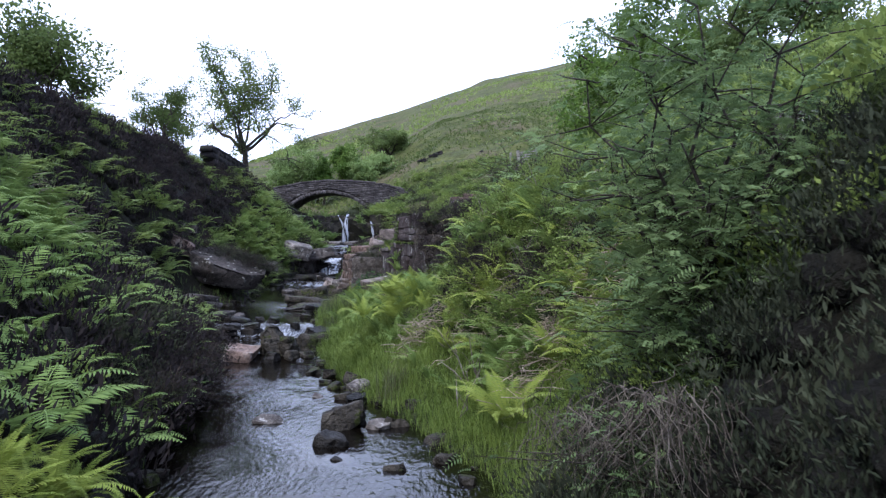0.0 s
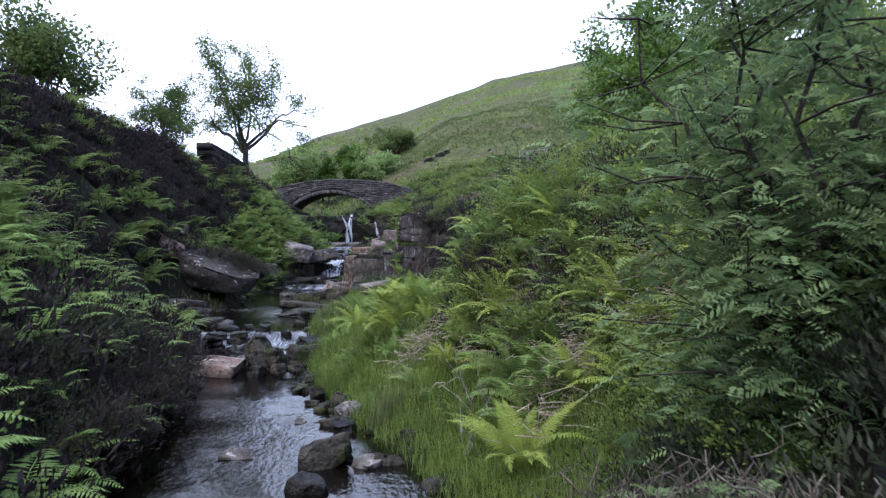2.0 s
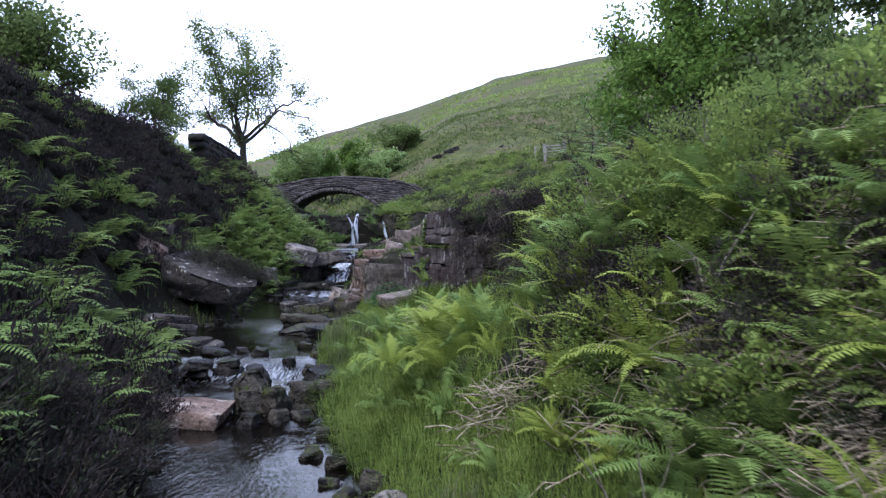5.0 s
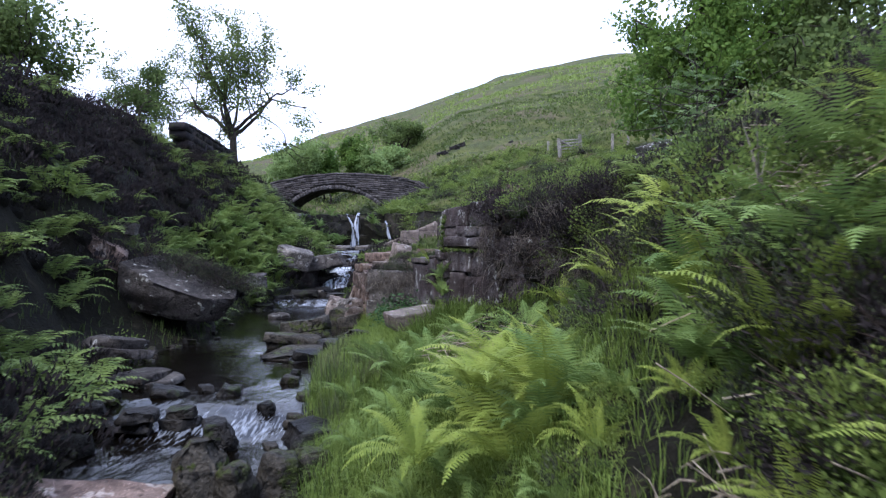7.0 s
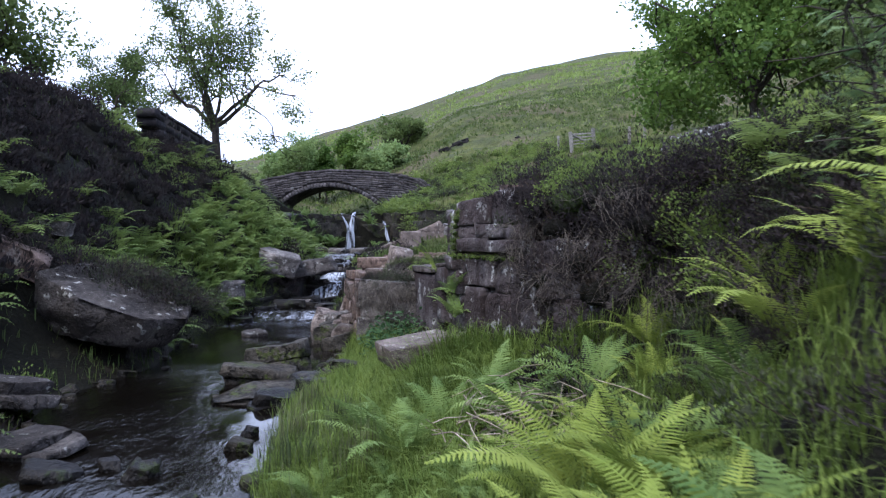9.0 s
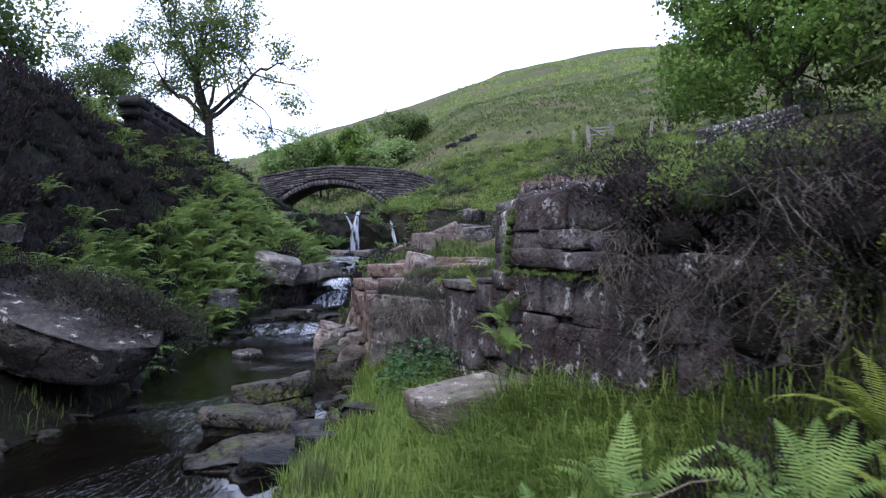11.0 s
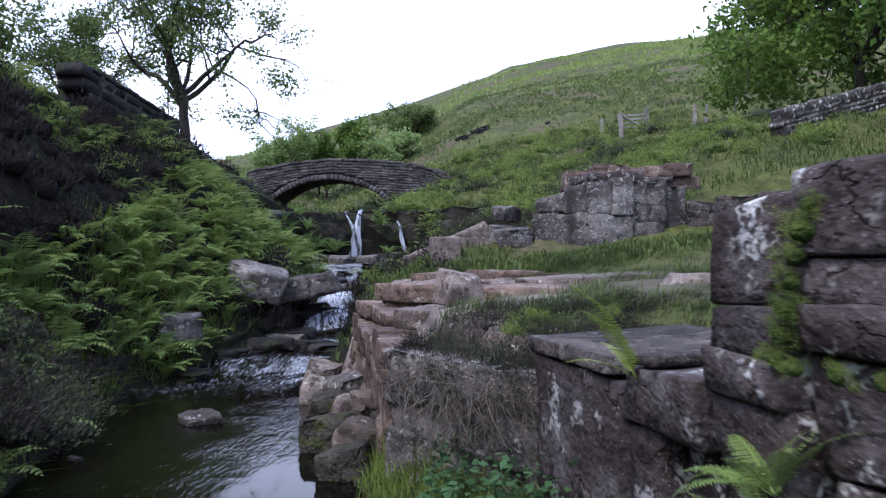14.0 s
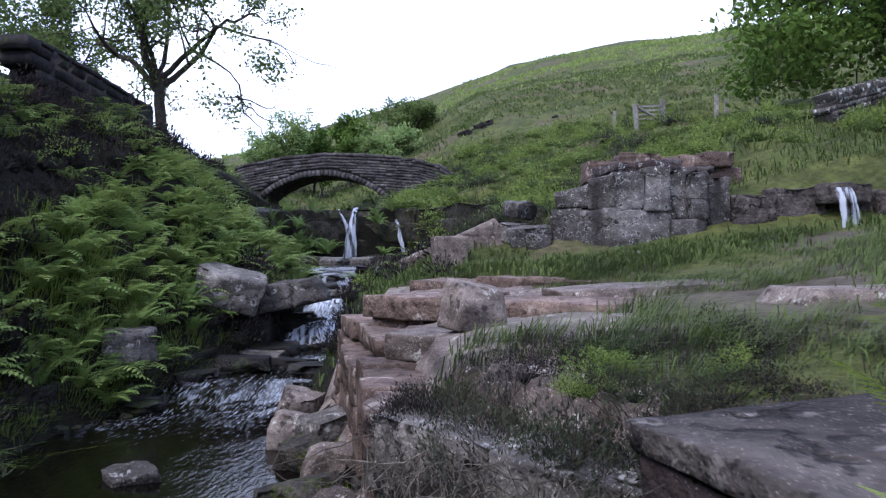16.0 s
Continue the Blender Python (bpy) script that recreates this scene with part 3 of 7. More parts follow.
def fall_mat():
    """White falling water, streaked downwards and thinning to dark glassy water between the streaks."""
    m = bpy.data.materials.new("falling_water")
    m.use_nodes = True
    N, L = m.node_tree.nodes, m.node_tree.links
    bs = N["Principled BSDF"]
    geo, mp, n = N.new("ShaderNodeNewGeometry"), N.new("ShaderNodeMapping"), N.new("ShaderNodeTexNoise")
    mp.inputs["Scale"].default_value = (9, 3, 0.5)
    n.inputs["Scale"].default_value, n.inputs["Detail"].default_value = 1.3, 4
    L.new(geo.outputs["Position"], mp.inputs["Vector"])
    L.new(mp.outputs[0], n.inputs["Vector"])
    r = N.new("ShaderNodeValToRGB")
    r.color_ramp.elements[0].position, r.color_ramp.elements[0].color = 0.25, (0.1, 0.11, 0.13, 1)
    r.color_ramp.elements[1].position, r.color_ramp.elements[1].color = 0.62, (0.28, 0.3, 0.34, 1)
    L.new(n.outputs["Fac"], r.inputs["Fac"])
    L.new(r.outputs["Color"], bs.inputs["Base Color"])
    bs.inputs["Roughness"].default_value = 0.45
    al = N.new("ShaderNodeMapRange")
    al.inputs[1].default_value, al.inputs[2].default_value = 0.3, 0.56
    L.new(n.outputs["Fac"], al.inputs[0])
    L.new(al.outputs[0], bs.inputs["Alpha"])
    return m


M_water, M_fall = water_mat(), fall_mat()

# ---- ground and water ----
GX, GY = spaced(-900, -14, 9, 900, 0.2), spaced(-40, -3, 64, 1500, 0.22)
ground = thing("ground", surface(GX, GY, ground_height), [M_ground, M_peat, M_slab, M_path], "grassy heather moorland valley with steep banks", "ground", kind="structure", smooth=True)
# near banks: peat and litter, near-black for the shade under bracken; turf elsewhere
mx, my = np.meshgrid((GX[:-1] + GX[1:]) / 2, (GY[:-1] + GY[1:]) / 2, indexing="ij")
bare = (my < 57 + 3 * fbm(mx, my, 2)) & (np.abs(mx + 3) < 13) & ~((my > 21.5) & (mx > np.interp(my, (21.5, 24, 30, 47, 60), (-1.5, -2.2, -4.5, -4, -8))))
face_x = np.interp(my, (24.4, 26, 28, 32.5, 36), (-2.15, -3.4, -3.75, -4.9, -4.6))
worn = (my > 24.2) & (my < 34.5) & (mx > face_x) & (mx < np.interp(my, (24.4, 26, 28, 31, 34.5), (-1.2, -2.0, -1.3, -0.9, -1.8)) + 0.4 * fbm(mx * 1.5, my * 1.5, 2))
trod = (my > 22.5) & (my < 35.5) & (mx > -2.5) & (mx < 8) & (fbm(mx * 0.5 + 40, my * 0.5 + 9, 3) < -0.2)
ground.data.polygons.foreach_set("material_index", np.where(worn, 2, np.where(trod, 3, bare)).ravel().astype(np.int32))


def water_sheet(name, y0, y1, step, across, label):
    ys, us = np.arange(y0, y1 + 1e-6, step), np.linspace(0, 1, across)
    gy, gu = np.meshgrid(ys, us, indexing="ij")
    xl, xr = stream_edges(gy)
    gx = xl - 0.25 + (xr - xl + 0.5) * gu
    slope = (stream_level(gy + 0.25) - stream_level(gy - 0.25)) / 0.5
    slope = (slope + (stream_level(gy + 0.9) - stream_level(gy + 0.3)) / 0.6 * 0.6) * (gy < 48.6)
    foam = np.clip(slope * 1.1, 0, 0.8) * np.clip(0.75 + 1.3 * fbm(gx * 1.1, gy * 0.8, 3), 0.05, 1.2)
    riffle = 0.3 * np.exp(-((gy - 32.2) / 1.5) ** 2) * (gx < -5.6) + 0.24 * np.exp(-((gy - 34.2) / 1.2) ** 2) + 0.5 * np.exp(-((gy - 35.9) / 0.7) ** 2) + 0.4 * np.exp(-((gy - 24.2) / 0.8) ** 2 - ((gx + 5.8) / 0.6) ** 2)
    foam = np.maximum(foam, riffle * np.clip(0.75 + 1.3 * fbm(gx * 0.9 + 30, gy * 0.7, 3), 0, 1.1))
    # steps in the cascade rise and fall a little across the stream
    z = stream_level(np.where(gy < 49, np.minimum(gy + 0.5 * fbm(gx * 1.3, gy * 0.6 + 7, 3) * (slope > 0.05), 48.88), gy)) + 0.035 * np.clip(slope * 4, 0, 1) * fbm(gx * 4, gy * 4, 3)
    # sheltered water behind the rocks lies smooth
    ripple = 1 - 0.93 * np.clip(1.7 * np.exp(-((gx + 4.35) / 0.8) ** 2 - ((gy - 26.1) / 1.7) ** 2) + 1.4 * np.exp(-((gx + 4.1) / 0.4) ** 2 - ((gy - 20.6) / 1.0) ** 2), 0, 1)
    z = z + 0.008 * ripple * fbm(gx * 2.2, gy * 1.6, 3)
    buf = Buf().add(np.stack([gx, gy, z], -1).reshape(-1, 3), grid_quads(len(ys), across))
    ob = thing(name, buf, M_water, label, "water", kind="structure", smooth=True)
    layer = ob.data.attributes.new("foam", "FLOAT", "POINT")
    layer.data.foreach_set("value", foam.ravel().astype(np.float32))
    layer = ob.data.attributes.new("ripple", "FLOAT", "POINT")
    layer.data.foreach_set("value", ripple.ravel().astype(np.float32))


water_sheet("water_pool", -30, 48.95, 0.1, 64, "dark peaty stream water with white cascades")
water_sheet("water_upper", 50.0, 62, 0.2, 12, "thin stream above the waterfall")


def fall(path_x, path_y, path_z, widths, name, label, seed, sag=0.05):
    """A falling strand of water that hugs the rock; widths along its way."""
    n, k = 26, 7
    s = np.linspace(0, 1, n)
    src = np.linspace(0, 1, len(path_x))
    px, py, pz, w = (np.interp(s, src, a) for a in (path_x, path_y, path_z, widths))
    o = np.random.RandomState(seed).uniform(0, 50)
    u = np.linspace(-0.5, 0.5, k)
    gx = px[:, None] + w[:, None] * u[None] + 0.05 * fbm(s[:, None] * 5 + o, u[None] * 2 + o, 2)
    gy = py[:, None] - sag * (1 - (2 * u[None]) ** 2) + 0.05 * fbm(s[:, None] * 3 + o, u[None] * 9 + o, 2)
    gz = pz[:, None] + 0 * u[None]
    thing(name, Buf().add(np.stack([gx, gy, gz], -1).reshape(-1, 3), grid_quads(n, k)), M_fall, label, "waterfall", group="strands of the falls", smooth=True)


fall((-7.42, -7.25, -7.0, -6.86), (49.9, 49.4, 49.12, 48.98), (4.74, 4.5, 4.1, 3.7), (0.06, 0.09, 0.13, 0.16), "waterfall", "thin feeder strand joining the main waterfall", 1)
fall((-6.72, -6.74, -6.8, -6.8, -6.82), (49.9, 49.3, 49.0, 48.9, 48.8), (4.81, 4.5, 3.8, 3.2, 2.62), (0.16, 0.2, 0.34, 0.46, 0.62), "waterfall", "white strand of the main waterfall into the pool", 2, 0.08)
fall((-5.05, -4.92, -4.86, -4.7, -4.55), (49.0, 48.6, 48.5, 48.4, 48.2), (4.3, 4.0, 3.6, 3.1, 2.62), (0.08, 0.14, 0.15, 0.2, 0.26), "waterfall", "thin side strand of the waterfall over mossy rock", 3)
fall((-5.85, -5.9, -6.0, -6.1), (38.15, 37.8, 37.5, 37.25), (1.56, 1.42, 1.15, 0.93), (0.75, 0.95, 1.2, 1.45), "cascade", "fan of white water over a rock step", 5, 0.2)
fall((-6.05, -6.05, -6.1), (39.6, 39.3, 39.0), (1.84, 1.7, 1.5), (0.7, 0.75, 0.8), "cascade", "small white step of the cascade", 6, 0.1)
fall((4.95, 5.0, 5.05), (35.9, 35.75, 35.7), (4.3, 4.0, 3.45), (0.34, 0.36, 0.4), "waterfall", "short side waterfall over a dark rock lip", 4)

# ---- rock ledges: courses of blocks along a line ----
def ledge(name, line, z0, z1, courses, length, depth, material, label, seed, lean=0.0, jut=0.05, rough=0.03, detail=8, wild=0.0):
    r = np.random.RandomState(seed)
    pts = np.array(line, float)
    segs = np.linalg.norm(np.diff(pts, axis=0), axis=1)
    total = segs.sum()
    run = np.concatenate([[0], np.cumsum(segs)])
    root = tagged(new(name), label, "rock")
    root.location = (*pts[0], z0)
    edges = np.linspace(0, 1, courses + 1) + np.concatenate([[0], r.normal(0, 0.12 / courses, courses - 1), [0]])
    for c in range(courses):
        za, zb = z0 + (z1 - z0) * edges[c], z0 + (z1 - z0) * edges[c + 1]
        s = -r.uniform(0, length * 0.5)
        while s < total:
            ln = length * r.uniform(0.6, 1.5)
            mid = min(max(s + ln / 2, 0), total)
            p = np.array([np.interp(mid, run, pts[:, k]) for k in (0, 1)])
            k = min(max(int(np.searchsorted(run, mid) - 1), 0), len(segs) - 1)
            d = (pts[k + 1] - pts[k]) / segs[k]
            inward = np.array([-d[1], d[0]])
            inset = depth * 0.5 + lean * (c / max(courses - 1, 1)) + r.uniform(-jut, jut)
            q = p + inward * inset
            buf = rock(int(r.randint(1e6)), (ln * (1.03 + 0.2 * wild), depth, (zb - za) * (1.02 + 0.3 * wild)), detail, rough, 3 + int(4 * wild), square=wild < 0.5)
            m = pose(*(q - pts[0]), (za + zb) / 2 - z0, r.normal(0, 1.5 + 3 * wild), r.normal(0, 1.5 + 3 * wild), math.degrees(math.atan2(d[1], d[0])) + r.normal(0, 3))
            part("block", buf, material, root, m=m)
            s += ln
    return root


def hewn(plan, z0, z1, seed, rough=0.02, step=0.13, slope=(0.0, 0.0)):
    """A quarried block on a plan of corners, its arrises worn and its faces uneven; slope tips the top."""
    r = np.random.RandomState(seed)
    bm = bmesh.new()
    c = np.mean(np.array(plan, float), axis=0)
    low = [bm.verts.new((x + r.normal(0, 0.012), y + r.normal(0, 0.012), z0)) for x, y in plan]
    top = [bm.verts.new((x + r.normal(0, 0.02), y + r.normal(0, 0.02), z1 + slope[0] * (x - c[0]) + slope[1] * (y - c[1]) + r.normal(0, 0.012))) for x, y in plan]
    k = len(plan)
    bm.faces.new(top)
    bm.faces.new(low[::-1])
    for i in range(k):
        bm.faces.new((low[i], low[(i + 1) % k], top[(i + 1) % k], top[i]))
    bmesh.ops.recalc_face_normals(bm, faces=bm.faces)
    # a corner or two knocked off
    for _ in range(2):
        v = top[int(r.randint(k))].co if r.rand() < 0.7 else low[int(r.randint(k))].co
        d = Vector((v.x - c[0], v.y - c[1], (v.z - (z0 + z1) / 2) * r.uniform(0.6, 1.6))).normalized()
        bmesh.ops.bisect_plane(bm, geom=bm.verts[:] + bm.edges[:] + bm.faces[:], plane_co=v - d * r.uniform(0.01, 0.05), plane_no=d, clear_outer=True)
        bmesh.ops.holes_fill(bm, edges=[e for e in bm.edges if e.is_boundary])
        top, low = [p for p in bm.verts if p.co.z > (z0 + z1) / 2], [p for p in bm.verts if p.co.z <= (z0 + z1) / 2]
        k = min(len(top), len(low))
    bmesh.ops.remove_doubles(bm, verts=bm.verts, dist=0.012)
    bmesh.ops.bevel(bm, geom=bm.edges[:], offset=0.012, offset_type="OFFSET", segments=1, profile=0.5, affect="EDGES", clamp_overlap=True)
    for _ in range(5):
        long = [e for e in bm.edges if e.calc_length() > step * 1.5]
        if not long:
            break
        bmesh.ops.subdivide_edges(bm, edges=long, cuts=1)
        bmesh.ops.triangulate(bm, faces=[f for f in bm.faces if len(f.verts) > 4])
    bmesh.ops.triangulate(bm, faces=bm.faces)
    bm.normal_update()
    v = np.array([p.co[:] for p in bm.verts])
    nor = np.array([p.normal[:] for p in bm.verts])
    t = [[p.index for p in f.verts] for f in bm.faces]
    bm.free()
    u1, u2, o = v[:, 0] + v[:, 2] * 0.7, v[:, 1] - v[:, 2] * 0.6, r.uniform(0, 60)
    bump = rough * (1.5 * fbm(u1 * 2.6 + o, u2 * 2.6 + o, 5) + 0.5 * value_noise(v[:, 2] * 7 + o, (u1 + u2) * 1.3 + o))
    return Buf().add(v + nor * bump[:, None], None, t)


def face_blocks(root, a, b, rows, material, seed, rough=0.02):
    """Blocks along a face from a to b (rock on the b-to-a left-hand side). rows: start, end, set back, depth, foot, top."""
    a, b = np.array(a, float), np.array(b, float)
    d = (b - a) / np.linalg.norm(b - a)
    inward = np.array([-d[1], d[0]])
    for k, (s0, s1, back, deep, z0, z1, *tip) in enumerate(rows):
        p = [a + d * s0 + inward * back, a + d * s1 + inward * back, a + d * s1 + inward * (back + deep), a + d * s0 + inward * (back + deep)]
        c = np.mean(p, axis=0)
        buf = hewn([q - c for q in p], z0 - (z0 + z1) / 2, z1 - (z0 + z1) / 2, seed + k, rough, slope=tip[0] if tip else (0, 0))
        part("block", buf, material, root, m=pose(*c, (z0 + z1) / 2) if root.parent is None else None)


cliff = tagged(new("cliff"), "purple-brown gritstone cliff of jointed blocks with white lichen", "rock")
face_blocks(cliff, (-1.43, 21.98), (-0.62, 20.3), [
    (-0.02, 1.02, 0.0, 1.5, 2.98, 3.38, (0.08, 0.0)), (1.03, 2.0, 0.02, 1.5, 2.96, 3.44, (0.06, 0.0)),
    (0.0, 0.62, 0.03, 1.3, 2.78, 2.97), (0.63, 1.35, 0.0, 1.3, 2.79, 2.97), (1.36, 2.0, 0.04, 1.3, 2.76, 2.95),
    (0.0, 0.95, 0.0, 1.3, 2.61, 2.775), (0.96, 1.95, -0.03, 1.3, 2.6, 2.755),
    (0.05, 1.05, 0.09, 1.3, 2.14, 2.59), (1.06, 1.98, 0.07, 1.3, 2.08, 2.58),
    (0.1, 0.72, 0.05, 1.3, 1.5, 2.125), (0.73, 1.55, 0.08, 1.3, 1.45, 2.07), (1.56, 2.1, 0.02, 1.3, 1.55, 2.06),
    (0.1, 0.9, 0.02, 1.3, 0.7, 1.49), (0.91, 1.8, 0.0, 1.3, 0.7, 1.44), (1.81, 2.2, 0.0, 1.2, 0.7, 1.54)], M_cliff, 4100)
pillar = tagged(new("cliff"), "narrow weathered gritstone pillar behind the cliff's corner", "rock")
face_blocks(pillar, (-1.52, 22.52), (-1.4, 22.0), [(0.02, 0.4, 0.0, 0.8, 2.76, 3.26, (0.2, -0.1)), (0.0, 0.46, -0.02, 0.8, 2.55, 2.755), (0.0, 0.5, -0.05, 0.9, 2.36, 2.545), (0.0, 0.5, 0.16, 0.9, 0.8, 1.5), (0.0, 0.5, 0.06, 0.9, 1.5, 2.0, (0, 0.1)), (0.0, 0.52, 0.0, 0.9, 2.0, 2.355)], M_cliff, 4200)
ledge("cliff", [(-0.6, 20.3), (-0.2, 19.6), (0.3, 19.0)], 0.9, 2.7, 3, 0.8, 1.0, M_cliff, "dark gritstone cliff under hanging heather", 12, jut=0.08, detail=11)
lichen_ledge = tagged(new("rock_ledge"), "low lichened gritstone ledge beside the cliff, cracked through", "rock")
face_blocks(lichen_ledge, (-2.12, 24.38), (-1.62, 22.75), [(0.0, 1.12, 0.0, 1.3, 1.28, 2.26), (1.13, 1.86, 0.0, 1.2, 2.03, 2.37), (1.13, 1.5, 0.05, 1.2, 1.5, 2.02), (1.51, 1.84, 0.16, 1.2, 1.5, 2.02), (0.02, 0.6, 0.06, 1.2, 0.7, 1.27), (0.61, 1.16, 0.03, 1.2, 0.7, 1.27), (1.18, 1.72, 0.2, 1.1, 0.7, 1.49)], M_cliff, 4300, 0.03)
ledge("rock_ledge", [(-3.25, 25.9), (-2.6, 25.1), (-2.0, 24.5)], 0.8, 2.06, 3, 0.7, 0.9, M_rock, "gritstone ledge hung with dry roots", 14, jut=0.08, detail=14)
def stack_rows(total, courses, seed, long=(0.4, 0.8), depth=0.9, step_back=0.0):
    """Rows for face_blocks: courses of blocks of uneven length, given as (foot, top) heights."""
    r = np.random.RandomState(seed)
    rows = []
    for k, (z0, z1) in enumerate(courses):
        a = -r.uniform(0, 0.2)
        while a < total:
            ln = r.uniform(*long)
            rows.append((a, a + ln - 0.012, step_back * k + r.uniform(-0.05, 0.07), depth, z0, z1 - r.uniform(0.004, 0.05)))
            a += ln
    return rows


stack = tagged(new("rock_ledge"), "stacked reddish sandstone blocks above the stream", "rock")
face_blocks(stack, (-4.66, 32.4), (-3.75, 28.6), stack_rows(3.9, [(0.55, 0.98), (0.98, 1.4), (1.4, 1.86)], 81), M_red, 4500, 0.03)
face_blocks(stack, (-3.8, 28.55), (-3.42, 26.4), stack_rows(2.1, [(0.6, 1.1), (1.1, 1.6), (1.6, 1.98)], 82), M_red, 4560, 0.03)
face_blocks(stack, (-4.5, 32.0), (-3.6, 29.0), [(0.0, 1.05, 0.0, 1.2, 1.87, 2.12), (1.06, 2.2, 0.08, 1.2, 1.87, 2.1), (2.21, 3.1, -0.02, 1.1, 1.9, 2.13)], M_red, 4600, 0.025)
steps = tagged(new("rock_ledge"), "broad reddish sandstone slabs in a step", "rock")
face_blocks(steps, (-4.02, 30.7), (-1.25, 28.75), [(0.0, 1.35, 0.0, 1.5, 2.2, 2.5), (0.1, 0.9, 0.12, 1.4, 1.95, 2.19), (1.36, 2.35, 0.1, 1.5, 2.12, 2.46), (2.36, 3.4, -0.06, 1.5, 2.1, 2.5), (0.9, 2.4, 0.05, 1.3, 1.9, 2.11)], M_red, 4620, 0.03)
upper = tagged(new("rock_ledge"), "upper step of smooth sandstone slabs", "rock")
face_blocks(upper, (-3.6, 33.6), (0.5, 31.9), [(0.0, 1.2, 0.0, 1.4, 2.25, 2.56), (1.21, 2.7, 0.1, 1.5, 2.25, 2.6), (2.71, 4.4, -0.05, 1.5, 2.2, 2.58)], M_red, 4640, 0.03)
outcrop = tagged(new("rock_outcrop"), "grey lichen-spotted gritstone outcrop above the grass", "rock")
face_blocks(outcrop, (-0.75, 37.0), (0.5, 36.2), [(0.0, 0.7, 0.1, 1.4, 3.0, 3.97), (0.7, 1.49, 0.0, 1.5, 2.9, 3.9), (0.1, 0.85, 0.12, 1.3, 3.975, 4.45, (0.25, 0)), (0.86, 1.49, 0.05, 1.4, 3.905, 4.66, (0.2, 0))], M_outcrop, 4400, 0.045)
face_blocks(outcrop, (0.5, 36.18), (2.9, 36.35), [(0.0, 1.15, 0.0, 1.5, 2.9, 3.86), (1.155, 1.9, 0.05, 1.5, 2.9, 3.7), (1.905, 2.5, 0.16, 1.5, 2.9, 3.5), (0.0, 0.62, 0.02, 1.5, 3.865, 4.68), (0.625, 1.15, -0.03, 1.5, 3.865, 4.76), (1.155, 1.55, 0.14, 1.4, 3.705, 4.74), (1.555, 1.95, 0.03, 1.4, 3.705, 4.68), (1.955, 2.5, 0.2, 1.4, 3.505, 4.6)], M_outcrop, 4420, 0.045)
face_blocks(outcrop, (0.3, 36.75), (2.9, 36.9), [(0.2, 0.9, 0.1, 1.3, 4.72, 4.92), (0.85, 1.7, -0.06, 1.3, 4.74, 4.98), (1.6, 2.5, 0.1, 1.3, 4.7, 4.86)], M_cliff, 4440, 0.05)
lip = tagged(new("rock_outcrop"), "dark wet rock lip with a side waterfall", "rock")
face_blocks(lip, (3.0, 36.5), (9.2, 35.75), [(0.0, 0.9, 0.0, 1.2, 3.0, 4.2), (0.9, 1.9, 0.12, 1.2, 3.0, 4.35), (1.7, 2.7, -0.12, 1.3, 4.0, 4.4), (2.0, 2.9, 0.25, 1.2, 2.9, 4.05), (2.9, 3.9, 0.1, 1.2, 2.9, 4.28), (3.9, 5.0, 0.0, 1.2, 2.9, 4.32), (5.0, 6.2, 0.1, 1.2, 2.9, 4.36)], M_ripple, 4460, 0.06)
tier = tagged(new("rock_outcrop"), "upper tier of reddish gritstone outcrop", "rock")
face_blocks(tier, (0.35, 38.5), (3.9, 38.3), [(0.0, 0.7, 0.1, 1.2, 4.7, 5.2), (0.75, 1.7, 0.0, 1.2, 4.7, 5.36), (1.72, 2.6, 0.06, 1.2, 4.7, 5.3), (2.5, 3.4, -0.1, 1.2, 5.0, 5.34), (2.65, 3.6, 0.1, 1.2, 4.6, 5.0)], M_red, 4480, 0.05)
ledge("waterfall_rock", [(-10.0, 47.6), (-9.0, 48.8), (-7.4, 49.3), (-6.2, 49.25), (-4.9, 48.9), (-3.8, 47.9), (-3.3, 46.6)], 2.3, 4.62, 4, 1.7, 1.3, M_mossy, "dark wet rock face behind the waterfall", 21, jut=0.22, lean=0.2, rough=0.05, wild=0.4)
# undercut ledges: part of their shade lies in the near-black rock colour
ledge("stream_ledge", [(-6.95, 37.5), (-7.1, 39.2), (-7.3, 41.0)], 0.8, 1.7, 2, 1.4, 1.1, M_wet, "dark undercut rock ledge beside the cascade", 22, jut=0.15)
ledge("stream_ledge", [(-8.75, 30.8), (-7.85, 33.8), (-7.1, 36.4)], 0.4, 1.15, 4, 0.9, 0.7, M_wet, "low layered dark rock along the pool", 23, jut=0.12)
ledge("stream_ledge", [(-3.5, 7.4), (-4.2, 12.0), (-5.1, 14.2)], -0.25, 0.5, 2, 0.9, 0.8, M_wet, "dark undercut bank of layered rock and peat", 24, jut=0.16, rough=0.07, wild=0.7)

# ---- single rocks ----
def stone(name, x, y, z, size, turn, material, label, seed, group="", tilt=(0, 0), n=8, rough=0.04, chips=7, strata=1, deep=None, square=False):
    buf = rock(seed, size, n, rough, chips, square, strata, deep)
    return thing(name, buf, material, label, "rock", group, m=pose(x, y, z, tilt[0], tilt[1], turn))


tilted = hewn([(-1.2, -0.45), (-0.35, -0.85), (0.75, -0.8), (1.25, -0.2), (1.0, 0.7), (-0.9, 0.8)], -0.42, 0.36, 17, 0.07, 0.12, (-0.2, 0.1))
for v in tilted.v:
    v[:, :2] *= (0.78 + 0.22 * np.clip((v[:, 2:3] + 0.42) / 0.45, 0, 1))
thing("boulder", tilted, M_boulder, "large tilted grey gritstone boulder overhanging the pool", "rock", m=pose(-7.35, 24.2, 1.58, 8, 9, 4))
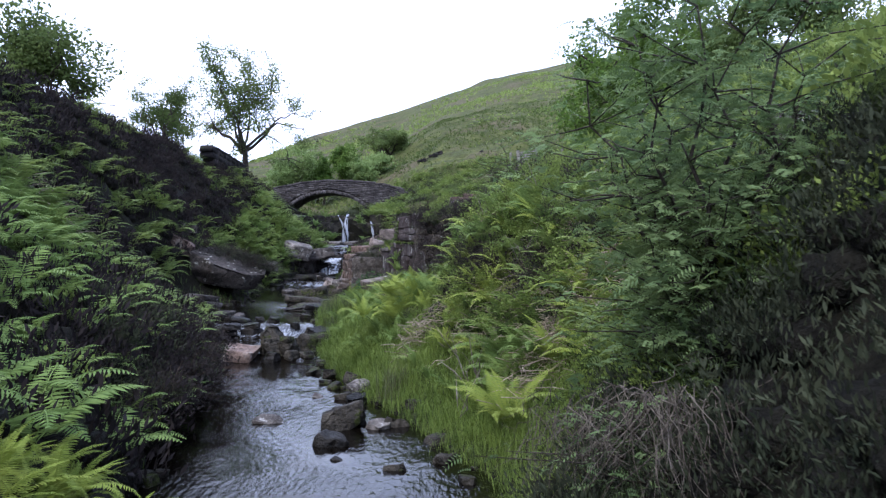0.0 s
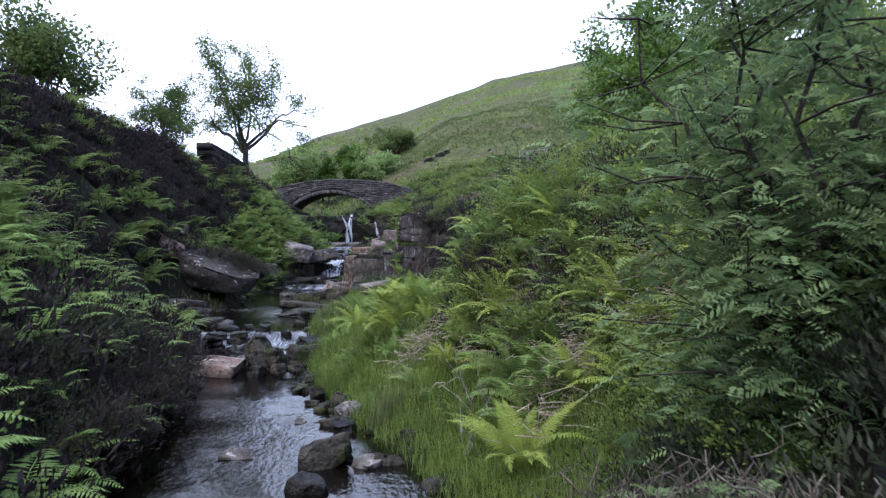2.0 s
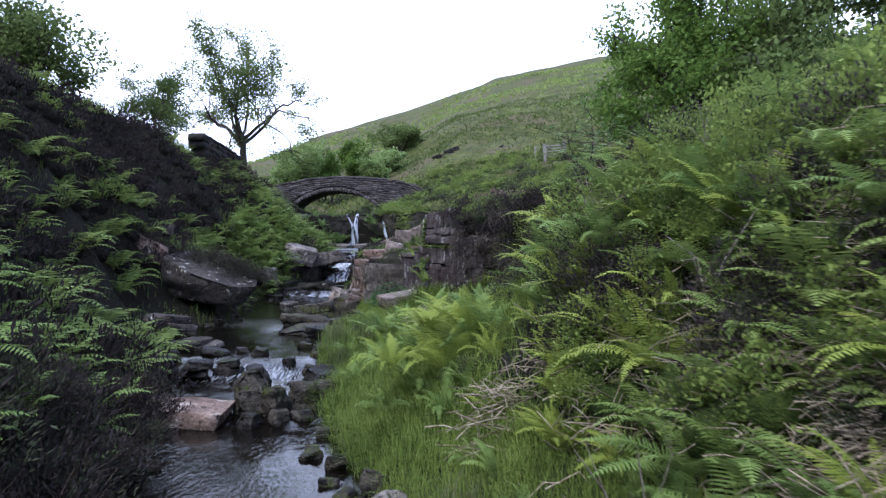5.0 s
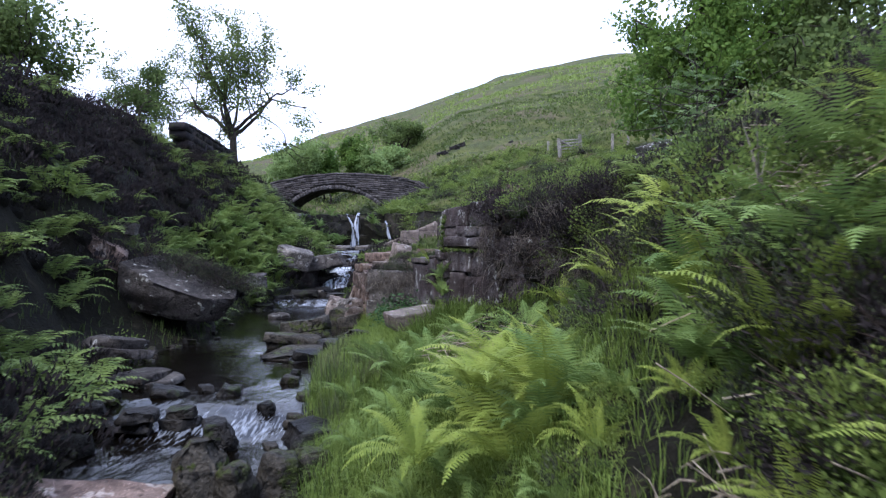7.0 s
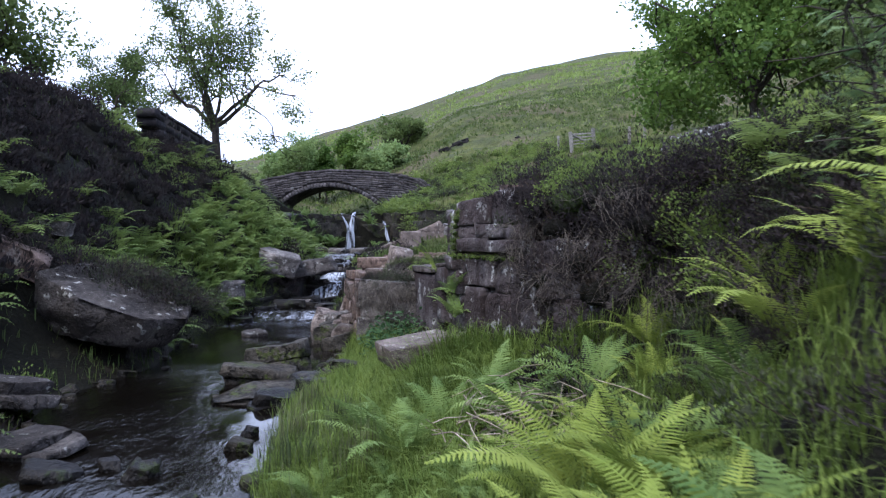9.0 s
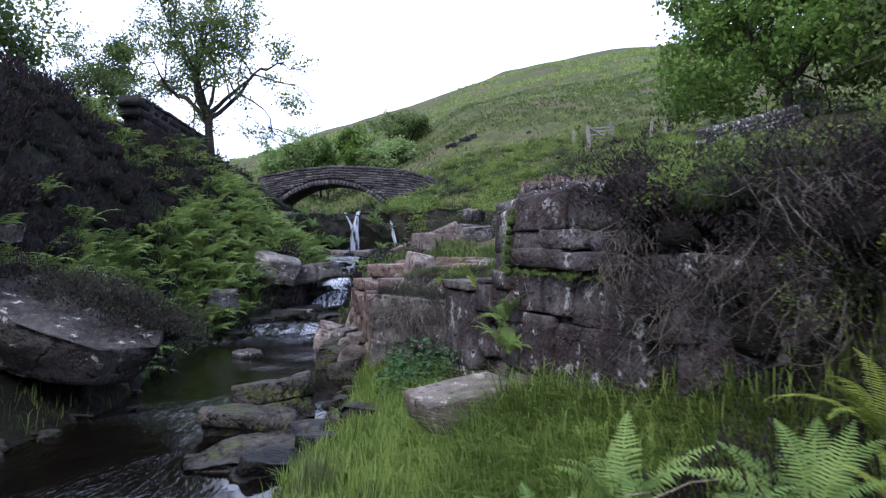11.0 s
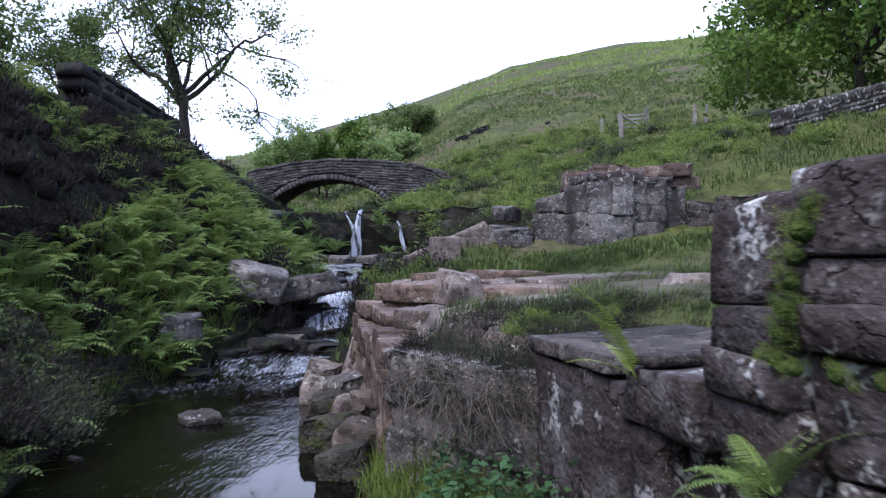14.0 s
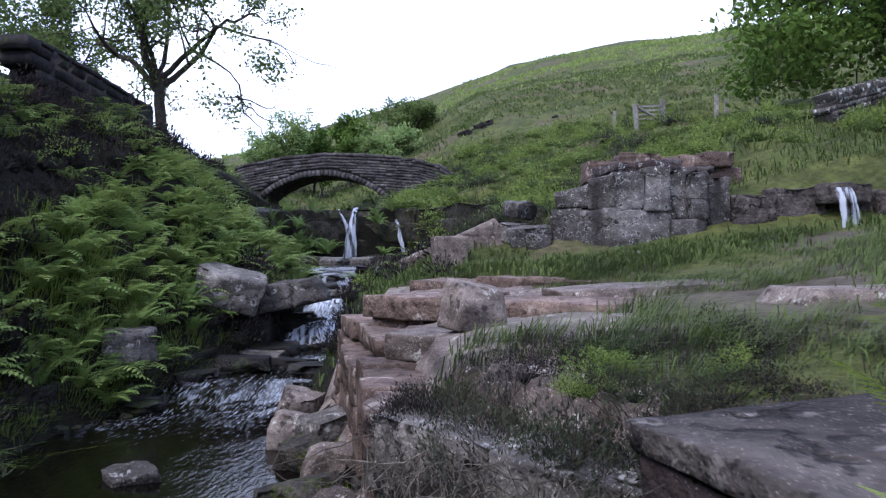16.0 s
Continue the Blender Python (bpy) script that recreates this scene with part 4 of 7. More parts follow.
# support whose near-black colour deepens the shade under the boulder
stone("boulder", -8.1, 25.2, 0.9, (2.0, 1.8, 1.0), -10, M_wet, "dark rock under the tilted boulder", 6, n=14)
stone("rock_slab", -2.75, 37.8, 2.8, (2.5, 0.85, 1.1), 4, M_slab, "leaning grey sandstone slab beside the grass", 31, tilt=(0, -24), n=14, rough=0.015, chips=4, square=True)
for i, (x, y, z, s) in enumerate(((-1.15, 37.3, 3.35, 0.8), (-1.45, 37.7, 3.5, 0.6), (-0.95, 37.0, 3.2, 0.6), (-1.3, 37.9, 4.0, 0.6), (0.9, 34.9, 2.75, 0.7), (2.2, 35.2, 2.9, 0.55), (3.4, 35.3, 3.05, 0.7))):
    stone("fallen_block", x, y, z, (s * 1.4, s, s * 0.7), 37 * i, M_outcrop, "broken gritstone block below the outcrop", 340 + i, "fallen blocks by the outcrop", (8, -6), n=11, chips=6)
stone("rock_block", -2.93, 36.6, 2.98, (0.72, 0.6, 0.72), 10, M_slab, "squared grey sandstone block on the grass", 32, chips=3, rough=0.02, square=True)
stone("rock_block", -2.62, 28.3, 2.48, (0.62, 0.5, 0.48), 28, M_slab, "pyramid-shaped grey block on the sandstone slabs", 33, tilt=(8, 10), n=14, rough=0.012, chips=6)
pale_slab = tagged(new("rock_slab"), "pale flat sandstone slab at the ledge's edge", "rock")
face_blocks(pale_slab, (-3.5, 28.55), (-1.5, 27.75), [(0.0, 1.3, 0.0, 1.1, 1.98, 2.22), (1.31, 2.2, 0.06, 1.0, 2.0, 2.24)], M_slab, 4660, 0.025)
stone("rock_slab", -0.55, 30.4, float(ground_height(-0.55, 30.4)) - 0.02, (2.6, 1.3, 0.3), 6, M_slab, "long rippled grey slab in the grass", 35, tilt=(0, -2), n=14, rough=0.012, chips=2)
corner = tagged(new("rock_ledge"), "squared grey gritstone blocks at the ledge's corner", "rock")
face_blocks(corner, (-3.42, 26.35), (-2.95, 25.5), [(0.0, 0.62, 0.0, 0.7, 1.5, 1.98), (0.05, 0.66, 0.04, 0.7, 0.8, 1.49), (0.64, 1.0, 0.1, 0.6, 0.8, 1.9)], M_rock, 4360, 0.03)
ripple = tagged(new("rock_slab"), "weathered rippled gritstone slab on the ledge's edge", "rock")
face_blocks(ripple, (-2.14, 24.42), (-1.62, 22.75), [(0.0, 1.13, -0.03, 1.35, 2.262, 2.39, (0.02, 0.03)), (1.2, 1.5, 0.0, 1.2, 2.372, 2.42)], M_ripple, 4340, 0.035)
stone("rock_slab", 0.7, 27.4, float(ground_height(0.7, 27.4)) - 0.06, (2.0, 0.9, 0.25), -8, M_slab, "worn flat slab on the trodden path", 37, n=8, rough=0.02)
stone("rock_slab", -1.85, 21.3, 1.32, (1.2, 0.7, 0.3), 24, M_slab, "flat pinkish slab lying in the grass", 38, tilt=(6, -6), n=8, rough=0.012, chips=3)
stone("boulder", -7.55, 36.4, 2.3, (1.5, 1.2, 0.75), 20, M_rock, "pale boulder among the ferns by the cascade", 39, tilt=(10, 16), n=14, chips=5)
stone("boulder", -6.5, 37.4, 2.08, (2.0, 1.5, 0.6), 8, M_boulder, "broad mossy rock overhanging the cascade", 40, tilt=(0, -10), n=14)
# added rock filling the shaded hollow; the shade is in its colour
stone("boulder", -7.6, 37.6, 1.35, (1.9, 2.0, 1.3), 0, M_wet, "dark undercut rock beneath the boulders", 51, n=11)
stone("boulder", -8.25, 33.4, 1.47, (0.95, 0.8, 0.7), 30, M_rock, "grey boulder in the grass above the pool", 41)
stone("boulder", -6.7, 34.8, 0.95, (1.3, 0.5, 0.28), -6, M_wet, "long dark rock lying in the cascade", 42)
stone("boulder", -9.9, 42.5, 3.1, (0.9, 0.8, 0.6), 10, M_rock, "grey rock in the fern bank", 43)
stone("boulder", 3.7, 7.0, 3.45, (1.3, 0.9, 0.5), 30, M_cliff, "dark purple-grey rock in the heather", 44, n=14)
stone("boulder", 4.4, 7.0, 3.3, (1.3, 0.9, 0.55), 60, M_cliff, "dark purple-grey rock in the heather", 45, n=14)
stone("rock_slab", -9.0, 24.0, 2.5, (1.0, 0.9, 0.5), 40, M_red, "broken reddish rock in the eroded bank", 46, tilt=(10, 25))
stone("rock_slab", -9.2, 25.4, 3.1, (0.9, 0.7, 0.3), 20, M_rock, "layered grey rock in the eroded bank", 47, tilt=(0, 12))
stone("rock_slab", -6.3, 19.6, 0.5, (1.7, 1.1, 0.22), -12, M_boulder, "flat pale slab at the water's edge", 48, n=12, rough=0.04, chips=10, deep=(0.45, 0.8), strata=2, tilt=(4, -5))
stone("rock_slab", -7.2, 20.8, 0.85, (1.5, 1.0, 0.35), 10, M_boulder, "flat lichened slab in the grass bank", 49, n=12, rough=0.04, chips=10, deep=(0.45, 0.8), strata=2, tilt=(-4, 6))

# across the lower cascade: a red slab, a mossy pile and low wet rocks
for x, y, z, sx, sy, sz, turn, m, strata in [
        (-4.5, 14.85, 0.12, 1.35, 0.7, 0.36, 3, M_red, 1), (-3.75, 15.25, 0.34, 0.62, 0.6, 0.7, 20, M_mossy, 1), (-3.35, 15.2, 0.24, 0.5, 0.5, 0.46, -15, M_mossy, 1),
        (-3.0, 15.55, 0.26, 0.62, 0.6, 0.5, 30, M_mossy, 1), (-2.65, 15.75, 0.24, 0.6, 0.6, 0.5, 12, M_mossy, 1), (-3.2, 14.85, 0.08, 0.4, 0.35, 0.28, 50, M_mossy, 1),
        (-2.85, 15.0, 0.06, 0.35, 0.3, 0.24, 10, M_wet, 1), (-3.55, 14.75, 0.06, 0.4, 0.3, 0.26, 70, M_wet, 1),
        (-2.35, 16.5, 0.2, 1.1, 1.7, 0.44, -10, M_wet, 1), (-2.9, 16.9, 0.22, 0.9, 0.9, 0.4, 25, M_wet, 1), (-1.95, 15.7, 0.22, 0.8, 0.9, 0.4, 15, M_wet, 1), (-2.3, 15.2, 0.1, 0.5, 0.5, 0.34, 60, M_wet, 1),
        (-4.05, 16.8, 0.34, 0.5, 0.42, 0.36, 0, M_wet, 1), (-5.3, 17.3, 0.38, 0.85, 0.6, 0.34, 10, M_wet, 2), (-4.75, 17.5, 0.36, 0.6, 0.5, 0.3, -20, M_wet, 2), (-5.95, 17.5, 0.4, 0.8, 0.7, 0.34, 30, M_wet, 2),
        (-5.3, 18.7, 0.42, 0.9, 0.6, 0.26, 5, M_wet, 2), (-4.5, 18.7, 0.45, 0.4, 0.3, 0.24, 0, M_wet, 1), (-4.9, 18.9, 0.42, 0.36, 0.3, 0.2, 30, M_wet, 1), (-3.75, 17.9, 0.38, 0.34, 0.3, 0.22, 40, M_wet, 1),
        (-3.87, 20.2, 0.47, 0.24, 0.2, 0.16, 0, M_wet, 1), (-6.3, 18.4, 0.42, 1.0, 0.7, 0.28, -8, M_wet, 2), (-6.4, 16.6, 0.25, 0.9, 0.7, 0.36, 40, M_wet, 1)]:
    seed = 60 + int(abs(x) * 37 + y * 11)
    stone("stream_rock", x, y, z, (sx, sy, sz), turn, m, "reddish flat-topped slab beside the mossy rocks" if m is M_red else "moss-dappled rock damming the lower cascade" if m is M_mossy else "dark wet rock in the white water", seed, "rocks of the lower cascade", rough=0.05 if m is M_red else 0.08, n=12, chips=5 if m is M_red else 18, strata=strata, deep=(0.8, 0.96) if m is M_red else (0.46, 0.74), tilt=((seed % 5 - 2) * 3, (seed % 7 - 3) * 3))
# beside the middle pool
for i, (x, y, z, sx, sy, sz, turn) in enumerate([
        (-4.65, 24.1, 0.76, 1.25, 0.8, 0.7, 14), (-4.6, 23.4, 0.64, 1.35, 0.6, 0.38, 6), (-4.3, 22.3, 0.52, 1.9, 0.9, 0.36, 25), (-3.2, 23.1, 0.76, 1.2, 0.4, 0.34, 5),
        (-3.75, 22.9, 0.64, 0.55, 0.5, 0.4, 40), (-3.9, 21.9, 0.52, 0.9, 0.6, 0.34, 15), (-5.6, 24.6, 0.5, 1.5, 0.4, 0.24, -4), (-3.5, 22.3, 0.64, 0.6, 0.5, 0.38, 60)]):
    stone("pool_rock", x, y, z - 0.04, (sx * 1.15, sy * 1.1, sz * 0.85), turn, (M_mossy if i < 4 else M_wet), "mossy flat rock at the pool's edge", 100 + i, "rocks round the middle pool", rough=0.06, n=11, chips=9, strata=2, deep=(0.55, 0.9), tilt=(5 * (i % 3 - 1), 7 * (i % 2 * 2 - 1)))
for i, (x, y, z, sx, sy, sz, turn) in enumerate([
        (-4.3, 28.2, 0.62, 0.7, 0.6, 0.5, 10), (-4.1, 29.2, 0.75, 0.75, 0.5, 0.4, 30), (-4.6, 29.9, 0.62, 0.6, 0.5, 0.42, -20), (-4.9, 30.9, 0.68, 0.6, 0.55, 0.45, 5),
        (-4.35, 30.3, 0.85, 0.8, 0.5, 0.4, 45), (-5.15, 32.1, 0.7, 0.6, 0.5, 0.5, 0), (-3.95, 27.1, 0.6, 0.7, 0.6, 0.4, 15), (-3.8, 27.6, 0.8, 0.6, 0.45, 0.35, -30), (-6.4, 29.4, 0.52, 0.5, 0.4, 0.26, 20), (-3.75, 28.7, 0.95, 0.6, 0.5, 0.35, 70)]):
    stone("pool_rock", x, y, z, (sx * 1.25, sy * 1.2, sz * 1.15), turn, (M_slab if i % 2 else M_rock if i in (4, 8) else M_mossy), "tumbled brown rock below the sandstone ledge", 120 + i, "tumbled rocks under the ledge", rough=0.06, n=11, chips=11, deep=(0.55, 0.85), tilt=(12 * (i % 3 - 1), 9 * (i % 2 * 2 - 1)))
# lower pool stones
for i, (x, y, z, sx, sy, sz, turn) in enumerate([
        (-1.36, 9.3, 0.08, 0.66, 0.3, 0.34, 24), (-1.35, 8.5, 0.0, 0.42, 0.34, 0.24, 0), (-0.85, 9.3, 0.0, 0.35, 0.28, 0.18, 40), (-0.62, 9.4, 0.0, 0.4, 0.3, 0.16, 10),
        (-1.15, 9.5, -0.02, 0.3, 0.2, 0.14, 0), (-2.4, 9.6, -0.06, 0.6, 0.35, 0.2, -10), (-0.5, 7.6, -0.05, 0.3, 0.24, 0.16, 0), (-1.2, 7.9, -0.05, 0.22, 0.18, 0.14, 0),
        (-1.35, 11.4, 0.06, 0.4, 0.35, 0.3, 30), (-1.5, 12.1, 0.06, 0.45, 0.35, 0.28, 0), (-1.3, 10.8, 0.02, 0.35, 0.3, 0.22, 60), (-2.0, 11.2, -0.04, 0.25, 0.2, 0.14, 0)]):
    stone("pool_stone", x, y, z, (sx, sy, sz), turn, (M_mossy, M_wet, M_rock)[i % 3], "small wet stone standing in the pool", 140 + i, "stones in the lower pool", rough=0.07, n=8, chips=10, deep=(0.5, 0.85), tilt=(15 * (i % 3 - 1), 13 * (i % 2 * 2 - 1)))
# the cascade's steps
R3 = np.random.RandomState(50)
for i in range(54):
    y = R3.uniform(32.6, 44) if i < 40 else R3.uniform(44, 48)
    xl, xr = stream_edges(y)
    edge = R3.rand() < 0.55
    x = float((xl + R3.normal(0, 0.2)) if edge and R3.rand() < 0.5 else (xr + R3.normal(0, 0.25)) if edge else R3.uniform(xl, xr))
    s = R3.uniform(0.3, 0.8)
    stone("cascade_rock", x, y, float(stream_level(y)) + 0.02, (s * 1.7, s * 1.1, s * R3.uniform(0.25, 0.5)), R3.uniform(-40, 40), M_wet if i % 4 else M_rock, "flat dark rock in the stepped cascade", 200 + i, "rocks of the stepped cascade", n=6, rough=0.06, strata=2, deep=(0.55, 0.9), tilt=(R3.normal(0, 6), R3.normal(0, 6)))
for i in range(20):
    x = R3.uniform(-9.3, -4.6)
    y = 46.9 - 0.5 * math.sin((x + 9.3) / 4.7 * 3.1) + R3.normal(0, 0.3)
    s = R3.uniform(0.35, 0.75)
    stone("basin_rock", x, y, float(stream_level(y)) + 0.06, (s * 1.4, s, s * 0.6), R3.uniform(-40, 40), (M_boulder, M_rock, M_mossy)[i % 3], "rounded brown rock at the waterfall basin's edge", 260 + i, "rocks of the waterfall basin", n=5, chips=10, deep=(0.55, 0.85))
# pebbles along the water's edges
peb = Buf()
for i in range(130):
    y = R3.uniform(5, 33)
    xl, xr = stream_edges(y)
    right = R3.rand() < 0.6
    x = float(xr + R3.normal(-0.1, 0.25)) if right else float(xl + R3.normal(0.1, 0.2))
    s = R3.uniform(0.06, 0.26)
    peb.add_buf(rock(int(R3.randint(1e6)), (s * 1.4, s, s * 0.6), 3, 0.06, 8, deep=(0.5, 0.85)), pose(x, y, max(float(stream_level(y)), float(ground_height(x, y))) + s * 0.08, 0, R3.normal(0, 15), R3.uniform(0, 180)))
thing("pebbles", peb, M_mossy, "small wet pebbles along the water's edge", "pebbles", kind="stuff")
# rocks breaking out of the hillside
for i, (x, y, s) in enumerate(((-2.0, 69.0, 0.62), (-1.1, 69.6, 0.7), (-0.4, 70.2, 0.55), (-0.2, 60.4, 0.3), (3.6, 66, 0.3))):
    stone("hill_rock", x, y, float(ground_height(x, y)) + 0.05, (s * 1.9, s, s * 0.7), 12 * i - 20, M_darkwall, "dark rock breaking out of the hillside", 300 + i, "rocks of the hillside", (0, -18), n=6, rough=0.09, chips=9, strata=2)

# ---- masonry ----
def cut_stone(seed):
    """A bevelled, slightly uneven stone in a unit box."""
    r = np.random.RandomState(seed)
    v, q, t = [], [], []
    c = 0.484
    for sx in (-1, 1):
        for sy in (-1, 1):
            for sz in (-1, 1):
                s = np.array([sx, sy, sz]) * 0.5
                j = r.normal(0, 0.025, 3)
                for k in range(3):
                    p = s * (c / 0.5)
                    p[k] = s[k]
                    v.append(p + j)
    idx = lambda sx, sy, sz, k: ((sx * 2 + sy) * 2 + sz) * 3 + k
    for k in range(3):
        a, b = [i for i in range(3) if i != k]
        for s in (0, 1):
            ring = []
            for ua, ub in ((0, 0), (1, 0), (1, 1), (0, 1)):
                e = [0, 0, 0]
                e[k], e[a], e[b] = s, ua, ub
                ring.append(idx(*e, k))
            q.append(ring if (s == 1) == (k != 1) else ring[::-1])
    for a in range(3):
        k1, k2 = [i for i in range(3) if i != a]
        for s1 in (0, 1):
            for s2 in (0, 1):
                e0, e1 = [0, 0, 0], [0, 0, 0]
                e0[k1] = e1[k1] = s1
                e0[k2] = e1[k2] = s2
                e0[a], e1[a] = 0, 1
                q.append([idx(*e0, k1), idx(*e1, k1), idx(*e1, k2), idx(*e0, k2)])
    for i in range(8):
        t.append([i * 3, i * 3 + 1, i * 3 + 2])
    return Buf().add(v, q, t)


def stone_meshes(name, material, seed):
    out = []
    for i in range(6):
        me = cut_stone(seed + i).mesh(name, material)
        bm = bmesh.new()
        bm.from_mesh(me)
        bmesh.ops.recalc_face_normals(bm, faces=bm.faces)
        bm.to_mesh(me)
        bm.free()
        out.append(me)
    return out


def lay(name, mesh, root, x, y, z, sx, sy, sz, rx=0.0, ry=0.0, rz=0.0):
    ob = new(name, mesh)
    ob.parent = root
    ob.matrix_basis = pose(x, y, z, rx, ry, rz) @ Matrix.Diagonal((sx, sy, sz, 1))


# packhorse bridge: one segmental arch, humped parapet
B_X, B_Y, B_WIDE = -9.2, 56.0, 2.7
A_R, A_C = 4.64, 2.13
B_S, B_T = (-4.4, -3.9, -1.9, 0.1, 2.2, 4.7, 6.0, 6.4), (7.2, 7.35, 7.7, 7.87, 7.79, 7.6, 7.24, 6.9)
bridge_meshes = stone_meshes("stone", M_bridge, 400)
bridge = tagged(new("stone_bridge"), "old packhorse bridge of dark gritstone with one arch", "bridge")
bridge.matrix_world = pose(B_X, B_Y, 0, 0, 0, -3)
top_of = lambda s: float(np.interp(s, B_S, B_T))


def arch_z(s):
    return A_C + math.sqrt(max(A_R ** 2 - s * s, 0)) if abs(s) < A_R else -9


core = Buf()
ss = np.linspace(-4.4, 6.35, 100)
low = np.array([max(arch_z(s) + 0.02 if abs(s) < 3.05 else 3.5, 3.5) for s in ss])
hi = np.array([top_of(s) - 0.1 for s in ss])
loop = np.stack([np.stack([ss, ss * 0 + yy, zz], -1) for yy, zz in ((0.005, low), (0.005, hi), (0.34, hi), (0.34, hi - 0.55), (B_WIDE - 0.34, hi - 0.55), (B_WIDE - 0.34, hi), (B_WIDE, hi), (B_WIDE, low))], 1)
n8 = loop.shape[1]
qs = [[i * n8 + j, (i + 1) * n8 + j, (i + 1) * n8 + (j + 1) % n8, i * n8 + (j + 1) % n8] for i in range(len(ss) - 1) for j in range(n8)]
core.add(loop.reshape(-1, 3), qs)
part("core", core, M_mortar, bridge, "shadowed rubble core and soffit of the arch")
R4 = np.random.RandomState(9)
ring = 0.27
n_v = 33
half_a = math.asin(3.12 / A_R)
for i in range(n_v):
    a = -half_a + 2 * half_a * (i + 0.5) / n_v
    rad = A_R + ring / 2
    lay("arch_stone", bridge_meshes[i % 6], bridge, rad * math.sin(a), 0.17 + R4.normal(0, 0.008), A_C + rad * math.cos(a), 2 * half_a * A_R / n_v * 0.93, 0.44, ring * R4.uniform(0.94, 1.04), 0, math.degrees(a), 0)
# soffit stones just inside the arch
for i in range(n_v):
    a = -half_a + 2 * half_a * (i + 0.5) / n_v
    for k in range(4):
        lay("arch_stone", bridge_meshes[(i + k) % 6], bridge, (A_R + 0.08) * math.sin(a), 0.62 + k * 0.53, A_C + (A_R + 0.08) * math.cos(a), 2 * half_a * A_R / n_v * 0.94, 0.5, 0.16, 0, math.degrees(a), 0)
courses, deep = 16, 0.0
for c in range(courses):
    h = float(R4.uniform(0.1, 0.17))
    deep += h
    s = -4.35 + R4.uniform(0, 0.2)
    while s < 6.2:
        ln = R4.uniform(0.24, 0.62)
        mid = s + ln / 2
        t = top_of(mid) - 0.16
        z = t - deep + h / 2
        slope = math.degrees(math.atan2(top_of(mid + 0.2) - top_of(mid - 0.2), 0.4))
        if math.hypot(mid, z - A_C) > A_R + ring + 0.10 and z > 4.9:
            lay("face_stone", bridge_meshes[int(R4.randint(6))], bridge, mid, 0.155 + R4.normal(0, 0.009), z + R4.normal(0, 0.008), ln * 0.955, 0.34, h * R4.uniform(0.9, 0.99), R4.normal(0, 0.6), -slope + R4.normal(0, 0.8), R4.normal(0, 0.6))
        s += ln
s = -4.4
while s < 6.2:
    ln = R4.uniform(0.4, 0.75)
    mid = s + ln / 2
    slope = math.degrees(math.atan2(top_of(mid + 0.2) - top_of(mid - 0.2), 0.4))
    gone = R4.uniform(0, 0.1) if mid > 4 else 0
    for yy in (0.2, B_WIDE - 0.2):
        lay("coping_stone", bridge_meshes[int(R4.randint(6))], bridge, mid, yy, top_of(mid) - 0.07 - gone, ln * 0.97, 0.46, 0.17 * R4.uniform(0.9, 1.1), R4.normal(0, 1), -slope + R4.normal(0, 1.5 + 3 * (mid > 4)), R4.normal(0, 1))
    s += ln


def stone_wall(name, p0, p1, zb0, zb1, height, thick, meshes, label, seed, course=0.17, long=(0.25, 0.6), upright=False, loose=1.0):
    """A drystone wall between two points, its courses following the ground."""
    r = np.random.RandomState(seed)
    d = np.array(p1, float) - np.array(p0, float)
    total = float(np.linalg.norm(d))
    root = tagged(new(name), label, "wall")
    root.matrix_world = pose(p0[0], p0[1], zb0, 0, 0, math.degrees(math.atan2(d[1], d[0])))
    rise = (zb1 - zb0) / total
    slope = -math.degrees(math.atan(rise))
    v = [(a, b * thick * 0.485, rise * a + c) for a in (0, total) for b in (-1, 1) for c in (-0.4, height - 0.1)]
    part("core", Buf().add(v, [[0, 1, 3, 2], [4, 6, 7, 5], [0, 4, 5, 1], [2, 3, 7, 6], [1, 5, 7, 3], [0, 2, 6, 4]]), M_mortar, root)
    for c in range(int(height / course)):
        s = r.uniform(-0.1, 0.1)
        while s < total:
            ln = r.uniform(*long)
            lay("stone", meshes[int(r.randint(6))], root, s + ln / 2, r.normal(0, 0.008 * loose), rise * (s + ln / 2) + course * (c + 0.5), ln * 0.98, thick * (1 + loose * r.uniform(-0.03, 0.03)), course * r.uniform(0.95 + 0.04 * (1 - loose), 1.01), r.normal(0, 0.8 * loose), slope + r.normal(0, 1.2 * loose), r.normal(0, 1.5 * loose))
            s += ln
    s = 0.0
    while s < total:
        ln = r.uniform(0.1, 0.2) if upright else r.uniform(0.35, 0.6)
        lay("cap_stone", meshes[int(r.randint(6))], root, s + ln / 2, 0, rise * s + height + (0.08 if upright else 0.0), ln * 0.95, thick * 1.05, r.uniform(0.24, 0.34) if upright else 0.14, r.normal(0, 3), slope + r.normal(0, 6 if upright else 2), 0)
        s += ln


dark_meshes, pale_meshes = stone_meshes("stone", M_darkwall, 420), stone_meshes("stone", M_wallstone, 440)
stone_wall("retaining_wall", (-12.45, 43.3), (-12.4, 37.7), 6.15, 6.45, 1.3, 0.7, dark_meshes, "dark drystone retaining wall along the bank's crest", 5, 0.32, (0.4, 1.0), loose=0.1)
stone_wall("boundary_wall", (7.6, 41.7), (12.6, 44.6), float(ground_height(7.6, 41.7)) - 0.4, float(ground_height(12.6, 44.6)) - 0.4, 1.0, 0.5, pale_meshes, "grey drystone wall mottled with white lichen", 6, 0.16, (0.22, 0.5), True)
stone_wall("boundary_wall", (8.6, 19.2), (11.0, 17.2), 6.55, 6.9, 0.7, 0.5, dark_meshes, "low drystone wall with upright capping stones", 7, 0.16, (0.22, 0.5), True)

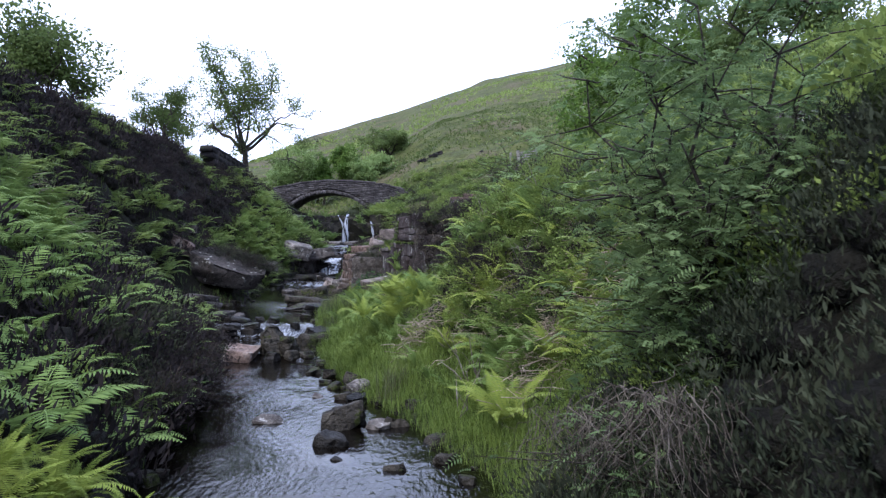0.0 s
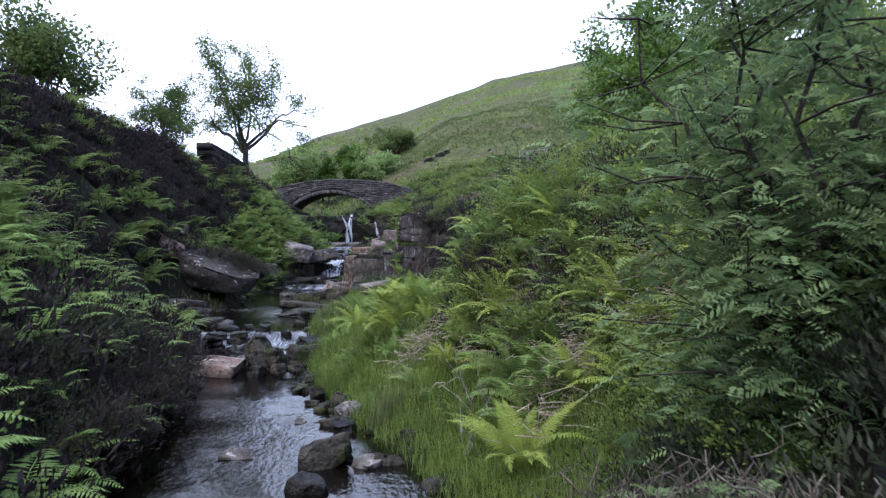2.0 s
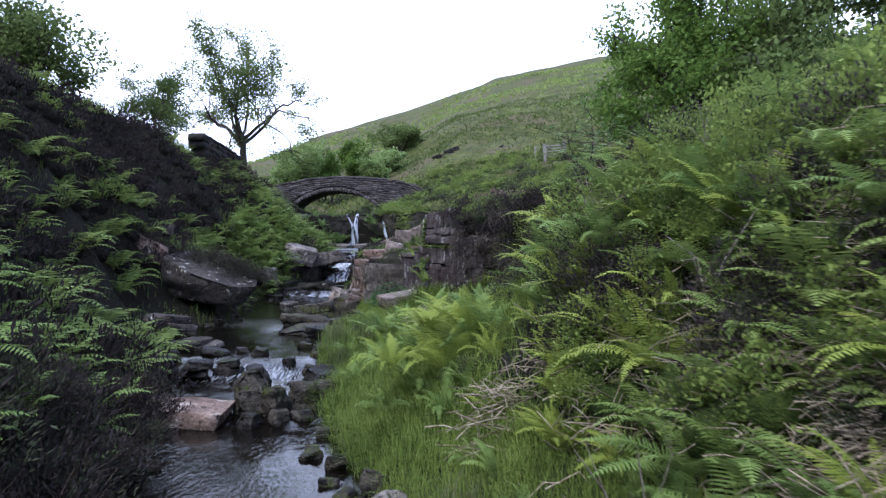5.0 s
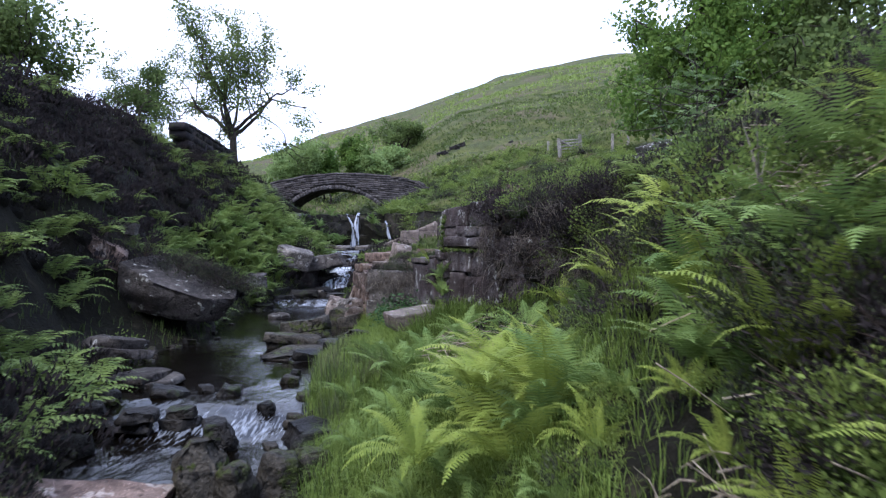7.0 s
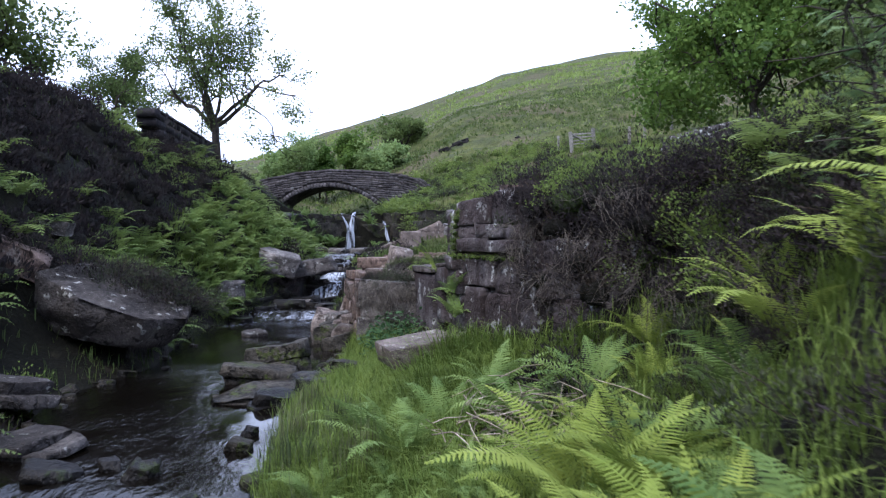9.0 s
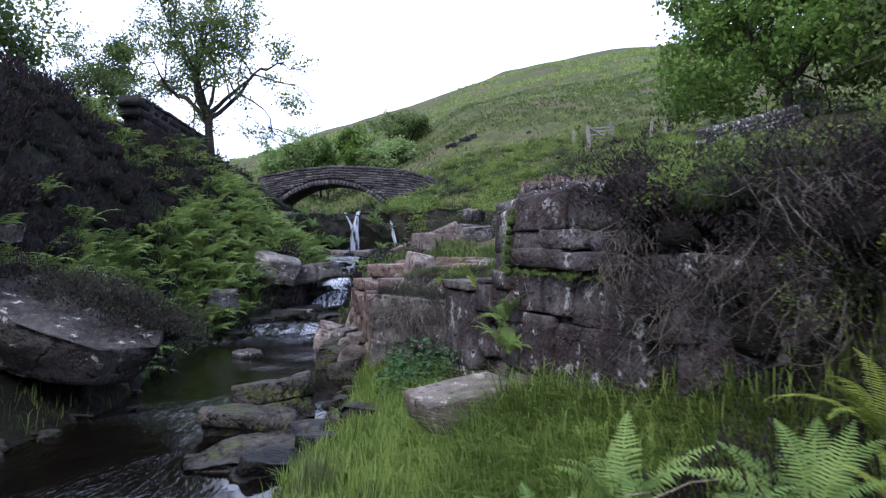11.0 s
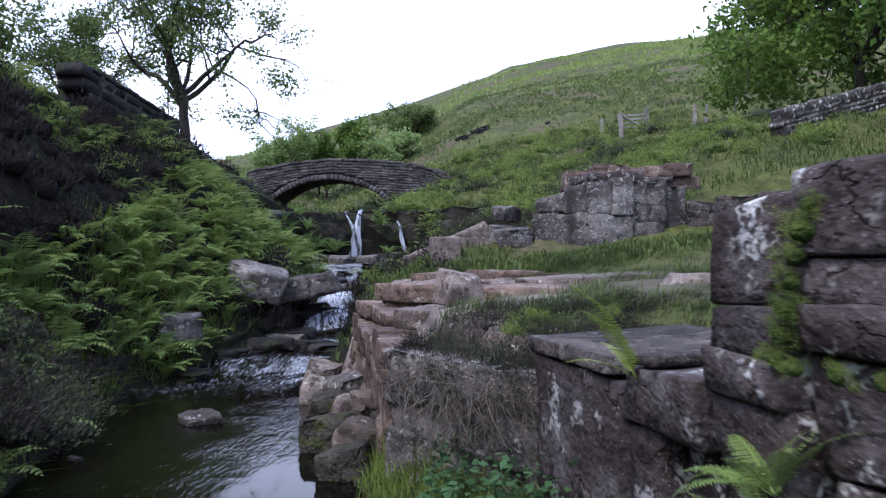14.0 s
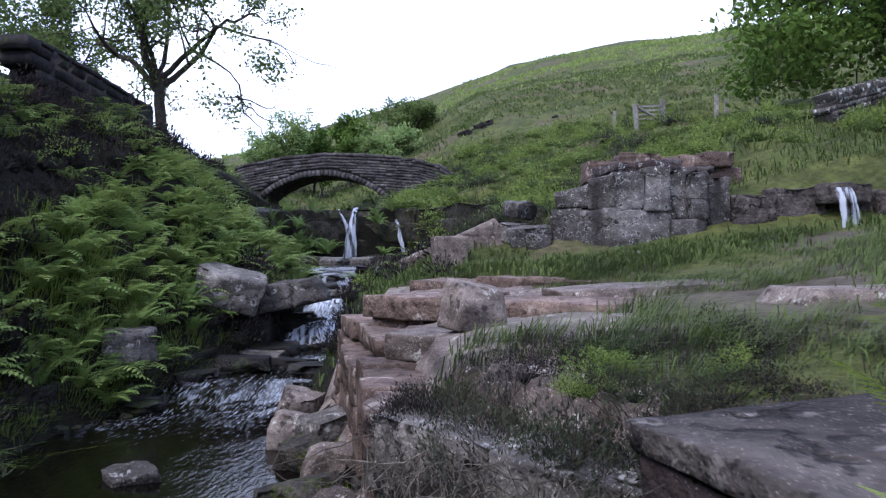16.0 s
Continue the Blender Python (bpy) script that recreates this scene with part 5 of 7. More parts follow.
# ---- gate and fence posts on the hillside ----
def bar(name, root, a, b, w, material):
    a, b = Vector(a), Vector(b)
    ob = new(name, cut_stone(9).mesh(name, material))
    ob.parent = root
    d = b - a
    ob.matrix_basis = Matrix.Translation((a + b) / 2) @ d.to_track_quat("X", "Z").to_matrix().to_4x4() @ Matrix.Diagonal((d.length, w, w * 1.6, 1))


gz = float(ground_height(6.3, 55.8))
gate = tagged(new("field_gate"), "weathered grey five-bar field gate on the hill path", "gate")
gate.matrix_world = pose(6.0, 55.6, gz, 0, -6, 26)
for x in (0.0, 1.75):
    bar("gate_post", gate, (x, 0, -0.4), (x, 0, 1.35 if x else 1.15), 0.13, M_gate)
for k in range(5):
    bar("gate_bar", gate, (0.06, 0, 0.2 + 0.2 * k), (1.69, 0, 0.25 + 0.2 * k), 0.06, M_gate)
bar("gate_brace", gate, (0.1, -0.04, 1.0), (1.65, -0.04, 0.25), 0.06, M_gate)
for x in (0.1, 1.65):
    bar("gate_stile", gate, (x, 0.0, 0.12), (x, 0.0, 1.1), 0.06, M_gate)
for x, y in ((5.6, 58.6), (11.0, 57.5), (9.0, 53.5), (13.2, 59)):
    z = float(ground_height(x, y))
    post = tagged(new("fence_post"), "thin grey timber fence post in the grass", "post", "fence posts")
    post.location = (x, y, z)
    bar("post", post, (0, 0, -0.3), (0.03, 0, 1.15), 0.1, M_gate)

# ---- plants: shapes ----
def leaves(buf, centres, along, sizes, seed, wide=0.45, flat=0.5):
    """Kite-shaped leaves. along: rough growth direction of each leaf; flat: how far they lie towards level."""
    r = np.random.RandomState(seed)
    n = len(centres)
    d = along + r.normal(0, 0.55, (n, 3))
    d /= np.linalg.norm(d, axis=1)[:, None] + 1e-9
    up = np.array([0, 0, 1.0]) * flat + r.normal(0, 0.6, (n, 3))
    side = np.cross(d, up)
    side /= np.linalg.norm(side, axis=1)[:, None] + 1e-9
    nor = np.cross(side, d)
    s = np.asarray(sizes).reshape(-1, 1) * np.ones((n, 1))
    a = centres
    b = centres + d * s * 0.45 + side * s * wide * 0.5 + nor * s * 0.06
    c = centres + d * s
    e = centres + d * s * 0.45 - side * s * wide * 0.5 + nor * s * 0.06
    v = np.stack([a, b, c, e], 1).reshape(-1, 3)
    buf.add(v, np.arange(n * 4).reshape(-1, 4))


def blades(buf, base, height, width, bend, seed):
    """Grass blades: bent, tapered, three corners and a middle."""
    r = np.random.RandomState(seed)
    n = len(base)
    ang = r.uniform(0, 2 * math.pi, n)
    out = np.stack([np.cos(ang), np.sin(ang), 0 * ang], -1)
    side = np.stack([-np.sin(ang), np.cos(ang), 0 * ang], -1)
    h = np.asarray(height)[:, None] * np.ones((n, 1))
    w = np.asarray(width).reshape(-1, 1) * np.ones((n, 1))
    k = np.asarray(bend).reshape(-1, 1) * r.uniform(0.3, 1.3, (n, 1))
    up = np.array([[0, 0, 1.0]])
    mid = base + up * h * 0.6 + out * h * k * 0.25
    tip = base + up * h * (1 - 0.35 * k) + out * h * k * 0.8
    v = np.stack([base - side * w, base + side * w, mid + side * w * 0.7, mid - side * w * 0.7, tip], 1).reshape(-1, 3)
    o = np.arange(n)[:, None] * 5
    buf.add(v, o + np.array([[0, 1, 2, 3]]), o + np.array([[3, 2, 4]]))


def frond(length, pairs, droop, seed, detail=1, wide=0.32):
    """One fern frond along +x from its foot, arching over, with rows of narrow pinnae on both sides of the rib."""
    r = np.random.RandomState(seed)
    buf = Buf()
    s = np.linspace(0, 1, 7)
    th = np.radians(6 + (46 + 58 * droop) * s ** 1.9)
    step = np.concatenate([[0], np.full(len(s) - 1, length / (len(s) - 1))])
    rib = np.stack([np.cumsum(np.sin(th) * step), 0.03 * length * np.sin(s * 3 + r.uniform(0, 6)) * s, np.cumsum(np.cos(th) * step)], -1)
    rw = np.linspace(0.007, 0.002, 7)[:, None] * length / 0.7 * np.array([[0, 1.0, 0]])
    buf.add(np.stack([rib - rw, rib + rw], 1).reshape(-1, 3), [[2 * i, 2 * i + 1, 2 * i + 3, 2 * i + 2] for i in range(6)])
    at = np.linspace(0.14, 0.985, pairs)
    p = np.stack([np.interp(at, s, rib[:, k]) for k in range(3)], -1)
    tan = np.stack([np.interp(at, s, np.gradient(rib[:, k])) for k in range(3)], -1)
    tan /= np.linalg.norm(tan, axis=1)[:, None]
    prof = np.sin(np.clip((at - 0.05) * 1.04, 0, 1) ** 0.62 * math.pi) ** 0.8 * (1 - 0.25 * at)
    for sgn in (-1, 1):
        side = np.tile(np.array([[0, sgn, 0.0]]), (pairs, 1))
        nor = np.cross(tan, side) * sgn
        d = side * 0.93 + tan * 0.42 + np.array([[0, 0, -0.12]]) + r.normal(0, 0.05, (pairs, 3))
        d /= np.linalg.norm(d, axis=1)[:, None]
        ln = (length * wide * prof * r.uniform(0.88, 1.08, pairs))[:, None]
        w = np.full((pairs, 1), length * 0.85 / pairs * 0.62)
        cross = tan
        if detail == 2:
            # toothed pinnae: short overlapping leaflets along a side rib
            m = 5
            for k in range(m):
                f0, f1 = k / m, (k + 1.15) / m
                c0, c1 = p + d * ln * f0 - np.array([[0, 0, 0.12]]) * ln * f0 ** 2, p + d * ln * f1 - np.array([[0, 0, 0.12]]) * ln * f1 ** 2
                for sg in (-1, 1):
                    apex = c0 * 0.35 + c1 * 0.65 + cross * sg * w * 1.25 * (1 - f0 * 0.75) - np.array([[0, 0, 0.15]]) * w
                    buf.add(np.stack([c0, apex, c1], 1).reshape(-1, 3), None, np.arange(pairs * 3).reshape(-1, 3))
        elif detail == 0:
            # far off: each pinna one kite
            mid = p + d * ln * 0.4
            tip = p + d * ln - np.array([[0, 0, 0.12]]) * ln
            buf.add(np.stack([p, mid - cross * w * 0.62, tip, mid + cross * w * 0.62], 1).reshape(-1, 3), np.arange(pairs * 4).reshape(-1, 4))
        else:
            a = p - cross * w * 0.5
            b = p + cross * w * 0.5
            mid = p + d * ln * 0.55 - np.array([[0, 0, 0.03]]) * ln
            tip = p + d * ln - np.array([[0, 0, 0.12]]) * ln
            v = np.stack([a, mid - cross * w * 0.42, tip, mid + cross * w * 0.42, b], 1).reshape(-1, 3)
            o = np.arange(pairs)[:, None] * 5
            buf.add(v, o + np.array([[0, 1, 3, 4]]), o + np.array([[1, 2, 3]]))
    return buf


def fern_buf(seed, fronds=8, length=0.7, pairs=10):
    r = np.random.RandomState(seed)
    buf = Buf()
    for i in range(fronds):
        a = 360 * i / fronds + r.uniform(-20, 20)
        buf.add_buf(frond(length * r.uniform(0.7, 1.1), pairs, r.uniform(0.2, 0.9), seed * 31 + i, 0, 0.3), pose(0, 0, 0, 0, 0, a) @ pose(0, 0, 0, 0, r.uniform(12, 50), 0))
    return buf


FROND_MESHES = {}


def fern_proto(seed, material, fronds, length):
    """A fern: a root stock and its fronds, each a part."""
    r = np.random.RandomState(seed)
    key = material.name
    if key not in FROND_MESHES:
        FROND_MESHES[key] = [frond(1.0, 32 if 'yellow' in key else 26, d, 900 + i, 1, 0.17 if 'yellow' in key else 0.2).mesh("frond", material) for i, d in enumerate((0.05, 0.3, 0.55, 0.9))]
    root = tagged(new("fern"), "", "fern")
    for i in range(fronds):
        a = 360 * i / fronds + r.uniform(-22, 22)
        m = pose(0, 0, 0, 0, 0, a) @ pose(0.03, 0, 0, r.uniform(-12, 12), r.uniform(0, 32), 0) @ Matrix.Scale(length * r.uniform(0.72, 1.12), 4)
        part("frond", FROND_MESHES[key][int(r.randint(4))], None, root, m=m)
    return root


def bush_points(r, n, radius, height):
    """Points near the shell of an uneven dome, and the way out from its middle."""
    d = r.normal(0, 1, (n, 3))
    d[:, 2] = np.abs(d[:, 2]) * 0.9
    d /= np.linalg.norm(d, axis=1)[:, None]
    lump = 1 + 0.8 * fbm(d[:, 0] * 2.2 + r.uniform(0, 50), d[:, 1] * 2.2 + d[:, 2] * 1.7, 3)
    rad = r.uniform(0.55, 1.0, n) ** 0.6 * lump
    return d * rad[:, None] * np.array([[radius, radius, height]]), d


def heather_buf(seed, n=420, radius=0.45, height=0.42, size=0.15):
    r = np.random.RandomState(seed)
    buf = Buf()
    p, d = bush_points(r, n, radius, height)
    along = d * 0.8 + np.array([[0, 0, 0.9]])
    leaves(buf, p - along * size * 0.4, along, size * r.uniform(0.6, 1.3, n), seed + 1, 0.26, 0.1)
    return buf


def bilberry_buf(seed, n=620, radius=0.42, height=0.42, size=0.05):
    r = np.random.RandomState(seed)
    buf = Buf()
    k = 46
    q, dq = bush_points(r, k, radius * 0.92, height * 0.92)
    pick = r.randint(0, k, n)
    p = q[pick] + r.normal(0, 0.055 * radius / 0.42, (n, 3)) + np.array([[0, 0, 0.02]])
    p[:, 2] = np.maximum(p[:, 2], 0.01)
    leaves(buf, p, dq[pick] + np.array([[0, 0, 0.5]]), size * r.uniform(0.7, 1.3, n), seed + 1, 0.6, 0.8)
    return buf


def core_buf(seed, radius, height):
    """The dense inside of a bush, a dark lump coloured as its shade."""
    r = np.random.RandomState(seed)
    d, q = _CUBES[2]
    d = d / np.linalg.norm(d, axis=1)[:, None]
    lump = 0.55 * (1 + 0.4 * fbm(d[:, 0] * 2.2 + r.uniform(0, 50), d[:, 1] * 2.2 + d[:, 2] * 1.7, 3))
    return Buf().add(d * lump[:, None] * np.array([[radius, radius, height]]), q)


def twigs_buf(seed, n, radius, height, thick=0.005, lean=1.0):
    r = np.random.RandomState(seed)
    buf = Buf()
    for i in range(n):
        a = r.uniform(0, 2 * math.pi)
        e = np.array([math.cos(a) * radius * lean * r.uniform(0.2, 1), math.sin(a) * radius * lean * r.uniform(0.2, 1), height * r.uniform(0.5, 1.0)])
        mid = e * 0.5 + r.normal(0, 0.06, 3) * radius
        tube(buf, [np.zeros(3), mid, e], [thick, thick * 0.8, thick * 0.35], 3)
    return buf


# ---- plants: where they grow ----
def bank_side(x, y):
    """-1 left bank, 0 water, 1 right bank; and metres from the water's edge."""
    xl, xr = stream_edges(y)
    return np.where(x > xr, 1, np.where(x < xl, -1, 0)), np.where(x > xr, x - xr, xl - x)


def rocky(x, y):
    """Bare rock: the cliff, the ledges and the slabs."""
    face = np.interp(y, (18.5, 19.5, 20.4, 21.1, 22.3, 24.4, 26, 28, 32.5, 36), (0.4, -0.1, -0.65, -1.05, -1.5, -2.15, -3.4, -3.75, -4.9, -4.6))
    cliff = (y > 18.8) & (y < 24.4) & (x > face - 0.08) & (x < face + 1.0)
    slabs = (y > 26.9) & (y < 34.5) & (x > face - 0.1) & (x < np.interp(y, (24.4, 26, 28, 31, 34.5), (-1.2, -2.0, -1.3, -0.9, -1.8)))
    falls = (y > 45.5) & (y < 50) & (x > -8.3) & (x < -5.6)
    out = (y > 35.9) & (y < 37.7) & (x > -1.3) & (x < 9)
    return cliff | slabs | falls | out


def scatter(n, x0, x1, y0, y1, seed):
    r = np.random.RandomState(seed)
    x, y = r.uniform(x0, x1, n), r.uniform(y0, y1, n)
    return x, y, r


def soil(x, y):
    return ground_height(x, y)


def cover(x, y):
    """Which plant likes the place: arrays of chances for fern, heather, bilberry, tall grass."""
    side, d = bank_side(x, y)
    n1, n2, n3 = fbm(x * 0.42, y * 0.42, 3), fbm(x * 0.5 + 40, y * 0.5 + 9, 3), fbm(x * 0.6 + 80, y * 0.6 + 70, 3)
    lc = lane(y, LY, LCX)
    f = np.clip(d / np.maximum(-(lc) + stream_edges(y)[0], 0.5), 0, 1.3)
    left, right = side < 0, side > 0
    up_l = np.interp(y, (0, 12, 20, 27, 33, 45), (0.7, 0.62, 0.46, 0.36, 0.4, 0.8))
    heath_l = np.where(f > up_l, 0.9, np.where(f < 0.16, np.where(y < 20, 0.6, 0.1), np.where(y > 27, -0.25, np.where((y > 14) & (f > 0.34), 0.9, 0.1)))) + 1.3 * n1 - 3.0 * ((x < -11.2) & (y > 34.5) & (y < 43.5))
    fern_l = np.where(f > up_l, 0.06, np.where(f < 0.12, np.where(y > 38, 1.0, 0.3), np.where(y > 27, 1.1, np.where((y > 14) & (f > 0.34), 0.1, 0.85)))) - 1.2 * n1
    # heather hangs over the undercut of the lower pool
    lip_l = (y < 14.5) & (f < 0.24)
    heath_l, fern_l = np.where(lip_l, 0.95 + 0.8 * n1, heath_l), np.where(lip_l, 0.14 - 0.6 * n1, fern_l)
    hollow = (y > 19.8) & (y < 25.2) & (x > -8.7)
    heath_l, fern_l = np.where(hollow, heath_l - 0.8, heath_l), np.where(hollow, -1.0, fern_l)
    low = d < np.interp(y, (5, 12, 18), (1.1, 1.3, 1.7))
    fern_r = np.where(low, 0.18, np.where(d < 3.0, 0.6, 0.2)) + 1.6 * n2
    heath_r = np.where(low, 0.0, np.where(d < 2.6, 0.12, 0.34)) - 1.2 * n2
    bil_r = np.where(low, 0.05, np.where(d < 2.6, 0.4, 0.62)) + 0.5 * n3
    grass_r = np.where(low, 1.0, 0.18)
    shelf = (y > 18.5) & (y < 41)
    fern_r = np.where(shelf, np.where((x < -1.2) & (y < 21.5), 0.06, -1.0), fern_r)
    cove = (y > 13.8) & (y < 18.6) & (d > 2.4) & right
    heath_r, bil_r = heath_r + 0.5 * cove, bil_r - 0.45 * cove
    bed = (y > 10.5) & (y < 17.5) & (d < 2.9) & right
    fern_r, bil_r = fern_r + 0.4 * bed, bil_r - 0.35 * bed
    heath_r = np.where(shelf, np.where((y < 23) & (x > -0.6), 0.7, 0.03), heath_r)
    bil_r = np.where(shelf, np.where((y < 23) & (x > -0.6), 0.3, 0.06), bil_r)
    grass_r = np.where(shelf, np.where((y > 22.5) & (x > -2.5), 0.95 + 2.5 * n2, 1.0), grass_r)
    behind = (y > 41)
    fern_r = np.where(behind, 0.2 + 0.5 * n2, fern_r)
    heath_r = np.where(behind, np.where(x < 1, 0.25, -0.2) - 1.2 * n2, heath_r)
    bil_r = np.where(behind, np.where(x < 1, 0.2, 0.0) + 1.2 * n3, bil_r)
    grass_r = np.where(behind, 0.9, grass_r)
    # the way under the bridge stays open
    open_way = (y > 48.8) & (x < -5.6) & (x > -13.2)
    fern_l, heath_l, fern_r, heath_r, bil_r = (np.where(open_way, -1.0, a) for a in (fern_l, heath_l, fern_r, heath_r, bil_r))
    n3 = np.where(open_way, -2.0, n3)
    pick = lambda a, b: np.clip(np.where(left, a, np.where(right, b, 0)), 0, 1)
    return pick(fern_l, fern_r), pick(heath_l, heath_r), pick(0.12 + 0.3 * n3, bil_r), pick(np.where(f < 0.2, 0.6, 0.5), grass_r)


def grow(n, box, kind, seed, gap=0.0, edge=0.08):
    """Places for plants of one kind (0 fern, 1 heather, 2 bilberry, 3 grass) in a stretch of the plan."""
    x, y, r = scatter(n, *box, seed)
    side, d = bank_side(x, y)
    ok = (side != 0) & (d > edge) & ~rocky(x, y) & (r.rand(n) < cover(x, y)[kind])
    # keep the flight line's near edge clear of tall plants
    x, y = x[ok], y[ok]
    if gap:
        keep, cells = [], {}
        for i in range(len(x)):
            c = (int(x[i] // gap), int(y[i] // gap))
            if all(math.hypot(x[i] - a, y[i] - b) >= gap for u in (-1, 0, 1) for w in (-1, 0, 1) for a, b in cells.get((c[0] + u, c[1] + w), ())):
                cells.setdefault(c, []).append((x[i], y[i]))
                keep.append(i)
        x, y = x[keep], y[keep]
    return x, y, soil(x, y)


def joined(name, protos, places, sizes, seed, material, label, category, sink=0.03, core=False):
    r = np.random.RandomState(seed)
    buf = Buf()
    vs = [(np.concatenate(b.v), np.concatenate(b.q) if b.q else None, np.concatenate(b.t) if b.t else None) for b in protos]
    for x, y, z in zip(*places):
        v, q, t = vs[int(r.randint(len(vs)))]
        a, s = r.uniform(0, 2 * math.pi), r.uniform(*sizes)
        c, w = math.cos(a) * s, math.sin(a) * s
        buf.add(np.stack([v[:, 0] * c - v[:, 1] * w + x, v[:, 0] * w + v[:, 1] * c + y, v[:, 2] * s + z - sink], -1), q, t)
    ob = thing(name, buf, material, label, category, kind="stuff")
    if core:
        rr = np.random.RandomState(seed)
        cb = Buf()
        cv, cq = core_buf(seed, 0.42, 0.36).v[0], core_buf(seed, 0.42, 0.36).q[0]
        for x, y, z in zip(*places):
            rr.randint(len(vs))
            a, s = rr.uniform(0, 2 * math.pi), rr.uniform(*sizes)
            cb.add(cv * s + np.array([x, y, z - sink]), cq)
        # one dark filler per bush, standing for its inner shade
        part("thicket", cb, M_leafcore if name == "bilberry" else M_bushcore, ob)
    return ob


# far and middle cover, too many to count
far_l, mid_l = (-13.6, -3.0, 13, 48), (-13.6, -3.0, -2, 13)
near_r = (-3.0, 4.2, 5.6, 18.5)
fern_mid = [fern_buf(310 + i, 9, 0.84, 22) for i in range(4)]
fern_far = [fern_buf(300 + i, 9, 0.86, 13) for i in range(5)]
fine_heath = [heather_buf(390 + i, 480, height=0.38, size=0.058) for i in range(4)]
heath_protos = [heather_buf(320 + i, 230, size=0.105) for i in range(5)]
bil_protos = [bilberry_buf(340 + i, 400, size=0.052) for i in range(5)]
joined("bracken", fern_far, grow(9000, (-14.0, -3.0, 12.5, 58), 0, 1, 0.45), (0.75, 1.3), 1, L_fern_far, "green bracken covering the far bank", "bracken")
joined("bracken", fern_mid, grow(2200, (-10.4, -6.9, 27.5, 46), 0, 12, 0.42), (0.65, 1.05), 12, L_fern, "lush green ferns on the bank above the cascade", "bracken")
joined("bracken", fern_mid, grow(2200, (-13.6, -3.0, 3, 13.5), 0, 2, 0.38), (0.75, 1.2), 2, L_fern, "green bracken covering the lower bank", "bracken")
joined("bracken", fern_far, grow(2600, (-5, 9, 18.5, 62), 0, 3, 0.4), (0.5, 1.1), 3, L_fern_far, "green bracken scattered over the grassy slope", "bracken")
joined("bracken", fern_mid, grow(1700, (1.5, 9, 6.5, 19), 0, 4, 0.42), (0.7, 1.2), 4, L_fern_far, "green bracken high on the bank", "bracken")
joined("heather", heath_protos, grow(7000, (-14.2, -3.0, 1, 58), 1, 5, 0.36), (0.75, 1.5), 5, L_heather, "dark brown heather on the upper bank", "heather", core=True)
shade = np.random.RandomState(18).uniform((0.9, 1.6), (3.4, 6.2), (120, 2)).T
high = [np.concatenate(p) for p in zip(grow(2400, (1.5, 9.5, 2, 24), 1, 6, 0.42), (*shade, soil(*shade)))]
joined("heather", fine_heath, high, (0.8, 1.3), 6, L_heather_g, "dark green heather high on the bank and over the shaded earth", "heather", core=True)
joined("heather", heath_protos, grow(1000, (-5, 8, 40, 60), 1, 7, 0.5), (0.8, 1.6), 7, L_heather_g, "dark heather bushes above the outcrop", "heather", core=True)
joined("bilberry", bil_protos, grow(2600, (2.4, 9.5, 2, 24), 2, 8, 0.46), (0.8, 1.5), 8, L_bilberry, "bright green bilberry high on the bank", "bilberry", core=True)
joined("bilberry", bil_protos, grow(500, (-14.2, -3.0, 1, 58), 2, 9, 0.55), (0.8, 1.4), 9, L_bilberry, "green bilberry among the ferns", "bilberry")
joined("bilberry", bil_protos, grow(1500, (-5, 9, 40, 62), 2, 10, 0.5), (0.8, 1.7), 10, L_bilberry, "green shrubs on the slope by the bridge", "bilberry", core=True)

# bushes and ferns that the camera passes close by, each a thing
PR = np.random.RandomState(77)
protos = [fern_proto(700 + i, L_fern, 11 + i % 3, 0.8) for i in range(4)]
pale = [fern_proto(720 + i, L_fern_pale, 15, 0.85) for i in range(2)]
sprig = tagged(new("fern"), "", "fern")
for turn, lean, length in ((190, 6, 1.0), (215, 16, 0.85), (200, 48, 0.62), (120, 30, 0.5)):
    part("frond", FROND_MESHES["fern_yellow_green"][0], None, sprig, m=pose(0, 0, 0, 0, 0, turn) @ pose(0.01, 0, 0, 0, lean, 0) @ Matrix.Scale(length, 4))


def near_flight(x, y):
    """Plants under the flight line stay low."""
    return -1.0 < x - float(np.interp(y, (0, 4, 10, 16, 22), (0, -0.2, -1.3, -2.2, -2.8))) < 1.9 and 8 < y < 17.5


def plant(proto, x, y, z, s, label, category, group, tilt=8.0):
    if group == "bilberry bushes on the bank" and y > 13.6 and x < 0.9:
        return None
    if group == "ferns on the steep bank":
        if (13.4 < y < 17.2 and -0.6 < x < 0.5) or (y > 12.8 and x > 1.0):
            return None
    if group == "ferns on the steep bank" and y < 6.8 and x > 0.9:
        return None
    if near_flight(x, y) and group != "tall ferns of the bank":
        if "bushes on the bank" in group and near_flight(x + 0.9, y):
            return None
        s *= 0.6
    turn = PR.uniform(0, 360) if proto is not sprig else 0.0
    tilt = tilt if proto is not sprig else 2.0
    ob = copy_thing(proto, pose(x, y, z - 0.03, PR.normal(0, tilt), PR.normal(0, tilt), turn) @ Matrix.Diagonal((s * PR.uniform(0.9, 1.25), s * PR.uniform(0.9, 1.25), s * PR.uniform(0.8, 1.05), 1)))
    return tagged(ob, label, category, group)


fx, fy, fz = grow(3200, near_r, 0, 21, 0.38, 0.5)
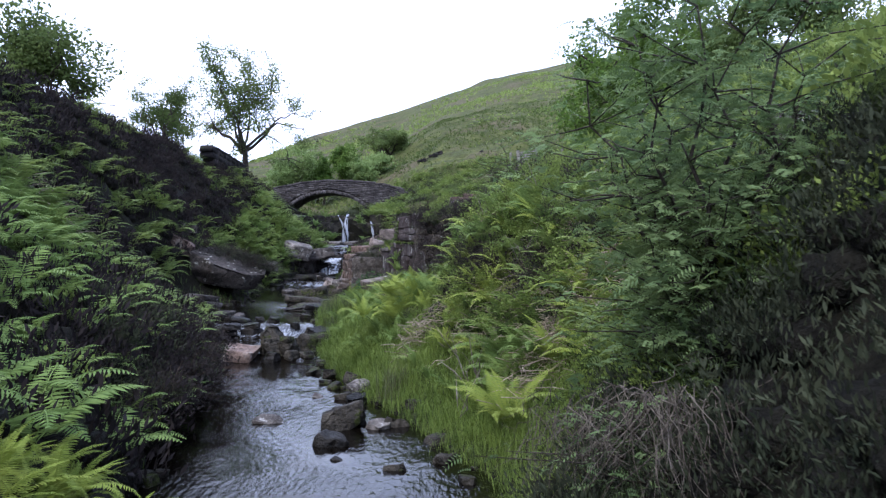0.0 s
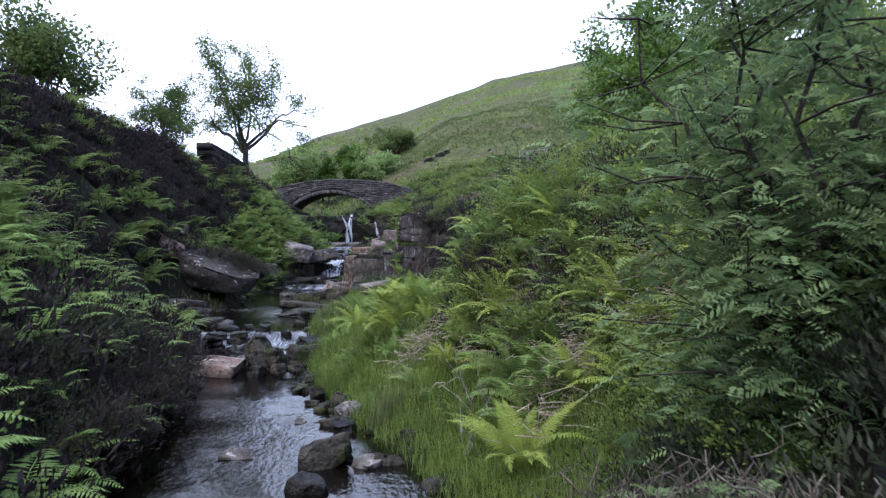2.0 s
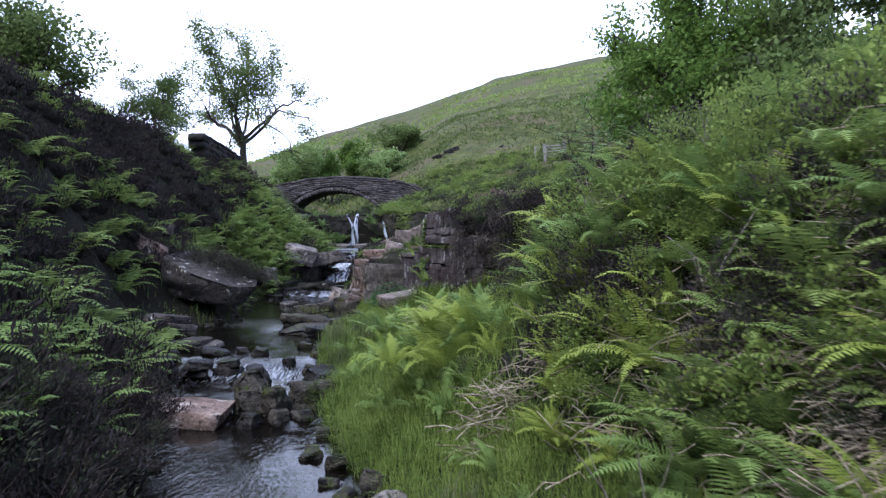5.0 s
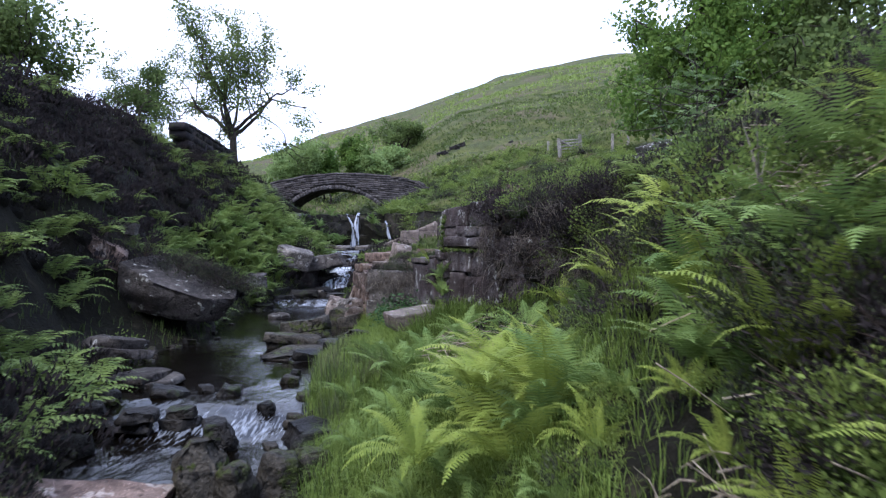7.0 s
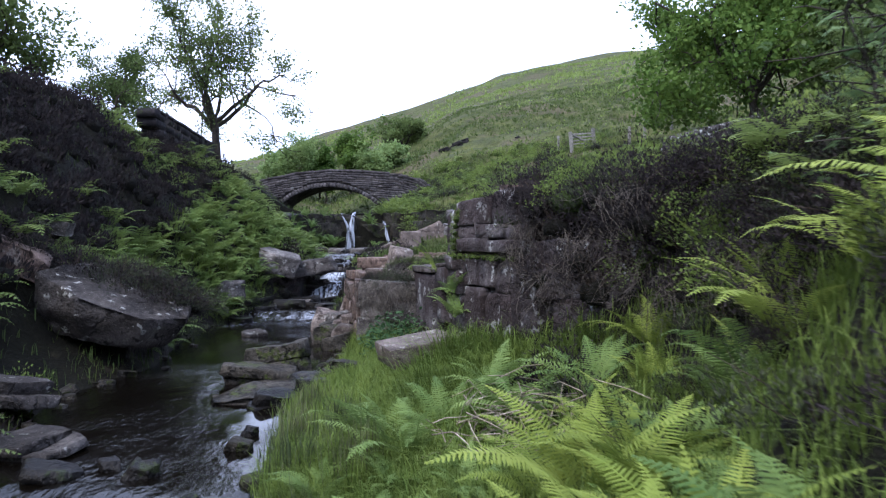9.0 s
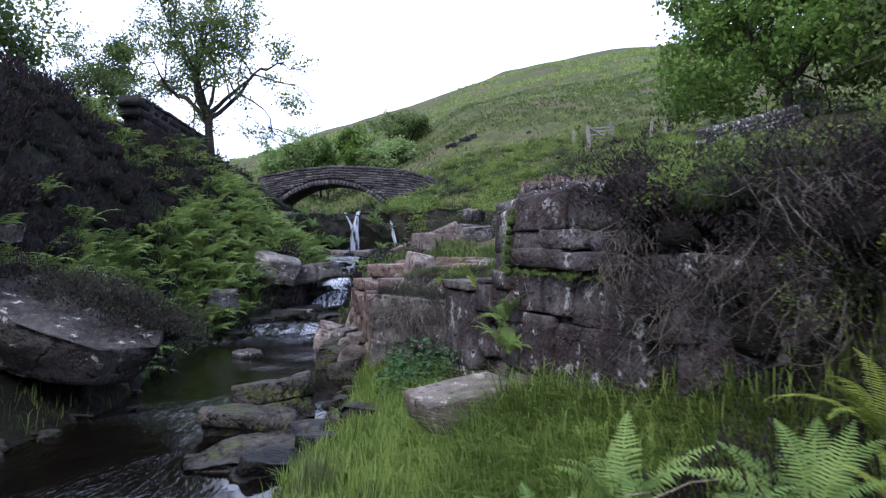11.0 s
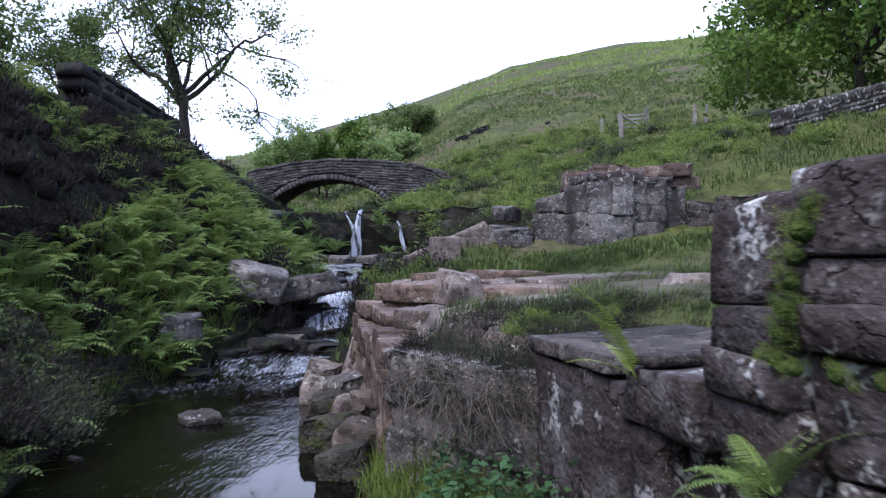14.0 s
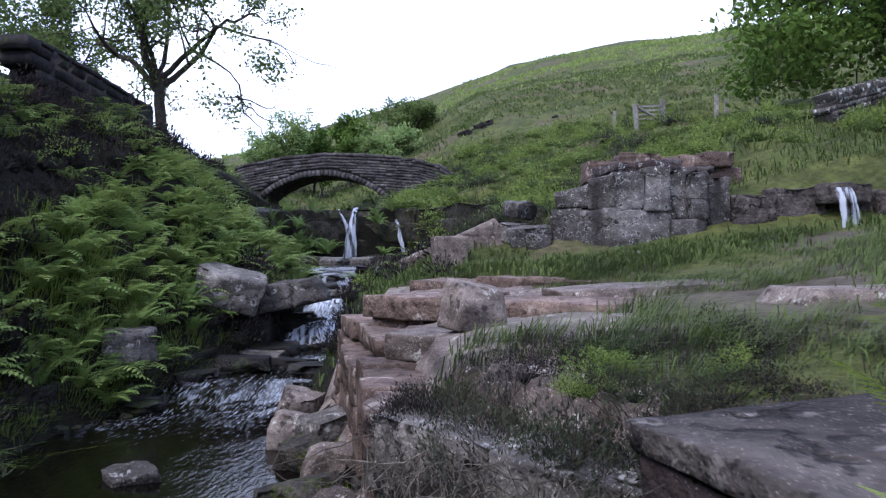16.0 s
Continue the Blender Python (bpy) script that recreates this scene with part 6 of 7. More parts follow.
for i, (x, y, z) in enumerate(zip(fx[:150], fy[:150], fz[:150])):
    bright = fbm(x * 0.5 + 3, y * 0.5, 2) > 0.12
    plant((pale if bright else protos)[i % (2 if bright else 4)], x, y, z, PR.uniform(0.7, 1.15), "yellow-green lady fern with arching fronds on the bank" if bright else "green lady fern with arching fronds on the bank", "fern", "ferns on the steep bank")
fx, fy, fz = grow(500, (-8, -3.4, 4, 14), 0, 22, 0.6)
for i, (x, y, z) in enumerate(zip(fx[:12], fy[:12], fz[:12])):
    plant(protos[i % 4], x, y, z, PR.uniform(0.7, 1.2), "green lady fern growing over the undercut bank", "fern", "ferns over the undercut bank")
NEAR = np.random.RandomState(23)
for i in range(18):
    x, y = NEAR.uniform(-3.1, -2.2), NEAR.uniform(4.2, 5.0)
    plant(pale[i % 2], x, y, max(float(soil(x, y)), 0.45) - 0.1, NEAR.uniform(0.5, 0.68), "bright yellow-green fern clump above the water", "fern", "bright ferns near the water")
for x, y, z, s, lab in ((-1.72, 23.14, 2.32, 0.66, "yellow-green fern rooted in a crack of the ledge"), (-1.45, 22.06, 2.05, 0.55, "green fern growing from the cliff joint"), (-1.44, 22.0, 1.7, 0.6, "green fern growing from the cliff joint"), (-2.3, 22.6, 1.0, 0.55, "green fern at the foot of the cliff"), (-1.5, 13.2, 1.1, 1.15, "bright green fern leaning over the stream bank"), (-1.1, 13.8, 1.5, 1.2, "bright green fern leaning over the stream bank")):
    plant(sprig if "crack" in lab else pale[1] if "bright" in lab else protos[1], x, y, z, s, lab, "fern", "ferns of the cliff and bank")


for x, y, s, pal in ((-0.75, 15.7, 1.15, 1), (-0.55, 15.5, 1.0, 1), (-0.95, 15.9, 0.9, 1), (-0.4, 15.9, 0.9, 1), (-0.35, 13.9, 1.0, 0), (-0.6, 13.6, 0.9, 0), (-0.2, 14.8, 0.75, 0), (-1.0, 14.2, 1.0, 1), (-0.8, 13.5, 1.2, 1), (-0.5, 13.9, 1.2, 1), (-0.9, 14.6, 1.1, 1), (-0.5, 14.5, 1.1, 1), (-1.2, 13.8, 1.0, 0), (-1.3, 15.2, 1.0, 0), (-0.85, 13.9, 1.15, 1), (-0.7, 14.1, 1.1, 1), (0.85, 9.7, 1.0, 0), (1.05, 9.4, 1.1, 0), (0.95, 9.1, 1.0, 0), (1.25, 8.8, 1.0, 0), (0.75, 10.1, 0.9, 0), (1.15, 9.9, 0.9, 0), (0.8, 8.9, 0.8, 0)):
    plant((pale if pal else protos)[int(y * 10) % 2], x, y, float(soil(x, y)), s, "bright yellow-green lady fern, tall and upright" if pal else "lush green lady fern with long feathery fronds", "fern", "tall ferns of the bank")
WF = np.random.RandomState(13)
for i in range(54):
    x = WF.uniform(-10.6, -3.0)
    if -7.6 < x < -6.2 or -5.5 < x < -4.1:
        continue
    plant(protos[i % 4], x, 48.9 - 0.16 * abs(x + 6.8) ** 1.3 + WF.normal(0, 0.12), WF.uniform(2.7, 4.75), WF.uniform(0.7, 1.05), "dark green fern growing on the wet rock face", "fern", "ferns round the waterfall", 25)
BED = np.random.RandomState(12)
for i in range(16):
    x, y = BED.uniform(-1.9, 0.5), BED.uniform(12.6, 17.4)
    if bank_side(x, y)[1] > 0.5:
        plant(protos[i % 4], x, y, float(soil(x, y)), BED.uniform(0.65, 1.0), "green fern in the fern bed under the bank", "fern", "ferns of the fern bed")


OV = np.random.RandomState(19)


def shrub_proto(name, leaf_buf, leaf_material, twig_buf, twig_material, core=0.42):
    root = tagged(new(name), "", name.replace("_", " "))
    # filler lump, dark as the shade inside the bush
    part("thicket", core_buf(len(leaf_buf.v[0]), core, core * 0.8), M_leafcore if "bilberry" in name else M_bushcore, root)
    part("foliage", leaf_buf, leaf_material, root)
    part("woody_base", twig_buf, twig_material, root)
    return root


bil = [shrub_proto("bilberry_bush", bilberry_buf(360 + i, 1600, size=0.031), L_bilberry, twigs_buf(360 + i, 16, 0.4, 0.4), M_twig) for i in range(4)]
hea = [shrub_proto("heather_bush", heather_buf(380 + i, 1100, height=0.38, size=0.044), (L_heather, L_heather_g)[i % 2], twigs_buf(380 + i, 18, 0.45, 0.4), M_twig, 0.24) for i in range(4)]
x, y, z = grow(3000, (-2.2, 2.6, 5, 18.5), 2, 23, 0.38, 0.7)
for i in range(min(len(x), 120)):
    plant(bil[i % 4], x[i], y[i], z[i], PR.uniform(0.7, 1.35), "bright green bilberry bush on the steep bank", "shrub", "bilberry bushes on the bank")
x, y, z = grow(1300, (-2.2, 2.6, 4, 18.5), 1, 24, 0.5, 0.7)
for i in range(min(len(x), 60)):
    plant(hea[i % 4], x[i], y[i], z[i], PR.uniform(0.7, 1.3), "dark brown-green heather bush on the steep bank", "shrub", "heather bushes on the bank")
for i, (x, y, z, s) in enumerate(((-0.6, 20.6, 3.3, 1.0), (-0.5, 20.2, 3.1, 1.2), (-0.3, 19.8, 2.9, 1.2), (-0.4, 20.0, 2.3, 1.1), (-0.1, 19.4, 2.5, 1.2), (-0.3, 20.4, 3.35, 1.2), (0.0, 19.2, 2.2, 1.2), (0.4, 18.7, 2.9, 1.3), (-7.7, 24.6, 2.0, 1.5), (-7.0, 25.0, 1.75, 1.5), (-8.3, 24.5, 2.3, 1.5), (-6.6, 25.3, 1.5, 1.2), (-7.4, 25.2, 2.0, 1.5), (-8.7, 24.0, 2.5, 1.4), (-2.3, 24.9, 2.02, 0.8), (-2.7, 25.3, 1.98, 0.75), (-1.9, 25.2, 2.1, 0.8), (-2.25, 25.6, 2.05, 0.7), (-1.5, 25.5, 2.12, 0.7), (-1.1, 25.9, 2.15, 0.65), (-2.9, 25.75, 1.95, 0.6))):
    plant(hea[i % 2 * 2 + (i > 13)], x, y, z, s, "dark heather hanging over the rock", "shrub", "heather hanging over the rock", 20)
for i in range(96):
    y = BED.uniform(16.6, 20.7)
    face = float(np.interp(y, (14.8, 17.0, 19.0, 20.7), (0.7, 1.3, 0.6, -0.8)))
    x = face + BED.uniform(-0.2, 1.2)
    z = float(soil(x, y)) if x > face + 0.5 or y < 19 else BED.uniform(2.2, 3.3)
    plant(bil[i % 3] if i % 11 == 0 else hea[i % 2 * 2 if i % 3 else i % 4], x, y, z, BED.uniform(0.8, 1.3), "dark heather and bilberry hanging over the cliff", "shrub", "heather hanging over the cliff", 25)
for i in range(30):
    x, y = BED.uniform(-0.1, 1.7), BED.uniform(10.6, 13.6)
    plant(pale[i % 2] if i % 3 == 0 else protos[i % 4], x, y, float(soil(x, y)), BED.uniform(0.8, 1.1), "lush fern on the slope under the rowan", "fern", "ferns of the green slope")
for i in range(26):
    x, y = BED.uniform(0.2, 1.9), BED.uniform(10.6, 12.6)
    plant(bil[i % 4], x, y, float(soil(x, y)), BED.uniform(0.8, 1.2), "bright green bilberry bush between the ferns", "shrub", "bilberry of the green slope")
for i in range(26):
    u = OV.uniform(0, 1)
    x, y = -3.15 + 1.15 * u + OV.normal(0.12, 0.12), 25.9 - 1.3 * u + OV.normal(0.16, 0.14)
    plant(hea[i % 4], x, y, 2.02 + OV.uniform(-0.06, 0.04), OV.uniform(0.4, 0.65), "cushion of heather on top of the root-hung ledge", "shrub", "heather cushions of the ledge", 10)
for i in range(9):
    x, y = OV.uniform(-12.3, -11.3), OV.uniform(36.4, 39.6)
    plant(hea[i % 2 * 2], x, y, float(soil(x, y)), OV.uniform(1.6, 2.2), "big dark heather bush against the retaining wall", "shrub", "heather by the retaining wall")
for i in range(24):
    x, y = BED.uniform(-9.0, -6.9), BED.uniform(24.8, 29.0)
    if bank_side(x, y)[1] > 0.1:
        plant(hea[i % 4], x, y, float(soil(x, y)), BED.uniform(1.3, 1.9), "dark heather bush overhanging the pool", "shrub", "heather over the pool")
for i in range(14):
    x, y = -7.9 + 0.13 * i, 24.6 + 0.22 * (i % 3) - 0.01 * i
    plant(hea[2 + i % 2], x, y, 2.05 - 0.035 * i, 1.2 + 0.12 * (i % 4), "grey-green heather drooping over the tilted boulder", "shrub", "heather over the boulder", 14)
for i in range(70):
    y = OV.uniform(7.8, 14.6)
    x = float(stream_edges(y)[0]) - OV.uniform(-0.15, 1.0)
    plant(hea[i % 4], x, y, max(float(soil(x, y)), 0.5) + OV.uniform(-0.1, 0.1), OV.uniform(0.9, 1.4), "dark heather hanging over the undercut bank", "shrub", "heather over the undercut bank", 20)
# dark heather and light bilberry in patches on the steep bank
for i in range(60):
    u, w = OV.uniform(0, 1), i % 5
    x, y = (1.5, 10.0, 0.7, 11.8, 1.9, 12.9, 1.1, 14.4, 2.4, 9.4)[2 * w] + OV.normal(0, 0.26), (1.5, 10.0, 0.7, 11.8, 1.9, 12.9, 1.1, 14.4, 2.4, 9.4)[2 * w + 1] + OV.normal(0, 0.3)
    plant(hea[1 - i % 2 if w < 3 else 2 + i % 2], x, y, float(soil(x, y)), OV.uniform(0.9, 1.3), "dark rounded heather bush among the bilberry", "shrub", "dark heather of the steep bank")
for i in range(12):
    x, y = BED.uniform(-2.2, -0.8), BED.uniform(39.3, 41.5)
    plant(hea[i % 4], x, y, float(soil(x, y)), BED.uniform(1.5, 2.2), "big dark heather bush beside the outcrop", "shrub", "big heather bushes")
for i in range(4):
    plant(bil[i % 4], 8.0 + 0.3 * i, 41.0 + 0.1 * i, 5.3 + 0.1 * i, 1.3 + 0.2 * (i % 2), "yellow-green bush at the foot of the wall", "shrub", "bushes by the wall")
for i in range(32):
    x, y = BED.uniform(-9.6, -7.1), BED.uniform(29.6, 39.0)
    if bank_side(x, y)[1] > 0.15:
        plant(protos[i % 4], x, y, float(soil(x, y)), BED.uniform(0.7, 1.1), "green fern growing round the boulders", "fern", "ferns round the boulders")
for i in range(40):
    x, y = BED.uniform(-2.7, -0.9), BED.uniform(24.5, 26.3)
    plant(hea[i % 4] if i % 9 else bil[i % 4], x, y, float(soil(x, y)) + 0.0, BED.uniform(0.3, 0.5), "low wind-clipped heather on the ledge's edge", "shrub", "low heather on the ledge", 12)
for i in range(17):
    x, y, z = ((-1.47 + 0.012 * i, 22.02 - 0.02 * i, 2.6 + 0.1 * i) if i < 7 else (-1.44 + 0.075 * (i - 7), 21.92 - 0.15 * (i - 7), 2.6 - 0.004 * i))
    plant(bil[i % 4], x, y, z, (0.14 + 0.04 * (i % 3)) if i < 7 else 0.1 + 0.03 * (i % 3), "yellow-green bilberry sprouting from the cliff joint", "shrub", "bilberry in the cliff joints", 30)
for p in protos + pale + [sprig] + bil + hea:
    for c in list(p.children_recursive) + [p]:
        bpy.data.objects.remove(c)

# ---- grass ----
def turf(n, box, seed, h, w, label, name="grass", material=None, want=3, per=6, spread=0.06, edge=0.0, bend=0.7, below=99.0):
    x, y, z = grow(n, box, want, seed, 0, edge)
    x, y = x[z < below], y[z < below]
    r = np.random.RandomState(seed + 1)
    k = len(x)
    bx = np.repeat(x, per) + r.normal(0, spread, k * per)
    by = np.repeat(y, per) + r.normal(0, spread, k * per)
    hh = np.repeat(r.uniform(*h, k), per) * r.uniform(0.6, 1.15, k * per)
    buf = Buf()
    blades(buf, np.stack([bx, by, soil(bx, by) - 0.02], -1), hh, w * r.uniform(0.7, 1.3, k * per), np.full(k * per, bend), seed + 2)
    return thing(name, buf, material or L_grass, label, "grass", kind="stuff")


turf(4600, (-2.0, 2.4, 5.2, 12), 41, (0.16, 0.4), 0.003, "long green grass along the water's edge", per=17, spread=0.1, bend=1.15, material=L_lush)
turf(5200, (-3.6, 1.0, 12, 18.5), 47, (0.18, 0.42), 0.004, "long green grass along the water's edge", per=10, bend=1.1, material=L_lush)
turf(9000, (-4.2, -1.0, 17.5, 30), 42, (0.16, 0.42), 0.0055, "long green grass in front of the cliff", per=8, below=1.5, material=L_lush)
def tussocks(n, box, seed, h, w, label, material, per=26, spread=0.13, wind=(0.5, -0.25), thin=0.0, name="grass"):
    """Tussocks: blades fanning out of a crown and combed by the wind, with bare places between."""
    x, y, z = grow(n, box, 3, seed, 0)
    r = np.random.RandomState(seed + 1)
    lush = fbm(x * 0.9 + 11, y * 0.9, 3) + 0.5 * r.rand(len(x))
    x, y, lush = x[lush > thin], y[lush > thin], lush[lush > thin]
    k = len(x)
    ang, rad = r.uniform(0, 2 * math.pi, k * per), np.abs(r.normal(0, spread, k * per))
    bx, by = np.repeat(x, per) + np.cos(ang) * rad, np.repeat(y, per) + np.sin(ang) * rad
    hh = np.repeat(r.uniform(*h, k) * np.clip(0.7 + 0.8 * lush, 0.5, 1.5), per) * r.uniform(0.45, 1.15, k * per)
    base = np.stack([bx, by, soil(bx, by) - 0.02], -1)
    out = np.stack([np.cos(ang) * rad / spread * 0.5 + wind[0] + r.normal(0, 0.3, k * per), np.sin(ang) * rad / spread * 0.5 + wind[1] + r.normal(0, 0.3, k * per), 0 * ang], -1)
    side = np.stack([-out[:, 1], out[:, 0], 0 * ang], -1)
    side /= np.linalg.norm(side, axis=1)[:, None] + 1e-9
    ww = (w * r.uniform(0.6, 1.3, k * per))[:, None]
    up = np.array([[0, 0, 1.0]])
    hh = hh[:, None]
    mid = base + up * hh * 0.5 + out * hh * 0.32
    tip = base + up * hh * 0.58 + out * hh * 1.05
    v = np.stack([base - side * ww, base + side * ww, mid + side * ww * 0.8, mid - side * ww * 0.8, tip], 1).reshape(-1, 3)
    o = np.arange(k * per)[:, None] * 5
    return thing(name, Buf().add(v, o + np.array([[0, 1, 2, 3]]), o + np.array([[3, 2, 4]])), material, label, "grass", kind="stuff")


tussocks(4200, (-3.0, 5.5, 22.3, 36), 43, (0.16, 0.34), 0.005, "wind-combed green grass on the ledge top", L_turf, wind=(0.8, -0.3), thin=-0.05)
tussocks(900, (-3.0, 5.5, 22.3, 36), 49, (0.14, 0.3), 0.004, "dry straw-coloured grass among the green", L_dry, 20, thin=0.1)
tussocks(1500, (-2.2, 1.6, 13.0, 20.3), 52, (0.25, 0.5), 0.0045, "long lush grass under the heather bank", L_lush, 26, wind=(-0.2, -0.3))
tussocks(420, (-1.9, 0.2, 18.8, 22.2), 56, (0.5, 0.8), 0.005, "tall grass along the cliff's foot", L_lush, 26, wind=(-0.15, -0.2), thin=-0.4)
tussocks(700, (-1.6, 1.2, 13.0, 18.0), 57, (0.3, 0.55), 0.0045, "long yellow-green grass among the ferns", L_lush, 26, wind=(-0.2, -0.2), thin=-0.4)
tussocks(600, (-10.0, -7.0, 29.5, 35.0), 55, (0.3, 0.6), 0.006, "long grass hanging over the dark bank", L_lush, 18, wind=(0.6, -0.3), thin=-0.3)
tussocks(350, (-9.8, -6.4, 25, 38), 53, (0.3, 0.6), 0.006, "long grass hanging over the pool's bank", L_lush, 18, wind=(0.7, -0.1), thin=-0.2)
tussocks(420, (-13.6, -11.6, 34, 47), 54, (0.2, 0.4), 0.008, "rough grass on top of the retaining wall", L_grass, 16)
turf(9000, (-5, 11, 33, 62), 44, (0.15, 0.35), 0.016, "green hillside grass above the outcrop", per=5, spread=0.18, bend=1.0)
turf(5000, (-13.6, -3.0, 2, 52), 45, (0.15, 0.4), 0.008, "green grass between the ferns", per=5, spread=0.12)
turf(5000, (2.5, 9, 5, 20), 46, (0.15, 0.4), 0.007, "grass on the upper bank", per=6, spread=0.1)
# rushes
for i, (x, y) in enumerate(((-2.75, 17.2), (-2.9, 18.2), (-3.1, 19.3), (-2.6, 19.0), (-0.75, 10.6), (-3.2, 20.6), (-2.3, 17.8))):
    r = np.random.RandomState(500 + i)
    n = 130
    b = Buf()
    bx, by = r.normal(0, 0.12, n), r.normal(0, 0.12, n)
    blades(b, np.stack([bx, by, 0 * bx - 0.05], -1), r.uniform(0.4, 0.75, n), np.full(n, 0.0045), np.full(n, 0.5), 510 + i)
    thing("rush_clump", b, L_rush, "tall thin rush clump on the wet bank", "rushes", "rush clumps", "stuff", m=pose(x, y, float(soil(x, y))))

# dead bracken, dry roots and bleached stems
def litter(x, y, n, radius, seed, up=0.25):
    r = np.random.RandomState(seed)
    b = Buf()
    for k in range(n):
        a, e = r.uniform(0, 2 * math.pi), r.normal(0, radius, 2)
        z = float(soil(x + e[0], y + e[1])) - float(soil(x, y))
        ln = r.uniform(0.2, 0.55)
        d = np.array([math.cos(a), math.sin(a), r.uniform(-0.5, 0.5)]) * ln
        s = np.array([e[0], e[1], z + r.uniform(0.02, up)])
        tube(b, [s - d / 2, s + r.normal(0, 0.03, 3), s + d / 2 - np.array([0, 0, 0.06])], [0.006, 0.005, 0.0025], 3)
    return thing("dead_bracken", b, M_straw, "pale straw heap of dead bracken stalks", "dead bracken", "heaps of dead bracken", "stuff", m=pose(x, y, float(soil(x, y))))


for i, (x, y) in enumerate(((0.55, 10.6), (1.3, 9.6), (1.6, 9.0), (1.2, 8.4), (0.9, 12.4), (2.0, 7.6), (-0.3, 11.6), (-7.5, 13.5), (-8.4, 15.5), (-1.0, 17.4), (1.0, 13.6), (1.75, 8.6), (1.5, 8.9), (1.9, 8.2), (1.3, 9.0), (1.7, 9.3), (1.1, 10.1), (2.1, 9.9))):
    litter(x, y, 130, 0.26, 600 + i, 0.4)
for i, (x, y, z) in enumerate(((-2.75, 25.22, 1.98), (-2.45, 24.82, 2.0), (-2.98, 25.55, 1.95), (-2.28, 24.55, 2.0), (-2.55, 24.95, 1.85), (0.35, 18.9, 2.6), (0.0, 19.3, 2.8), (-0.25, 19.7, 2.4), (0.6, 18.3, 2.3), (0.2, 18.8, 3.2), (0.9, 17.4, 2.6), (1.0, 16.6, 2.4), (-0.5, 20.3, 2.7), (1.1, 5.7, 1.0), (1.35, 5.1, 1.1), (1.2, 4.6, 1.4), (1.4, 4.0, 1.5), (-0.45, 20.2, 3.0))):
    r = np.random.RandomState(640 + i)
    b = Buf()
    for k in range(80):
        p = [np.array([r.normal(0, 0.2), r.normal(0, 0.1), r.uniform(-0.12, 0.08)])]
        way = np.array([r.normal(0, 0.5), r.normal(-0.25, 0.2), -1.0])
        for _ in range(6):
            way = way + r.normal(0, 0.55, 3) + np.array([0, 0, -0.12])
            p.append(p[-1] + way / np.linalg.norm(way) * r.uniform(0.07, 0.13))
        tube(b, p, np.linspace(0.004, 0.0015, 7) * r.uniform(0.6, 1.2), 4)
    thing("root_mat", b, M_root, "dry brown heather roots hanging over the edge", "roots", "hanging roots", "stuff", m=pose(x, y, z))
for i, (x, y, a) in enumerate(((0.35, 9.55, 40), (0.55, 9.2, 70), (0.75, 9.9, 20), (0.2, 8.9, 100), (1.2, 10.5, 10), (1.7, 11.5, 60), (0.9, 13.2, 80))):
    r = np.random.RandomState(660 + i)
    b = Buf()
    for k in range(3):
        e = np.array([r.normal(0, 0.25), r.normal(0, 0.25), r.uniform(0.35, 0.75)])
        m1 = e * 0.5 + r.normal(0, 0.05, 3)
        tube(b, [np.zeros(3), m1, e], [0.011, 0.008, 0.003], 5)
        tube(b, [m1, m1 + r.normal(0, 0.12, 3) + np.array([0, 0, 0.12])], [0.005, 0.002], 4)
    thing("bare_shrub", b, M_deadwood, "bleached bare heather stem standing in the bank", "dead shrub", "bleached bare shrubs", m=pose(x, y, float(soil(x, y)), 0, 0, a))
# nettles and willowherb under the ledge
nb = Buf()
r = np.random.RandomState(670)
n = 4800
px, py = r.uniform(-3.4, -1.9, n), r.uniform(23.6, 27.2, n)
side, d = bank_side(px, py)
ok = (d > 0.5) & (px < np.interp(py, (23.6, 24.4, 26, 28), (-2.0, -2.2, -3.35, -3.6)) + 0.06)
px, py = px[ok], py[ok]
leaves(nb, np.stack([px, py, soil(px, py) + r.uniform(0.05, 0.68, len(px)) * np.clip(0.75 + fbm(px * 2, py * 2, 2), 0.4, 1.15)], -1), np.stack([r.normal(0, 1, len(px)), r.normal(0, 1, len(px)), 0 * px], -1), r.uniform(0.06, 0.1, len(px)), 671, 0.6, 1.2)
thing("nettles", nb, L_herb, "blue-green nettles at the foot of the ledge", "nettles", kind="stuff")

# tufts that roughen the moor
hb = Buf()
hx, hy, hr = scatter(34000, -45, 80, 60, 190, 90)
ok = hr.rand(len(hx)) < np.clip((1.6 - hy / 160) * (0.45 + 1.6 * fbm(hx * 0.09, hy * 0.09, 3)), 0, 1)
hx, hy = hx[ok], hy[ok]
nx_, ny_, nr_ = scatter(24000, -22, 45, 58, 105, 95)
keep = nr_.rand(len(nx_)) < np.clip(0.55 + 1.6 * fbm(nx_ * 0.15, ny_ * 0.15, 3), 0.05, 1)
nx_, ny_ = nx_[keep], ny_[keep]
nb_ = Buf()
np_ = np.repeat(np.stack([nx_, ny_, soil(nx_, ny_)], -1), 3, axis=0) + nr_.normal(0, 0.16, (len(nx_) * 3, 3)) * np.array([1, 1, 0])
leaves(nb_, np_ - np.array([0, 0, 0.05]), np.tile(np.array([[0, 0, 0.9]]), (len(np_), 1)), nr_.uniform(0.16, 0.36, len(np_)), 96, 0.4, 0.2)
thing("moor_grass", nb_, L_grass, "rough grass and bracken on the near hillside", "grass", kind="stuff")
hp = np.repeat(np.stack([hx, hy, soil(hx, hy)], -1), 3, axis=0) + hr.normal(0, 0.25, (len(hx) * 3, 3)) * np.array([1, 1, 0])
